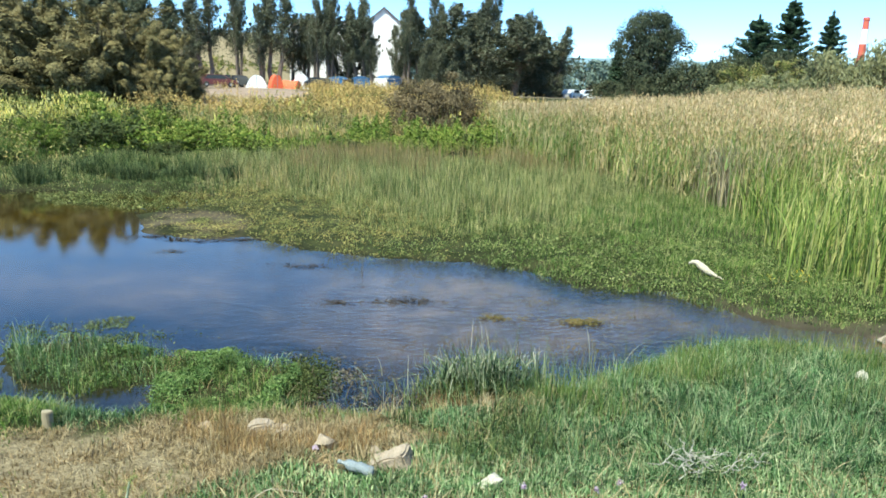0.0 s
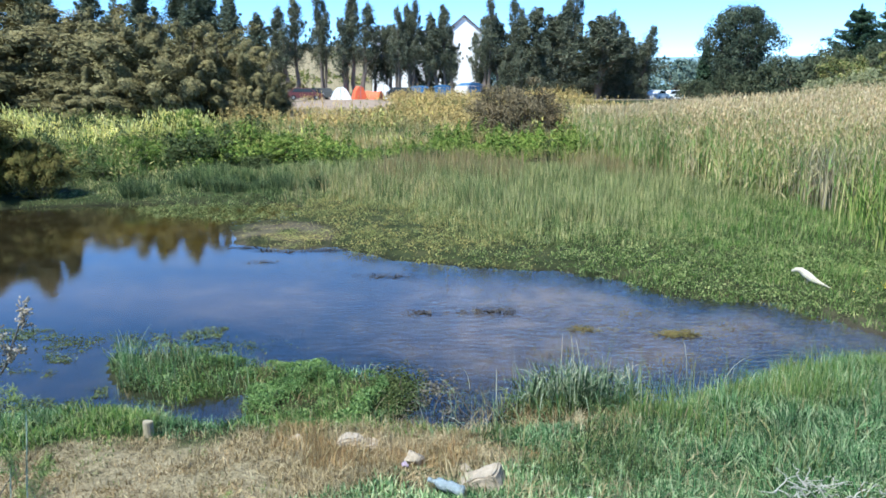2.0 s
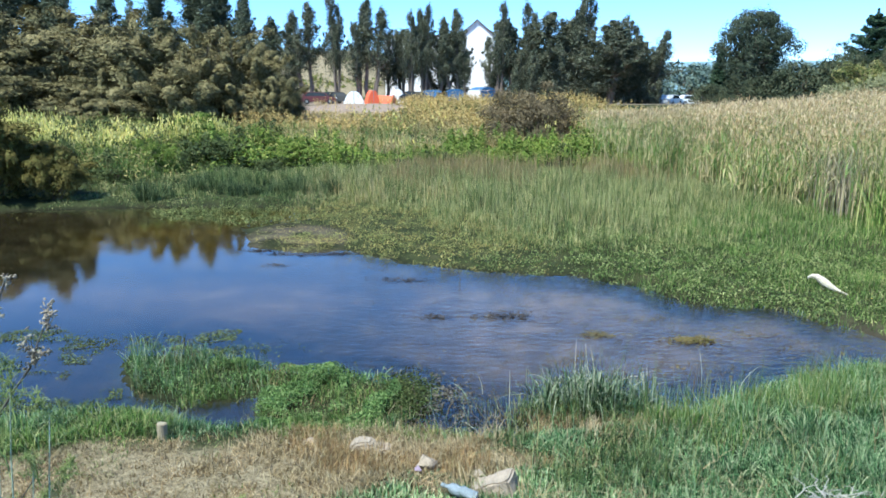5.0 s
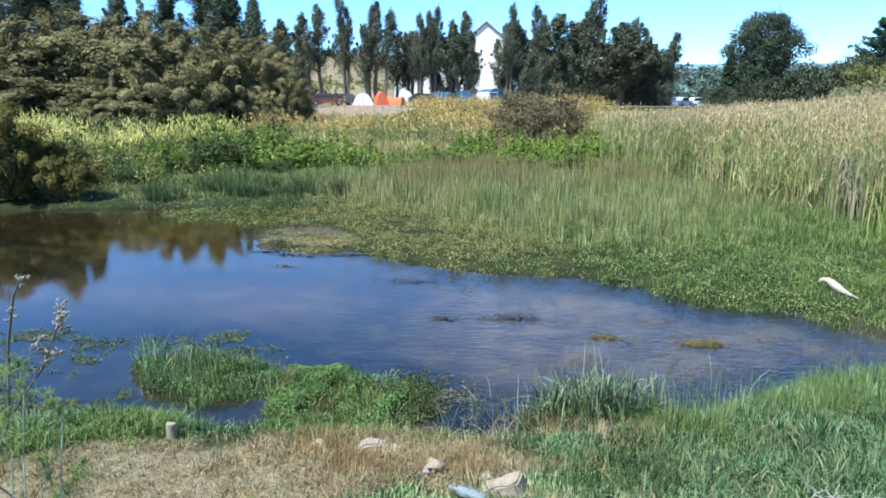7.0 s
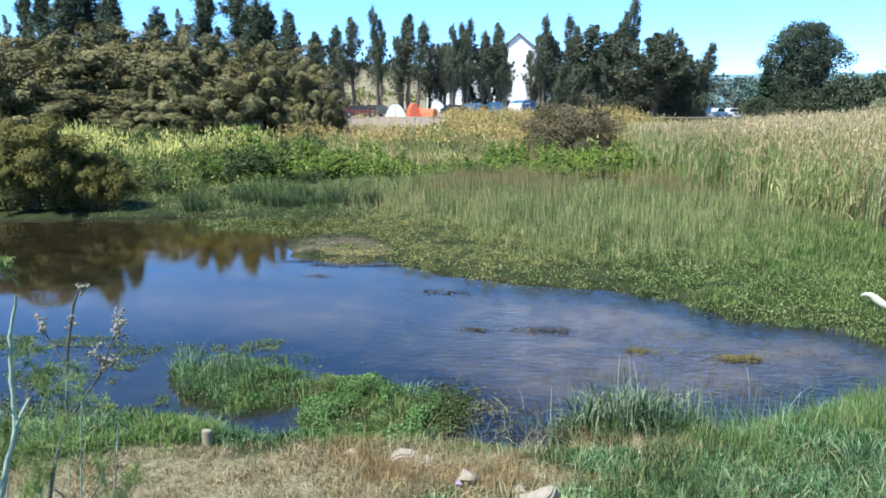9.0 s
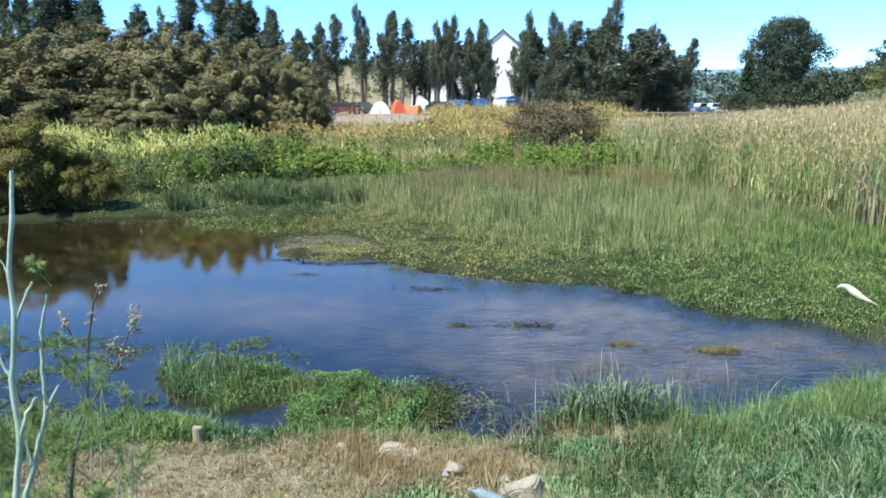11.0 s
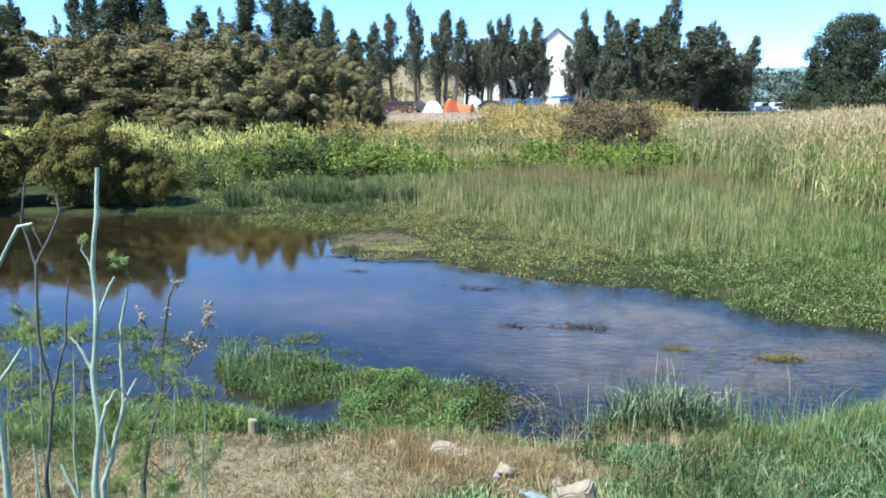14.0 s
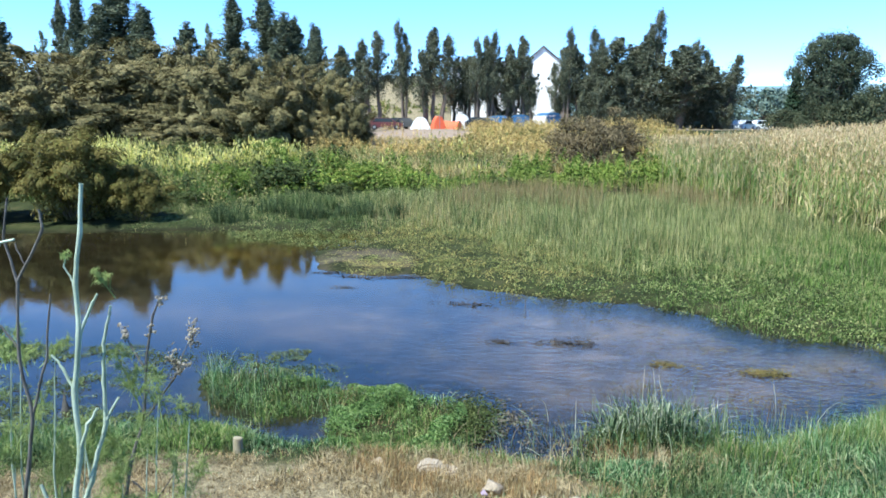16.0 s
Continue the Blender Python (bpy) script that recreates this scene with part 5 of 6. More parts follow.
for i, (x, y, s, sz) in enumerate([(-10.3, 32.0, 1.05, 0.9), (-17.2, 31.5, 0.5, 0.85), (-7.6, 30.4, 0.5, 0.45), (0.2, 32.2, 0.6, 0.45), (-13.6, 28.6, 0.6, 0.4), (6.2, 34.5, 0.8, 0.5), (-3.8, 31.6, 0.5, 0.5)]):
    m = place(x, y, i * 2.3, s, sz)
    if i == 0:
        db.matrix_world = m
        tagged(db, group="dark bushes")
    else:
        copy_thing(db, m)
# brown leafless shrub
M_BROWNLEAF = leafy("brown_shrub_leaf", [(0.085, 0.066, 0.035), (0.12, 0.092, 0.05), (0.155, 0.12, 0.07)], glow=0.15, patch=0.8)
dome_bush("brown_shrub", 5.2, 3.4, 3.0, M_BROWNLEAF, "dry brown twiggy shrub on the rise", "bush", 120, 200, 0.14, at=place(4.9, 41.5), flat=0.0, aspect=0.4, skirt=0.0)

# eucalyptus row before the white building
eucs = [column_tree("eucalyptus", 12.0, 4.6, b, M_EUC, "dark eucalyptus with a bare trunk beside the car park", 84, 100, 0.22, st) for b, st in ((0.36, 2), (0.33, 2), (0.36, 3), (0.3, 2))]
ROW = [(-17.8, 15.0, 5.2), (-19.8, 12.6, 3.0), (-13.8, 16.4, 3.4), (-11.0, 15.2, 3.6), (-9.6, 14.8, 3.2), (-6.0, 13.7, 2.9), (-4.2, 12.4, 2.7), (-1.2, 13.9, 3.8), (1.2, 13.7, 2.8), (2.6, 13.4, 2.9),
       (7.5, 13.6, 3.3), (6.3, 12.6, 2.4), (9.1, 12.3, 2.8), (10.3, 13.4, 3.0), (11.9, 13.7, 3.2), (13.2, 12.4, 3.4), (14.6, 13.4, 3.8), (16.3, 14.3, 3.8), (17.8, 15.4, 3.4), (19.2, 12.8, 3.8), (20.4, 12.3, 4.6),
       (22.0, 11.4, 3.8), (24.3, 11.9, 3.2), (25.8, 11.1, 3.2), (27.2, 10.0, 3.0), (-7.7, 13.2, 2.8), (-2.7, 13.2, 3.0), (0.1, 12.8, 2.7), (-5.1, 11.6, 2.6)]
for i, (x, zt, s) in enumerate(ROW):
    y = 95 + rng.uniform(-2.5, 2.5)
    s /= 2.5 if x > 8 else 3.15
    m = place(x, y, rng.uniform(0, 6), s, (zt - float(height(x, y))) / 12.0)
    if i < 4:
        eucs[i].matrix_world = m
        tagged(eucs[i], group="eucalyptus row")
    else:
        copy_thing(eucs[i % 4], m)
full = [column_tree("leafy_eucalyptus", 9.0, 5.5, 0.05, M_EUC, "dark eucalyptus leafy down to the ground", 100, 70, 0.29, 1, hang=0.25) for _ in range(2)]
for i, (x, zt, s) in enumerate([(11.5, 9.5, 0.9), (14.8, 10.5, 1.0), (17.9, 10.8, 1.05), (21.0, 9.8, 1.1), (23.6, 9.5, 1.0), (25.6, 8.6, 0.7), (27.2, 7.4, 0.42), (-0.4, 8.5, 0.55), (9.0, 9.2, 0.7), (6.6, 8.2, 0.5), (2.0, 8.6, 0.6), (-2.0, 7.8, 0.5), (12.8, 9.0, 0.8), (19.4, 10.0, 0.9), (24.8, 8.6, 0.8)]):
    m = place(x, 92.5 if x > 8 else 97, i * 1.3, s * (1.1 if x > 8 else 1.25), (zt - 2.8) / 9.0)
    if i < 2:
        full[i].matrix_world = m
        tagged(full[i], group="eucalyptus row")
    else:
        copy_thing(full[i % 2], m)

# dark row behind the thicket
dark = [column_tree("poplar", 13.0, 3.8, 0.06, M_POPLAR, "dark upright tree behind the thicket", 110, 110, 0.2, 1, hang=0.15) for _ in range(3)]
BACK = [(-53.2, 72, 14.7, 1.1), (-47.7, 72, 16.3, 1.0), (-45.2, 72, 16.8, 1.1), (-43.1, 72, 15.7, 0.9), (-40.0, 72, 16.4, 1.2), (-36.8, 72, 13.8, 0.7), (-50.3, 105, 18.9, 0.97), (-41.1, 105, 19.9, 1.25), (-36.8, 105, 20.4, 1.18), (-34.0, 105, 19.9, 1.25), (-31.9, 105, 17.2, 0.97), (-29.2, 105, 16.0, 0.76), (-27.1, 105, 16.0, 0.76), (-24.9, 105, 13.1, 0.97), (-38.3, 72, 13.0, 0.9), (-43.8, 105, 15.0, 1.25), (-56.5, 72, 16.0, 1.1), (-60, 72, 15.5, 1.1)]
for i, (x, y, zt, s) in enumerate(BACK):
    y += rng.uniform(-2, 2)
    m = place(x, y, rng.uniform(0, 6), s * 1.62, (zt - float(height(x, y))) / 12.8)
    if i < 3:
        dark[i].matrix_world = m
        tagged(dark[i], group="dark tree row")
    else:
        copy_thing(dark[i % 3], m)
pale = column_tree("feathery_tree", 11.0, 4.2, 0.25, M_SILVER, "pale feathery tree with a thin crown", 45, 30, 0.3, 1, hang=0.3)
for i, (x, y, zt, s) in enumerate([(-50.8, 74, 12.9, 0.9), (-45.4, 106, 17.6, 1.3)]):
    m = place(x, y, i, s, (zt - 2.3) / 10.7)
    if i:
        copy_thing(pale, m)
    else:
        pale.matrix_world = m


# big round tree, conifers and shrubs behind the reeds
def round_tree(name, H, W, mat, label, at):
    ob = thing(name, at, label, "tree")
    lines, centres, radii = [], [], []
    trunk = bend((0, 0, -0.2), (0.2, 0, H * 0.85), 0, 6, 0.1)
    lines.append((trunk, np.linspace(0.028 * H, 0.006 * H, 6)))
    for c in range(330):
        a, u = rng.uniform(0, PI2), rng.uniform(0, 1)
        z = H * (0.14 + 0.8 * u)
        prof = math.sqrt(max(0.0, 1 - ((u - 0.42) / 0.62) ** 2)) * (0.8 + 0.4 * float(vnoise(a * 1.6 + 5, u * 3, 0.7, 5)))
        r = W / 2 * prof * rng.uniform(0.02, 1) ** 0.55
        p = np.array([r * math.cos(a), r * math.sin(a), z])
        cr = W * rng.uniform(0.06, 0.11)
        centres.append(p)
        radii.append((cr, cr, cr * rng.uniform(0.8, 1.4)))
        if c % 4 == 0:
            i = min(4, int(u * 4))
            lines.append((bend(trunk[i], p, 0.05 * H, 4), np.linspace(0.012 * H, 0.02, 4)))
    part("trunk", tubes(lines, 6), M_BARK, ob, "grey-brown trunk and limbs")
    part("crown", crown_mesh(centres, radii, 110, 0.34, 0.45, 0.3), mat, ob)
    return ob


round_tree("round_tree", 13.4, 11.4, M_ROUND, "large dark round-crowned tree beyond the reeds", place(44.6, 105))


def conifer(name, H, W, label, at, ragged=0.3):
    ob = thing(name, at, label, "tree")
    lines, centres, radii = [(bend((0, 0, -0.2), (0, 0, H), 0, 5), np.linspace(0.02 * H, 0.01, 5))], [], []
    for level in range(24):
        u = 0.06 + 0.92 * level / 24
        for b in range(7):
            a = b * 0.9 + level * 1.3 + rng.normal(0, 0.2)
            L = W / 2 * (1 - u) ** 0.85 * rng.uniform(1 - ragged * 1.4, 1.1) + 0.12
            p0 = np.array([0, 0, u * H + rng.normal(0, 0.15)])
            p1 = p0 + [L * math.cos(a), L * math.sin(a), rng.uniform(-0.05, 0.22) * L]
            bough = bend(p0, p1, -0.1 * L, 6)
            lines.append((bough, np.linspace(0.005 * H, 0.01, 6)))
            for k in range(1, 6):
                centres.append(bough[k])
                g = 0.1 * L * (1.3 - k / 6) + 0.2
                radii.append((g, g, 0.16 + 0.05 * L))
    for u in (0.93, 0.96, 0.99, 1.01):
        centres.append(np.array([0, 0, u * H]))
        radii.append((0.14, 0.14, 0.3))
    part("trunk", tubes(lines, 5), M_BARK, ob, "dark trunk with level boughs")
    part("crown", crown_mesh(centres, radii, 44, 0.3, 0.34, 0.1, 0.2), M_CONIFER, ob)
    return ob


conifer("cypress", 10.4, 15.5, "broad dark cypress with ragged boughs", place(49.8, 85), 0.3)
conifer("conifer", 13.0, 10.5, "tall dark conifer with a leaning tip", place(54.8, 86), 0.2)
conifer("conifer", 11.4, 8.0, "slim dark conifer with a pointed top", place(60.2, 86), 0.4)
conifer("conifer", 7.4, 3.4, "small dark conifer beside the round tree", place(39.3, 104), 0.4)
M_DARKSHRUB = leafy("dark_shrub_leaf", [(0.026, 0.034, 0.018), (0.042, 0.05, 0.026), (0.068, 0.07, 0.038)], glow=0.15, patch=0.35)
low = dome_bush("dark_shrub", 9, 7, 3.8, M_DARKSHRUB, "dark green shrub behind the reed bed", "bush", 120, 60, 0.36)
for i, (x, y, s, sz) in enumerate([(36, 72, 0.9, 1.1), (41.5, 72, 1.0, 1.28), (47, 74, 0.9, 1.3), (31, 74, 0.6, 0.7), (52, 75, 0.9, 1.25), (58, 78, 1.0, 1.3), (66, 80, 1.1, 1.3), (31.5, 86, 0.6, 0.55)]):
    m = place(x, y, i * 1.9, s, sz)
    if i:
        copy_thing(low, m)
    else:
        low.matrix_world = m
        tagged(low, group="shrubs behind the reeds")
grey = dome_bush("pale_shrub", 7, 6, 3.4, M_PALESHRUB, "pale grey-green shrub at the reed bed's edge", "bush", 120, 64, 0.28)
for i, (x, y, s, sz) in enumerate([(33.2, 52, 0.85, 1.15), (37.5, 52, 1.0, 1.5), (42, 52, 1.1, 1.85), (29.5, 54, 0.6, 0.75), (47, 53, 1.2, 2.2)]):
    m = place(x, y, i * 1.9, s, sz)
    if i:
        copy_thing(grey, m)
    else:
        grey.matrix_world = m
        tagged(grey, group="pale shrubs")
# paler blue-green leaves: the haze over the far belt is in their colour
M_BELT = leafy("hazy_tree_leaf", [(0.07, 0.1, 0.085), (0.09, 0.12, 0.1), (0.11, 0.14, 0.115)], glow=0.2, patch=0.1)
puff_bush("olive_shrub", 8.6, 7.0, 4.9, M_FORBDULL, "rounded olive-green shrub behind the reed bed", 60, 300, 0.24, 0.3, (0.6, 1.0)).matrix_world = place(40.6, 67)
wood = dome_bush("far_tree", 12, 9, 6.0, M_BELT, "tree in a distant belt, haze in its leaf colour", "tree", 70, 34, 0.8)
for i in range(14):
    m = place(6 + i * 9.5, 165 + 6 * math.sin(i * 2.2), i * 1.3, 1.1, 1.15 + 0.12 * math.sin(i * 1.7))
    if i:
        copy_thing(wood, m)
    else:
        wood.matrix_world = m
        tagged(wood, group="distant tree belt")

# ---- buildings ----
def gable_block(ob, x0, x1, y0, y1, z0, eave, peak):
    """A white block whose gable faces the pond, roof slabs with eaves, window rows on the flank."""
    cx, w, d = (x0 + x1) / 2, x1 - x0, y1 - y0
    wall = part("wall", prism([(-w / 2, z0), (w / 2, z0), (w / 2, eave), (0, peak), (-w / 2, eave)], d), M_WALL, ob, "white rendered gable wall")
    wall.location = (cx, (y0 + y1) / 2, 0)
    run, rise = w / 2 + 0.35, (peak - eave) * (w / 2 + 0.35) / (w / 2)
    for s in (-1, 1):
        slab = [(0, peak + 0.28), (s * run, peak + 0.28 - rise), (s * run, peak + 0.04 - rise), (0, peak + 0.04)]
        roof = part("roof", prism(slab if s > 0 else slab[::-1], d + 0.7), M_ROOF, ob, "thin dark roof slope")
        roof.location = (cx, (y0 + y1) / 2, 0)


apt = thing("apartment_building", Matrix(), "white four-storey building with a dark gabled roof", "building")
gable_block(apt, 2.4, 8.4, 124, 138, 1.5, 12.9, 15.4)
wing = part("wall", box((12.5, 12, 11.4), (-4.1, 131, 7.2)), M_WALL, apt, "white rendered side wing")
part("roof", box((13.2, 12.6, 0.35), (-4.1, 131, 13.08), 0.05), M_ROOF, apt, "flat dark roof edge")
for fl in range(4):
    for k in range(4):
        wx, wz = -8.7 + 2.9 * k, 3.6 + 2.7 * fl
        win = part("window", box((1.0, 0.1, 1.25), (wx, 124.98, wz), 0.01), M_WHITE, apt, "white window surround")
        part("pane", box((0.84, 0.04, 1.08), (wx, 124.92, wz)), M_GLASS, win, "dark pane")

shed = thing("house", Matrix(), "grey house roof seen over the shrubs", "house")
part("wall", box((9, 8, 7), (102, 126, 5.5)), M_GREY, shed)
part("roof", prism([(-5, 8.95), (5, 8.95), (0, 11.2)], 9), M_GREY, shed).location = (102, 126, 0)

chim = thing("chimney", Matrix.Translation((165.4, 220, float(height(165.4, 220)))), "tall red and white banded factory chimney", "chimney")
z0 = float(height(165.4, 220))
for name, a, b, mat, lab in (("band", -1.0, 19.9, M_REDPAINT, "red band"), ("band", 19.9, 24.5, M_WHITE, "white band"), ("band", 24.5, 27.6, M_REDPAINT, "red band")):
    ra, rb = 1.65 - 0.029 * a, 1.65 - 0.029 * b
    part(name, np_mesh("band", *(lambda v, q: (v, [q]))(*tube([(0, 0, a - z0), (0, 0, b - z0)], [ra, rb], 20)), True), mat, chim, lab)
part("rim", np_mesh("rim", *(lambda v, q: (v, [q]))(*tube([(0, 0, 27.2 - z0), (0, 0, 27.25 - z0), (0, 0, 28.2 - z0), (0, 0, 28.25 - z0)], [0.85, 1.0, 1.0, 0.7], 20)), False), M_REDPAINT, chim, "thicker red rim")


# ---- tents, cars and vans on the car park ----
def wheel(ob, x, y, r=0.32):
    bm = bmesh.new()
    bmesh.ops.create_cone(bm, cap_ends=True, segments=18, radius1=r, radius2=r, depth=0.2)
    bmesh.ops.rotate(bm, matrix=Matrix.Rotation(radians(90), 3, 'X'), verts=bm.verts)
    bmesh.ops.bevel(bm, geom=bm.edges[:], offset=0.03, segments=1, affect='EDGES')
    bmesh.ops.translate(bm, vec=(x, y, r), verts=bm.verts)
    w = part("wheel", bm, M_TYRE, ob, "black tyre")
    bm = bmesh.new()
    bmesh.ops.create_cone(bm, cap_ends=True, segments=14, radius1=r * 0.6, radius2=r * 0.5, depth=0.22)
    bmesh.ops.rotate(bm, matrix=Matrix.Rotation(radians(90), 3, 'X'), verts=bm.verts)
    bmesh.ops.translate(bm, vec=(x, y, r), verts=bm.verts)
    part("rim", bm, M_GREY, w, "grey rim")


def car(name, m, mat, label, van=False):
    ob = thing(name, m, label, "van" if van else "car", "parked vehicles")
    if van:
        body = [(-2.3, 0.35), (2.3, 0.35), (2.35, 0.9), (1.9, 1.15), (1.35, 1.95), (1.1, 2.1), (-2.2, 2.1), (-2.3, 1.9)]
        glass = [(1.0, 1.2), (1.72, 1.2), (1.3, 1.85), (1.0, 1.85)]
    else:
        body = [(-2.1, 0.3), (2.1, 0.3), (2.15, 0.75), (1.3, 0.92), (0.6, 1.4), (-1.2, 1.45), (-1.9, 0.98), (-2.15, 0.9)]
        glass = [(-1.6, 0.95), (1.1, 0.95), (0.55, 1.34), (-1.15, 1.37)]
    part("body", prism(body, 1.7, 0.05), mat, ob)
    part("window", prism(glass, 1.72), M_GLASS, ob, "dark side windows")
    for x in (-1.35, 1.35):
        for y in (-0.78, 0.78):
            wheel(ob, x, y)
    for y in (-0.6, 0.6):
        part("headlight", box((0.06, 0.3, 0.14), (2.14, y, 0.7), 0.02), M_WHITE, ob, "pale headlight")
    return ob


def tent(name, m, mat, label, w=2.6, d=3.0, h=1.7):
    """A ridge tent with sagging cloth sides and a dark doorway."""
    ob = thing(name, m, label, "tent", "tents")
    bm = bmesh.new()
    n, k = 9, 7
    grid = []
    for i in range(n):
        u = i / (n - 1)
        row_ = []
        for j in range(k):
            v = j / (k - 1)
            x = (u - 0.5) * w
            z = h * (1 - abs(2 * u - 1) ** 2.6) - 0.06 * math.sin(v * math.pi) * (1 - abs(2 * u - 1))
            row_.append(bm.verts.new((x, (v - 0.5) * d, z)))
        grid.append(row_)
    for i in range(n - 1):
        for j in range(k - 1):
            bm.faces.new((grid[i][j], grid[i + 1][j], grid[i + 1][j + 1], grid[i][j + 1]))
    bm.faces.new([grid[i][0] for i in range(n)][::-1])
    bm.faces.new([grid[i][k - 1] for i in range(n)])
    part("cloth", bm, mat, ob)
    part("pole", tubes([(bend((0, -d / 2 - 0.02, 0), (0, -d / 2 - 0.02, h + 0.1)), np.full(5, 0.025))], 5), M_GREY, ob, "thin pole")
    return ob


def stall(m, label, w=3.0):
    """A market shelter: four posts, a peaked blue tarpaulin and hanging side cloths."""
    ob = thing("market_stall", m, label, "stall", "blue stalls")
    for x in (-w / 2, w / 2):
        for y in (-1.2, 1.2):
            part("post", tubes([(bend((x, y, 0), (x, y, 1.9)), np.full(5, 0.03))], 6), M_GREY, ob, "grey metal post")
    roof = [(-w / 2 - 0.1, 1.78), (w / 2 + 0.1, 1.78), (w * 0.3, 2.1), (0, 2.2), (-w * 0.3, 2.1)]
    part("canopy", prism(roof, 2.6, 0.02), M_BLUE, ob, "blue tarpaulin roof")
    part("side_cloth", box((w * 0.96, 0.03, 1.5), (0, -1.24, 0.95), 0.01), M_BLUE, ob, "hanging blue cloth")
    return ob


car("car", place(-15.2, 86, 0.2), M_REDCAR, "dark red parked car")
car("car", place(-13.7, 90, 0.9), M_BLACKCAR, "black parked car by the tents")
tent("tent", place(-11.4, 90, 0.1), M_WHITE, "white domed tent on the bare ground", 2.6, 2.8, 1.5)
tent("tent", place(-9.2, 90.5, 0.3), M_ORANGE, "orange domed tent beside the white one", 1.6, 2.0, 1.6)
tent("tent", place(-7.4, 91, 1.2), M_ORANGE, "low orange-red tent behind the trunks", 1.6, 2.0, 1.0)
tent("tent", place(-6.2, 92.5, 0.0), M_WHITE, "white tent among the tree trunks", 2.4, 2.6, 1.8)
car("car", place(-3.6, 90, 0.15), M_BLACKCAR, "black parked car beside the stalls")
for i, (x, y, s) in enumerate(((-1.6, 91, 0.75), (1.2, 92.5, 0.8), (4.7, 91, 0.9))):
    stall(place(x, y, 0.5 * i - 0.4, s), "blue tarpaulin stall on the car park", 2.6)
car("van", place(12.4, 98.5, 0.2), M_WHITE, "white parked van under the trees", True)
car("car", place(23.0, 95.5, 1.1), M_WHITE, "white parked car in front of the tree row")
car("car", place(31.0, 99, 0.9), M_WHITE, "white parked car past the end of the tree row")
car("car", place(34.6, 101, 0.1), M_WHITE, "white parked car on the far car park")
pole = thing("light_pole", place(31.5, 118), "thin pale pole beyond the tree row", "pole")
part("shaft", tubes([(bend((0, 0, -0.2), (0, 0, 7.8)), np.linspace(0.12, 0.07, 5))], 8), M_GREY, pole)

# ---- near things: stones, post, driftwood, sticks ----
def stone(x, y, size, seed, mat, label, turn=0.0, sink=0.3, tilt=0.0):
    bm = lump(seed, size)
    ob = tagged(part("stone", bm, mat), label, "stone", "stones on the bank")
    ob.matrix_world = Matrix.Translation((x, y, float(height(x, y)) + size[2] * (0.5 - sink) * 0.8)) @ Matrix.Rotation(turn, 4, 'Z') @ Matrix.Rotation(tilt, 4, 'Y')
    return ob



def slab_stone(profile, depth, x, y, seed, label, turn):
    """A broken slab: an outline drawn out, its faces cut fine and roughened."""
    bm = prism(profile, depth, 0.018)
    bmesh.ops.triangulate(bm, faces=bm.faces[:])
    bmesh.ops.subdivide_edges(bm, edges=bm.edges[:], cuts=4, use_grid_fill=True)
    off = Vector((seed * 3.7, seed * 1.9, seed))
    for v in bm.verts:
        p = v.co
        shift = Vector((noise.noise(p * 7 + off), noise.noise(p * 7 + off * 2), noise.noise(p * 7 - off))) * 0.03
        v.co = p + shift + Vector((noise.noise(p * 30 + off), noise.noise(p * 30 - off), noise.noise(p * 30))) * 0.006
    ob = tagged(part("stone", bm, M_STONE), label, "stone", "stones on the bank")
    ob.matrix_world = Matrix.Translation((x, y, float(height(x, y)) - 0.02)) @ Matrix.Rotation(turn, 4, 'Z')
    return ob


slab_stone([(-0.17, 0), (-0.16, 0.11), (-0.1, 0.14), (0.05, 0.13), (0.08, 0.07), (0.25, 0.06), (0.27, 0)], 0.16, -0.78, 6.36, 1, "long pale stone with a low end in dead grass", 0.06)
stone(-0.14, 6.02, (0.26, 0.2, 0.2), 17, M_STONE, "small pale stone in dead grass", 0.5, 0.22)
slab_stone([(-0.23, 0), (-0.2, 0.07), (-0.05, 0.14), (0.11, 0.23), (0.15, 0.22), (0.21, 0.03), (0.21, 0)], 0.24, 0.43, 5.6, 3, "large angular pale stone on the bank", -0.25)
bottle = thing("plastic_bottle", Matrix.Translation((0.13, 5.4, float(height(0.13, 5.4)) + 0.1)) @ Matrix.Rotation(-0.42, 4, 'Z') @ Matrix.Rotation(0.12, 4, 'Y'), "crushed pale blue plastic bottle lying in the grass", "bottle")
rings = [(-0.16, 0.012), (-0.155, 0.016), (-0.13, 0.017), (-0.1, 0.04), (-0.06, 0.05), (-0.02, 0.046), (0.02, 0.049), (0.06, 0.045), (0.1, 0.05), (0.135, 0.049), (0.15, 0.042), (0.151, 0.01)]
me = np_mesh("body", *(lambda v, q: (v, [q]))(*tube([(x, 0.006 * math.sin(40 * x), 0.004 * math.sin(55 * x)) for x, r in rings], [r for x, r in rings], 16)), True)
part("body", me, M_BOTTLE, bottle, "thin crumpled pale blue plastic")
me = np_mesh("cap", *(lambda v, q: (v, [q]))(*tube([(-0.19, 0, 0), (-0.189, 0, 0), (-0.157, 0, 0), (-0.156, 0, 0)], [0.004, 0.02, 0.02, 0.016], 16)), False)
part("cap", me, M_BOTTLE, bottle, "white screw cap")
stone(1.23, 5.14, (0.34, 0.2, 0.17), 5, M_PALESTONE, "rounded pale stone in the turf", 0.1, 0.15)
wrapper = tagged(part("wrapper", lump(6, (0.08, 0.06, 0.05)), M_LILAC), "small crumpled pinkish-white wrapper in dead grass", "litter")
wrapper.location = (-0.27, 5.9, float(height(-0.27, 5.9)) + 0.05)
stone(0.3, 5.85, (0.12, 0.1, 0.09), 7, M_STONE, "small pale pebble behind a larger stone")
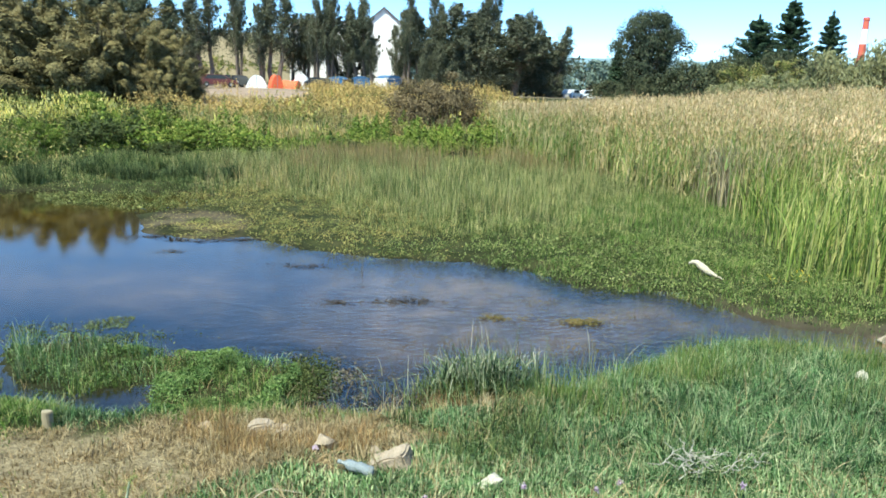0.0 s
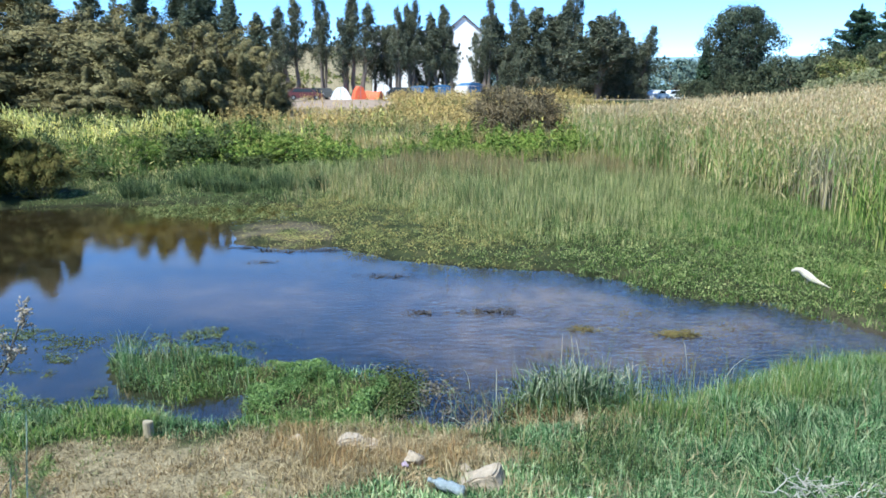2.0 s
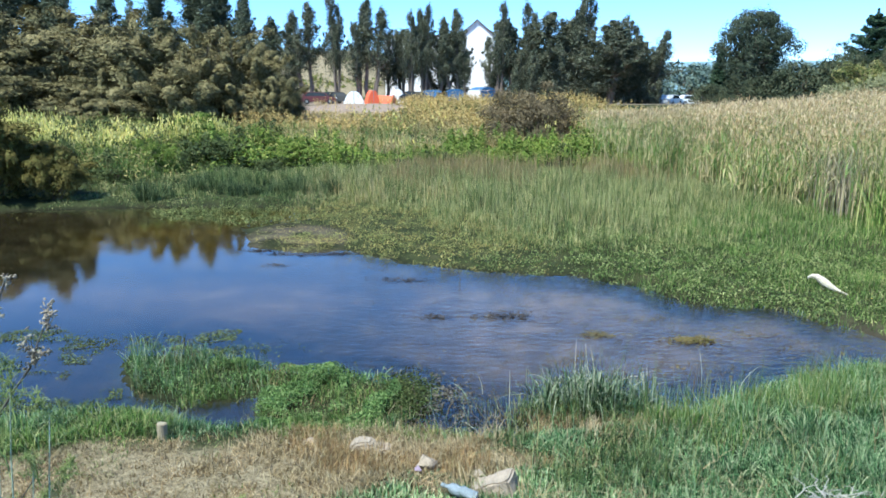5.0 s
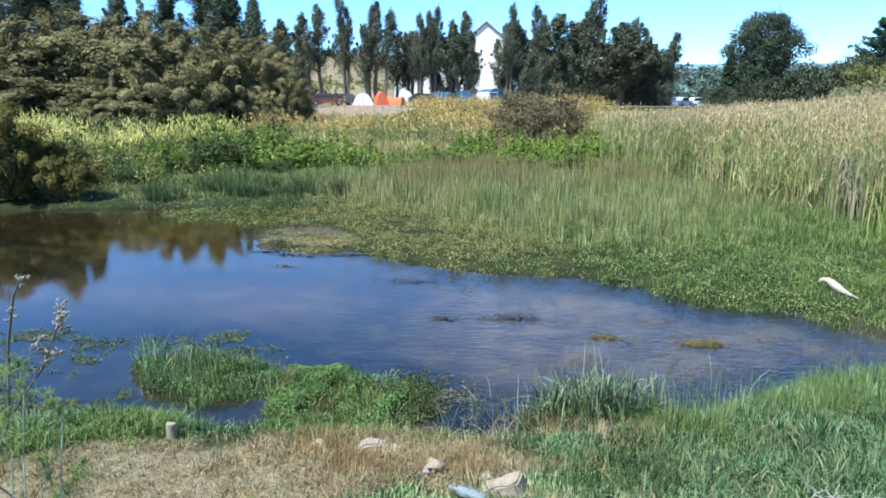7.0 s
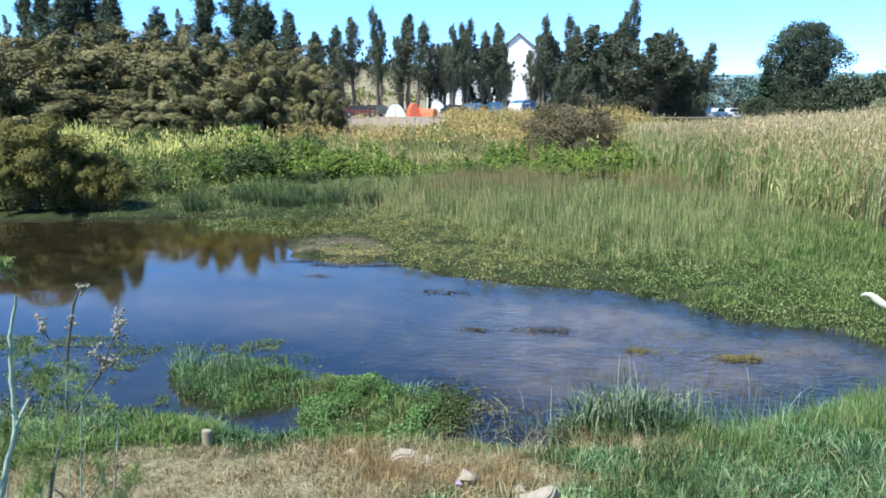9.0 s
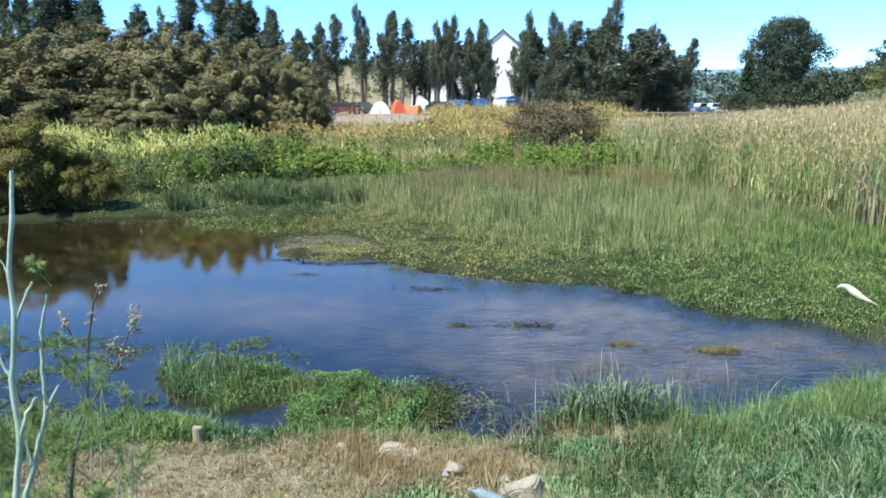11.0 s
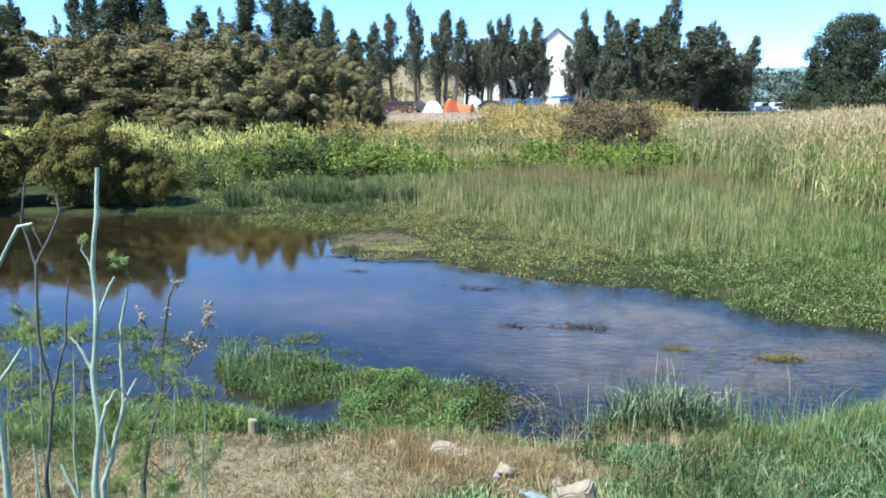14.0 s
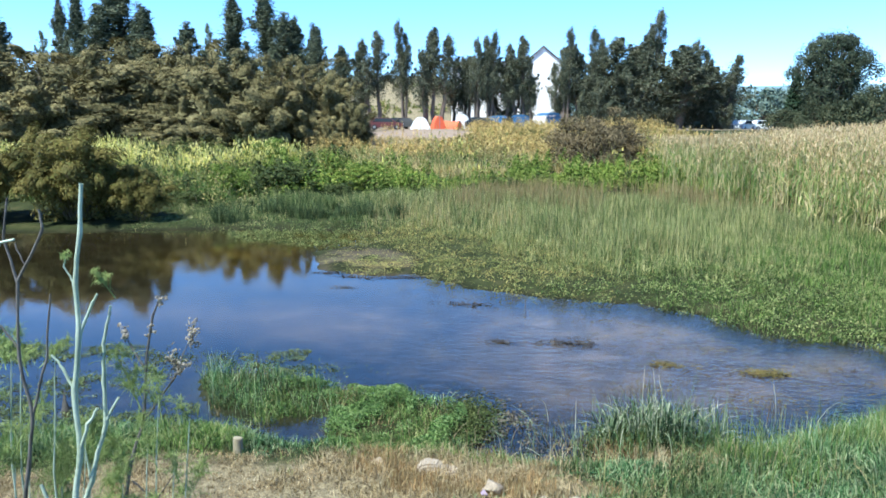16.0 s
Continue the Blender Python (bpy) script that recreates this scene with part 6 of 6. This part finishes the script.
stone(-1.38, 6.52, (0.14, 0.11, 0.1), 8, M_STONE, "small pale stone at the grass edge")
stone(6.37, 7.26, (0.22, 0.2, 0.24), 21, M_PALESTONE, "white stone standing in the bank grass", 0.3, -0.25)
stone(7.7, 8.72, (0.45, 0.2, 0.1), 10, M_STONE, "flat pale stone at the muddy inlet", 0.2)
stone(8.55, 9.5, (0.25, 0.2, 0.2), 11, M_STONE, "white stone beside the muddy inlet")
rock = stone(-6.15, 8.45, (0.36, 0.3, 0.95), 12, M_DARKROCK, "dark wet rock standing in shallow water", 0.2, 0.0)
rock.location.z = -0.33

post = thing("post", place(-2.94, 6.69), "short pale weathered post stump in grass", "post")
bm = bmesh.new()
bmesh.ops.create_cone(bm, cap_ends=True, segments=14, radius1=0.062, radius2=0.054, depth=0.34)
bmesh.ops.bevel(bm, geom=bm.edges[:], offset=0.008, segments=2, affect='EDGES')
for v in bm.verts:
    v.co += Vector((noise.noise(v.co * 9), noise.noise(v.co * 9 + Vector((5, 1, 2))), noise.noise(v.co * 11))) * 0.016
part("shaft", bm, M_CONCRETE, post)

drift = thing("driftwood", Matrix.Translation((7.36, 13.3, float(height(7.36, 13.3)) - 0.05)) @ Matrix.Scale(0.86, 4), "bleached white driftwood with a hooked end on the green shore", "driftwood")
part("log", tubes([([(-0.21, 0.24, 0.24), (-0.2, 0.235, 0.27), (-0.14, 0.2, 0.31), (-0.07, 0.14, 0.31), (-0.01, 0.06, 0.26), (0.05, -0.03, 0.2), (0.12, -0.12, 0.14), (0.2, -0.22, 0.1), (0.29, -0.32, 0.06), (0.37, -0.4, 0.03)],
                    [0.012, 0.03, 0.048, 0.066, 0.085, 0.092, 0.078, 0.05, 0.026, 0.01])], 12), M_DRIFT, drift)
for pts, rad in (([(-0.08, 0.12, 0.28), (-0.02, 0.05, 0.31), (0.05, -0.02, 0.28)], [0.02, 0.024, 0.01]), ([(0.02, 0.0, 0.18), (0.03, -0.02, 0.08), (0.03, -0.03, -0.03)], [0.03, 0.022, 0.016])):
    part("branch", tubes([(pts, rad)], 8), M_DRIFT, drift, "short broken bleached branch")

brush = thing("dead_branch", place(3.22, 5.14), "bleached dead twigs lying in the turf", "branch")
for k in range(30):
    a = rng.uniform(0, PI2)
    c = np.array([rng.normal(0, 0.27), rng.normal(0, 0.09), rng.uniform(0.07, 0.15)])
    e = c + np.array([math.cos(a) * 0.26, math.sin(a) * 0.16, rng.uniform(0.0, 0.17)])
    part("twig", tubes([(bend(c, e, 0.02, 6, 0.018), np.linspace(0.0066, 0.002, 6))], 5), M_PALETWIG, brush)


def stick(x, y, h, lean, label="thin dead reed standing in the water"):
    ob = thing("dead_reed", Matrix.Translation((x, y, 0)), label, "reed", "reeds in the water")
    part("stalk", tubes([(bend((0, 0, -0.25), (lean, 0.02, h), 0.01, 6, 0.006), np.linspace(0.009, 0.004, 6))], 5), M_TWIG, ob)


stick(0.28, 13.8, 0.34, 0.02)
for x, y, h, l in ((-0.55, 8.35, 0.3, 0.15), (-0.3, 8.2, 0.24, -0.1), (-0.1, 8.0, 0.2, 0.2), (0.45, 8.0, 0.3, -0.25), (0.6, 7.95, 0.26, -0.3), (0.85, 8.0, 0.32, -0.3), (3.3, 8.8, 0.35, 0.05), (-8.9, 9.0, 0.5, 0.05)):
    stick(x, y, h, l)


def litter(name, x, y, rx, ry, n, size, mat, label, category):
    P = np.stack([rng.normal(x, rx, n), rng.normal(y, ry, n), rng.uniform(0.002, 0.03, n)], -1)
    V, q = leaf_quads(P, rng.uniform(size * 0.6, size * 1.4, n), 0.4, 0.8)
    tagged(part(name, np_mesh(name, V, [q]), mat), label, category, kind="stuff")


litter("algae", 3.95, 10.68, 0.18, 0.1, 420, 0.06, M_ALGAE, "ochre clump of algae on the water", "algae")
litter("algae", 2.45, 10.95, 0.12, 0.09, 200, 0.05, M_ALGAE, "small brown algae clump on the water", "algae")
for x, y, n in ((3.6, 11.8, 90), (5.0, 11.0, 80), (3.7, 9.5, 90), (2.9, 10.9, 70), (1.9, 9.9, 60), (5.6, 10.3, 70)):
    litter("algae", x, y, 0.28, 0.14, n, 0.05, M_ALGAE, "thin brown weed drifting on the shallows", "algae")
litter("water_debris", -0.2, 11.9, 0.13, 0.06, 90, 0.07, M_DEBRIS, "dark plant debris in the water", "debris")
litter("water_debris", 1.05, 11.9, 0.3, 0.12, 170, 0.08, M_DEBRIS, "dark plant debris in the water", "debris")
litter("water_debris", -0.9, 14.4, 0.3, 0.1, 120, 0.07, M_DEBRIS, "dark plant debris near the far shore", "debris")
litter("water_debris", -3.9, 15.7, 0.2, 0.05, 50, 0.08, M_DEBRIS, "dark plant debris near the far shore", "debris")
for x, y in ((-4.7, 17.2), (-4.1, 16.9), (-3.5, 16.75), (-2.9, 16.85), (-2.3, 16.9)):
    litter("water_debris", x, y, 0.22, 0.07, 110, 0.07, M_DEBRIS, "dark rotting weed along the edge of the mud flat", "debris")
x, y = rng.uniform(-1.5, 6.5, 9000), rng.uniform(7.4, 12.5, 9000)
k = (shore(x, y) < -0.1) & (rng.uniform(0, 1, 9000) < 0.55 * smooth01(vnoise(x, y, 0.5, 112), 0.45, 0.75) * smooth01(10.5 - y + 0.3 * x, -1.5, 1.5))
P = np.stack([x[k], y[k], rng.uniform(0.003, 0.012, k.sum())], -1)
V, q = leaf_quads(P, rng.uniform(0.03, 0.08, len(P)), 0.3, 0.9)
tagged(part("water_specks", np_mesh("water_specks", V, [q]), M_DEBRIS), "dark specks of rotting weed floating on the shallows", "debris", kind="stuff")
n = 900
P = np.stack([rng.normal(-0.15, 0.33, n), rng.normal(8.45, 0.5, n), rng.uniform(0.004, 0.02, n)], -1)
V, q = leaf_quads(P[vnoise(P[:, 0], P[:, 1], 0.2, 117) > 0.4], 0.055, 0.5, 0.85)
tagged(part("floating_leaves", np_mesh("floating_leaves", V, [q]), M_DEADLEAF), "grey-brown dead leaves floating beside the cress", "debris", kind="stuff")
P = strew(16000, -5.8, -2.0, 16.6, 20.6, lambda x, y: smooth01(-poly_sd(x, y, MUDFLAT), -0.05, 0.3) * (0.15 + 0.85 * smooth01(0.5 * vnoise(x, y, 0.5, 111) + 0.7 * np.exp(-((x + 3.5) / 0.8) ** 2 - ((y - 17.7) / 0.8) ** 2), 0.3, 0.75)))
P[:, 2] = P[:, 2].clip(0.0, None) + 0.015
V, q = leaf_quads(P, rng.uniform(0.025, 0.055, len(P)), 0.6, 0.8)
tagged(part("mud_weed", np_mesh("mud_weed", V, [q]), M_CRESSOLIVE), "ochre weed over the mud flat", "pondweed", kind="stuff")

# grass tuft in the shallows
C = np.stack([rng.normal(1.72, 0.34, 44).clip(0.95, 2.6), rng.normal(8.1, 0.15, 44), np.full(44, 0.02)], -1)
P, out = tussocks(C, 10, 28, 0.06)
P[:, 2] = 0.01
n = len(P)
sward("water_tuft", P, rng.uniform(0.28, 0.78, n), rng.uniform(0.01, 0.024, n), 0.6, M_TUFT, "arching blue-green grass tuft in the shallows", seg=5, droop=0.22, away=out)
# inner blades take the dark grass colour to paint shade inside the tuft
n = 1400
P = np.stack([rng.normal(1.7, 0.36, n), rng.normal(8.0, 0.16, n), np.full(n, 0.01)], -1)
sward("tuft_core", P, rng.uniform(0.15, 0.4, n), rng.uniform(0.008, 0.016, n), 0.4, M_DARKGRASS, "inner blades of the grass tuft, coloured dark for shade", seg=3, droop=0.1)
n = 210
P = np.stack([rng.normal(1.75, 0.42, n), rng.normal(8.1, 0.2, n), np.full(n, 0.01)], -1)
sward("tuft_stalks", P, rng.uniform(0.5, 1.0, n), rng.uniform(0.005, 0.01, n), 0.3, M_TUFT, "tall pale stalks rising from the grass tuft", seg=4, droop=0.05)
n = 2200
P = np.stack([rng.normal(1.7, 0.42, n), rng.normal(7.86, 0.13, n), np.full(n, 0.01)], -1)
sward("tuft_thatch", P, rng.uniform(0.06, 0.24, n), rng.uniform(0.006, 0.012, n), 0.9, M_THATCH, "brown dead thatch under the grass tuft", seg=3, droop=0.2)
n = 80
P = np.stack([rng.uniform(-0.2, 1.3, n), rng.normal(7.95, 0.22, n), np.full(n, 0.0)], -1)
sward("shallows_stalks", P, rng.uniform(0.15, 0.5, n), rng.uniform(0.005, 0.009, n), 0.9, M_TUFT, "thin arching stems leaning over the shallows", seg=5, droop=0.15)
n = 40
P = np.stack([rng.uniform(2.6, 4.4, n), rng.uniform(8.1, 8.9, n), np.full(n, 0.0)], -1)
P[:, 1] += 0.45 * (P[:, 0] - 3.2)
sward("channel_stalks", P, rng.uniform(0.25, 0.75, n), rng.uniform(0.005, 0.009, n), 0.5, M_TUFT, "single thin stems standing along the channel", seg=4, droop=0.1)

# ---- fennel close to the camera ----
def fennel(stems, mat, label, fronds=(), seeds=()):
    """Jointed stems: each is its joints and the radii at its two ends."""
    ob = thing("fennel", Matrix(), label, "fennel", "fennel stems")
    for joints, r0, r1 in stems:
        pts = np.asarray(joints, float)
        n = len(pts)
        tt = np.linspace(0, n - 1, (n - 1) * 4 + 1)
        path = np.stack([np.interp(tt, np.arange(n), pts[:, c]) for c in range(3)], -1)
        path[1:-1] += rng.normal(0, 0.0008, (len(path) - 2, 3))
        rad = np.linspace(r0, r1, len(path)) * 0.74
        rad[4:-1:4] *= 1.25
        part("stem", tubes([(path, rad)], 10), mat, ob)
    for c, size, n in fronds:
        c = np.array(c)
        up = np.array([rng.normal(0, 0.5), rng.normal(0, 0.3), 0.8])
        up /= np.linalg.norm(up)
        spine = bend(c - up * size * 0.55, c + up * size * 0.5, 0.0, 6, size * 0.02)
        lines = [(spine, np.linspace(0.0012, 0.0006, 6))]
        for p in range(16):
            s = rng.uniform(0.15, 1) * 4.99
            root = spine[int(s)] + (spine[int(s) + 1] - spine[int(s)]) * (s % 1)
            out = rng.normal(0, 1, 3) * [1, 0.6, 0.5] + up * 0.5
            out *= size * rng.uniform(0.25, 0.5) * (1.15 - s / 6) / np.linalg.norm(out)
            pinna = bend(root, root + out, 0.08 * size, 5, size * 0.008)
            lines.append((pinna, np.linspace(0.0008, 0.0004, 5)))
            for h in range(int(n * 3.6 / 16)):
                f = rng.uniform(0.05, 1) * 3.99
                q0 = pinna[int(f)] + (pinna[int(f) + 1] - pinna[int(f)]) * (f % 1)
                q1 = q0 + out * 0.14 + rng.normal(0, size * 0.085, 3)
                lines.append((bend(q0, q1, 0.004, 4), np.linspace(0.0005, 0.00025, 4)))
        part("frond", tubes(lines, 3), M_FEATHER, ob, "fine green thread-like leaf")
    for c, size, n in seeds:
        c = np.array(c)
        lines, tips = [], []
        for p in range(max(5, n // 4)):
            d = rng.normal(0, 1, 3) * [0.7, 0.7, 1.0] + [0, 0, 0.5]
            tip = c + d * size * 0.42
            lines.append((bend(c - [0, 0, size * 0.5], tip, 0.002, 4), np.linspace(0.0009, 0.0006, 4)))
            tips.append(tip)
        for tip in np.repeat(tips, 5, 0) + rng.normal(0, size * 0.12, (len(tips) * 5, 3)):
            lines.append((tip + np.outer([-1, -0.3, 0.4, 1], rng.normal(0, 1, 3) * 0.0024), [0.0004, 0.0018, 0.0016, 0.0003]))
        part("seed_head", tubes(lines, 4), M_SEED, ob, "dry seed head")
    return ob


def foot(x, y, dx=0.0):
    return (x + dx, y, float(height(x, y)) - 0.05)


fennel([([foot(-0.9, 0.98), (-0.83, 0.95, 3.26), (-0.81, 0.95, 3.37), (-0.81, 0.95, 3.48), (-0.79, 0.95, 3.58), (-0.79, 0.95, 3.67), (-0.77, 0.95, 3.76), (-0.76, 0.95, 3.84)], 0.0075, 0.0042),
        ([(-0.79, 0.95, 3.58), (-0.76, 0.95, 3.64), (-0.75, 0.95, 3.655)], 0.004, 0.0025), ([(-0.81, 0.95, 3.48), (-0.825, 0.95, 3.52), (-0.845, 0.95, 3.545)], 0.004, 0.0022),
        ([(-0.81, 0.95, 3.37), (-0.79, 0.95, 3.42), (-0.77, 0.95, 3.45)], 0.0045, 0.003), ([(-0.79, 0.95, 3.67), (-0.805, 0.95, 3.70), (-0.80, 0.95, 3.715)], 0.002, 0.001)],
       M_FENNEL, "tall pale green fennel with branching stems", [((-0.735, 0.95, 3.67), 0.05, 60), ((-0.80, 0.95, 3.715), 0.03, 24)])
fennel([([foot(-0.93, 1.05), (-0.85, 1.0, 3.23), (-0.83, 1.0, 3.28), (-0.79, 1.0, 3.40), (-0.785, 1.0, 3.48), (-0.78, 1.0, 3.55), (-0.76, 1.0, 3.62)], 0.007, 0.003),
        ([(-0.79, 1.0, 3.40), (-0.76, 1.0, 3.45)], 0.004, 0.0028), ([(-0.83, 1.0, 3.28), (-0.835, 1.0, 3.34)], 0.0035, 0.002)],
       M_FENNEL, "green fennel stem with feathery leaf", [((-0.74, 1.0, 3.485), 0.11, 170)])
fennel([([foot(-1.03, 1.05), (-0.97, 1.0, 3.22), (-0.95, 1.0, 3.30), (-0.93, 1.0, 3.41), (-0.945, 1.0, 3.52), (-0.93, 1.0, 3.66), (-0.945, 1.0, 3.74), (-0.93, 1.0, 3.81)], 0.0055, 0.0022),
        ([(-0.93, 1.0, 3.66), (-0.87, 1.0, 3.755), (-0.875, 1.0, 3.79)], 0.0035, 0.0025), ([(-0.93, 1.0, 3.41), (-0.89, 1.0, 3.52), (-0.87, 1.0, 3.64)], 0.0035, 0.0018),
        ([(-0.945, 1.0, 3.54), (-0.985, 1.0, 3.60)], 0.003, 0.002), ([(-0.91, 1.0, 3.69), (-0.925, 1.0, 3.73)], 0.002, 0.0015)],
       M_FENNELDRY, "dead dark brown fennel stalk with forks")
fennel([([foot(-0.92, 1.2), (-0.86, 1.15, 3.14), (-0.84, 1.15, 3.24), (-0.80, 1.15, 3.34), (-0.79, 1.15, 3.45), (-0.765, 1.15, 3.56), (-0.745, 1.15, 3.60)], 0.006, 0.0022),
        ([(-0.80, 1.15, 3.34), (-0.73, 1.15, 3.43), (-0.69, 1.15, 3.52)], 0.0035, 0.0015), ([(-0.79, 1.15, 3.45), (-0.815, 1.15, 3.49), (-0.83, 1.15, 3.525)], 0.003, 0.0015),
        ([(-0.84, 1.15, 3.2), (-0.79, 1.15, 3.16), (-0.74, 1.15, 3.23)], 0.0025, 0.0012)],
       M_FENNELDRY, "dead fennel stalk carrying dry seed heads", (),
       [((-0.69, 1.15, 3.515), 0.03, 60), ((-0.718, 1.15, 3.455), 0.035, 70), ((-0.828, 1.15, 3.515), 0.025, 30), ((-0.75, 1.15, 3.585), 0.018, 14), ((-0.77, 1.15, 3.53), 0.015, 12)])
fennel([([foot(-1.0, 0.9), (-0.965, 0.9, 3.27), (-0.955, 0.9, 3.47), (-0.95, 0.9, 3.59), (-0.925, 0.9, 3.69), (-0.925, 0.9, 3.77), (-0.93, 0.9, 3.82)], 0.007, 0.0035),
        ([(-0.935, 0.9, 3.66), (-0.875, 0.9, 3.75), (-0.85, 0.9, 3.755)], 0.004, 0.0025), ([(-0.955, 0.9, 3.47), (-0.90, 0.9, 3.54)], 0.0045, 0.0025), ([(-0.96, 0.9, 3.3), (-0.99, 0.9, 3.36)], 0.003, 0.002)],
       M_FENNEL, "pale green fennel stem with stout forks", [((-0.89, 0.9, 3.56), 0.05, 60)])

# young feathery fennel low among the stems
for (x, y, z), size, n in (((-1.0, 1.08, 3.5), 0.09, 80), ((-0.93, 1.08, 3.5), 0.07, 60), ((-0.75, 1.12, 3.4), 0.1, 70), ((-1.0, 1.08, 3.35), 0.13, 150), ((-0.9, 1.1, 3.31), 0.13, 150), ((-1.04, 1.08, 3.27), 0.15, 170),
                           ((-0.77, 1.1, 3.31), 0.11, 80), ((-0.7, 1.14, 3.35), 0.09, 40), ((-0.96, 1.1, 3.22), 0.15, 170), ((-0.83, 1.1, 3.22), 0.12, 140), ((-0.73, 1.12, 3.25), 0.1, 60), ((-1.1, 1.1, 3.4), 0.12, 120),
                           ((-1.0, 1.14, 3.14), 0.16, 190), ((-0.88, 1.12, 3.15), 0.15, 180), ((-0.79, 1.12, 3.14), 0.13, 150), ((-0.72, 1.16, 3.17), 0.12, 110), ((-0.92, 1.14, 3.24), 0.14, 170), ((-1.05, 1.12, 3.5), 0.09, 90)):
    fennel([([foot(x - 0.05, y + 0.02), (x - 0.03, y, z - 0.25), (x, y, z)], 0.003, 0.0012)], M_FENNEL, "young fennel shoot with feathery green leaves", [((x, y, z), size, n)])
fennel([([foot(-0.95, 1.0), (-0.9, 1.0, 3.18), (-0.93, 1.0, 3.27)], 0.005, 0.004)], M_FENNEL, "broken pale green fennel stump")
fennel([([foot(-1.45, 4.32), (-1.47, 4.33, 0.8), (-1.465, 4.34, 0.98), (-1.43, 4.35, 1.15)], 0.022, 0.008), ([(-1.47, 4.33, 0.82), (-1.55, 4.34, 0.93), (-1.62, 4.35, 1.02)], 0.008, 0.004), ([(-1.467, 4.34, 0.93), (-1.4, 4.35, 0.98), (-1.34, 4.36, 1.0)], 0.006, 0.003),
        ([foot(-1.57, 4.3), (-1.62, 4.32, 0.8), (-1.67, 4.33, 0.97)], 0.01, 0.005), ([(-1.467, 4.335, 0.88), (-1.42, 4.34, 0.95)], 0.005, 0.003)],
       M_FENNEL, "pale fennel sapling at the edge of the turf", [((-1.43, 4.35, 1.13), 0.14, 90), ((-1.62, 4.35, 1.02), 0.14, 80), ((-1.36, 4.36, 1.0), 0.12, 60), ((-1.67, 4.33, 0.92), 0.16, 80)])

# dead stalk, bent dry stems and clover in the near turf
stalk = thing("dead_stalk", Matrix.Translation((-0.97, 4.28, float(height(-0.97, 4.28)))), "broken brown plant stalk with dark twigs in the turf", "stalk")
part("stem", tubes([(bend((0, 0, -0.05), (0.01, 0.03, 0.25), 0, 6, 0.004), np.array([0.022, 0.02, 0.019, 0.018, 0.017, 0.012]))], 9), M_BARK, stalk, "grey-brown broken stem")
for tip in ((-0.2, 0.2, 0.2), (0.1, -0.08, 0.06), (-0.06, 0.05, 0.27)):
    part("twig", tubes([(bend((0.01, 0.03, 0.23), tip, 0.03, 6, 0.006), np.linspace(0.005, 0.002, 6))], 5), M_TWIG, stalk, "thin dark twig")


def dry_stem(points, label):
    ob = thing("dry_stem", Matrix.Translation(points[0]), label, "stem", "bent dry stems")
    pts = np.array(points) - np.array(points[0])
    t = np.linspace(0, len(pts) - 1, 13)
    line = np.stack([np.interp(t, np.arange(len(pts)), pts[:, c]) for c in range(3)], -1)
    line[1:-1] = (line[:-2] + line[1:-1] * 2 + line[2:]) / 4
    part("stem", tubes([(line, np.linspace(0.008, 0.003, 13))], 6), M_DRIFT, ob)


dry_stem([(0.0, 4.3, 0.68), (0.13, 4.45, 0.74), (0.24, 4.58, 0.75), (0.36, 4.5, 0.72), (0.5, 4.42, 0.64)], "pale dry stem arched over the turf")
dry_stem([(0.46, 4.1, 0.8), (0.62, 4.15, 0.85), (0.8, 4.18, 0.84), (1.0, 4.18, 0.79), (1.22, 4.2, 0.74)], "pale dry stem lying over the turf")
dry_stem([(-0.77, 4.78, 0.5), (-0.7, 4.95, 0.6), (-0.58, 5.05, 0.62), (-0.32, 5.08, 0.54)], "pale arching dry stem beside the dry bank")


def clover(x, y, h):
    ob = thing("clover_flower", Matrix.Translation((x, y, float(height(x, y)))), "small lilac clover flower in the turf", "flower", "clover flowers")
    part("stem", tubes([(bend((0, 0, -0.02), (0.01, 0.01, h), 0, 4), np.full(4, 0.0025))], 5), M_GRASS, ob, "thin green stem")
    V, q = leaf_quads(np.array([0.01, 0.01, h]) + rng.normal(0, 0.011, (70, 3)), 0.022, 0.45)
    part("head", np_mesh("head", V, [q]), M_CLOVER, ob, "round lilac flower head")


for x, y, h in ((0.64, 4.7, 0.16), (0.56, 4.42, 0.14), (2.28, 4.8, 0.15), (1.47, 4.84, 0.14), (3.26, 4.62, 0.16), (2.05, 4.72, 0.13)):
    clover(x, y, h)
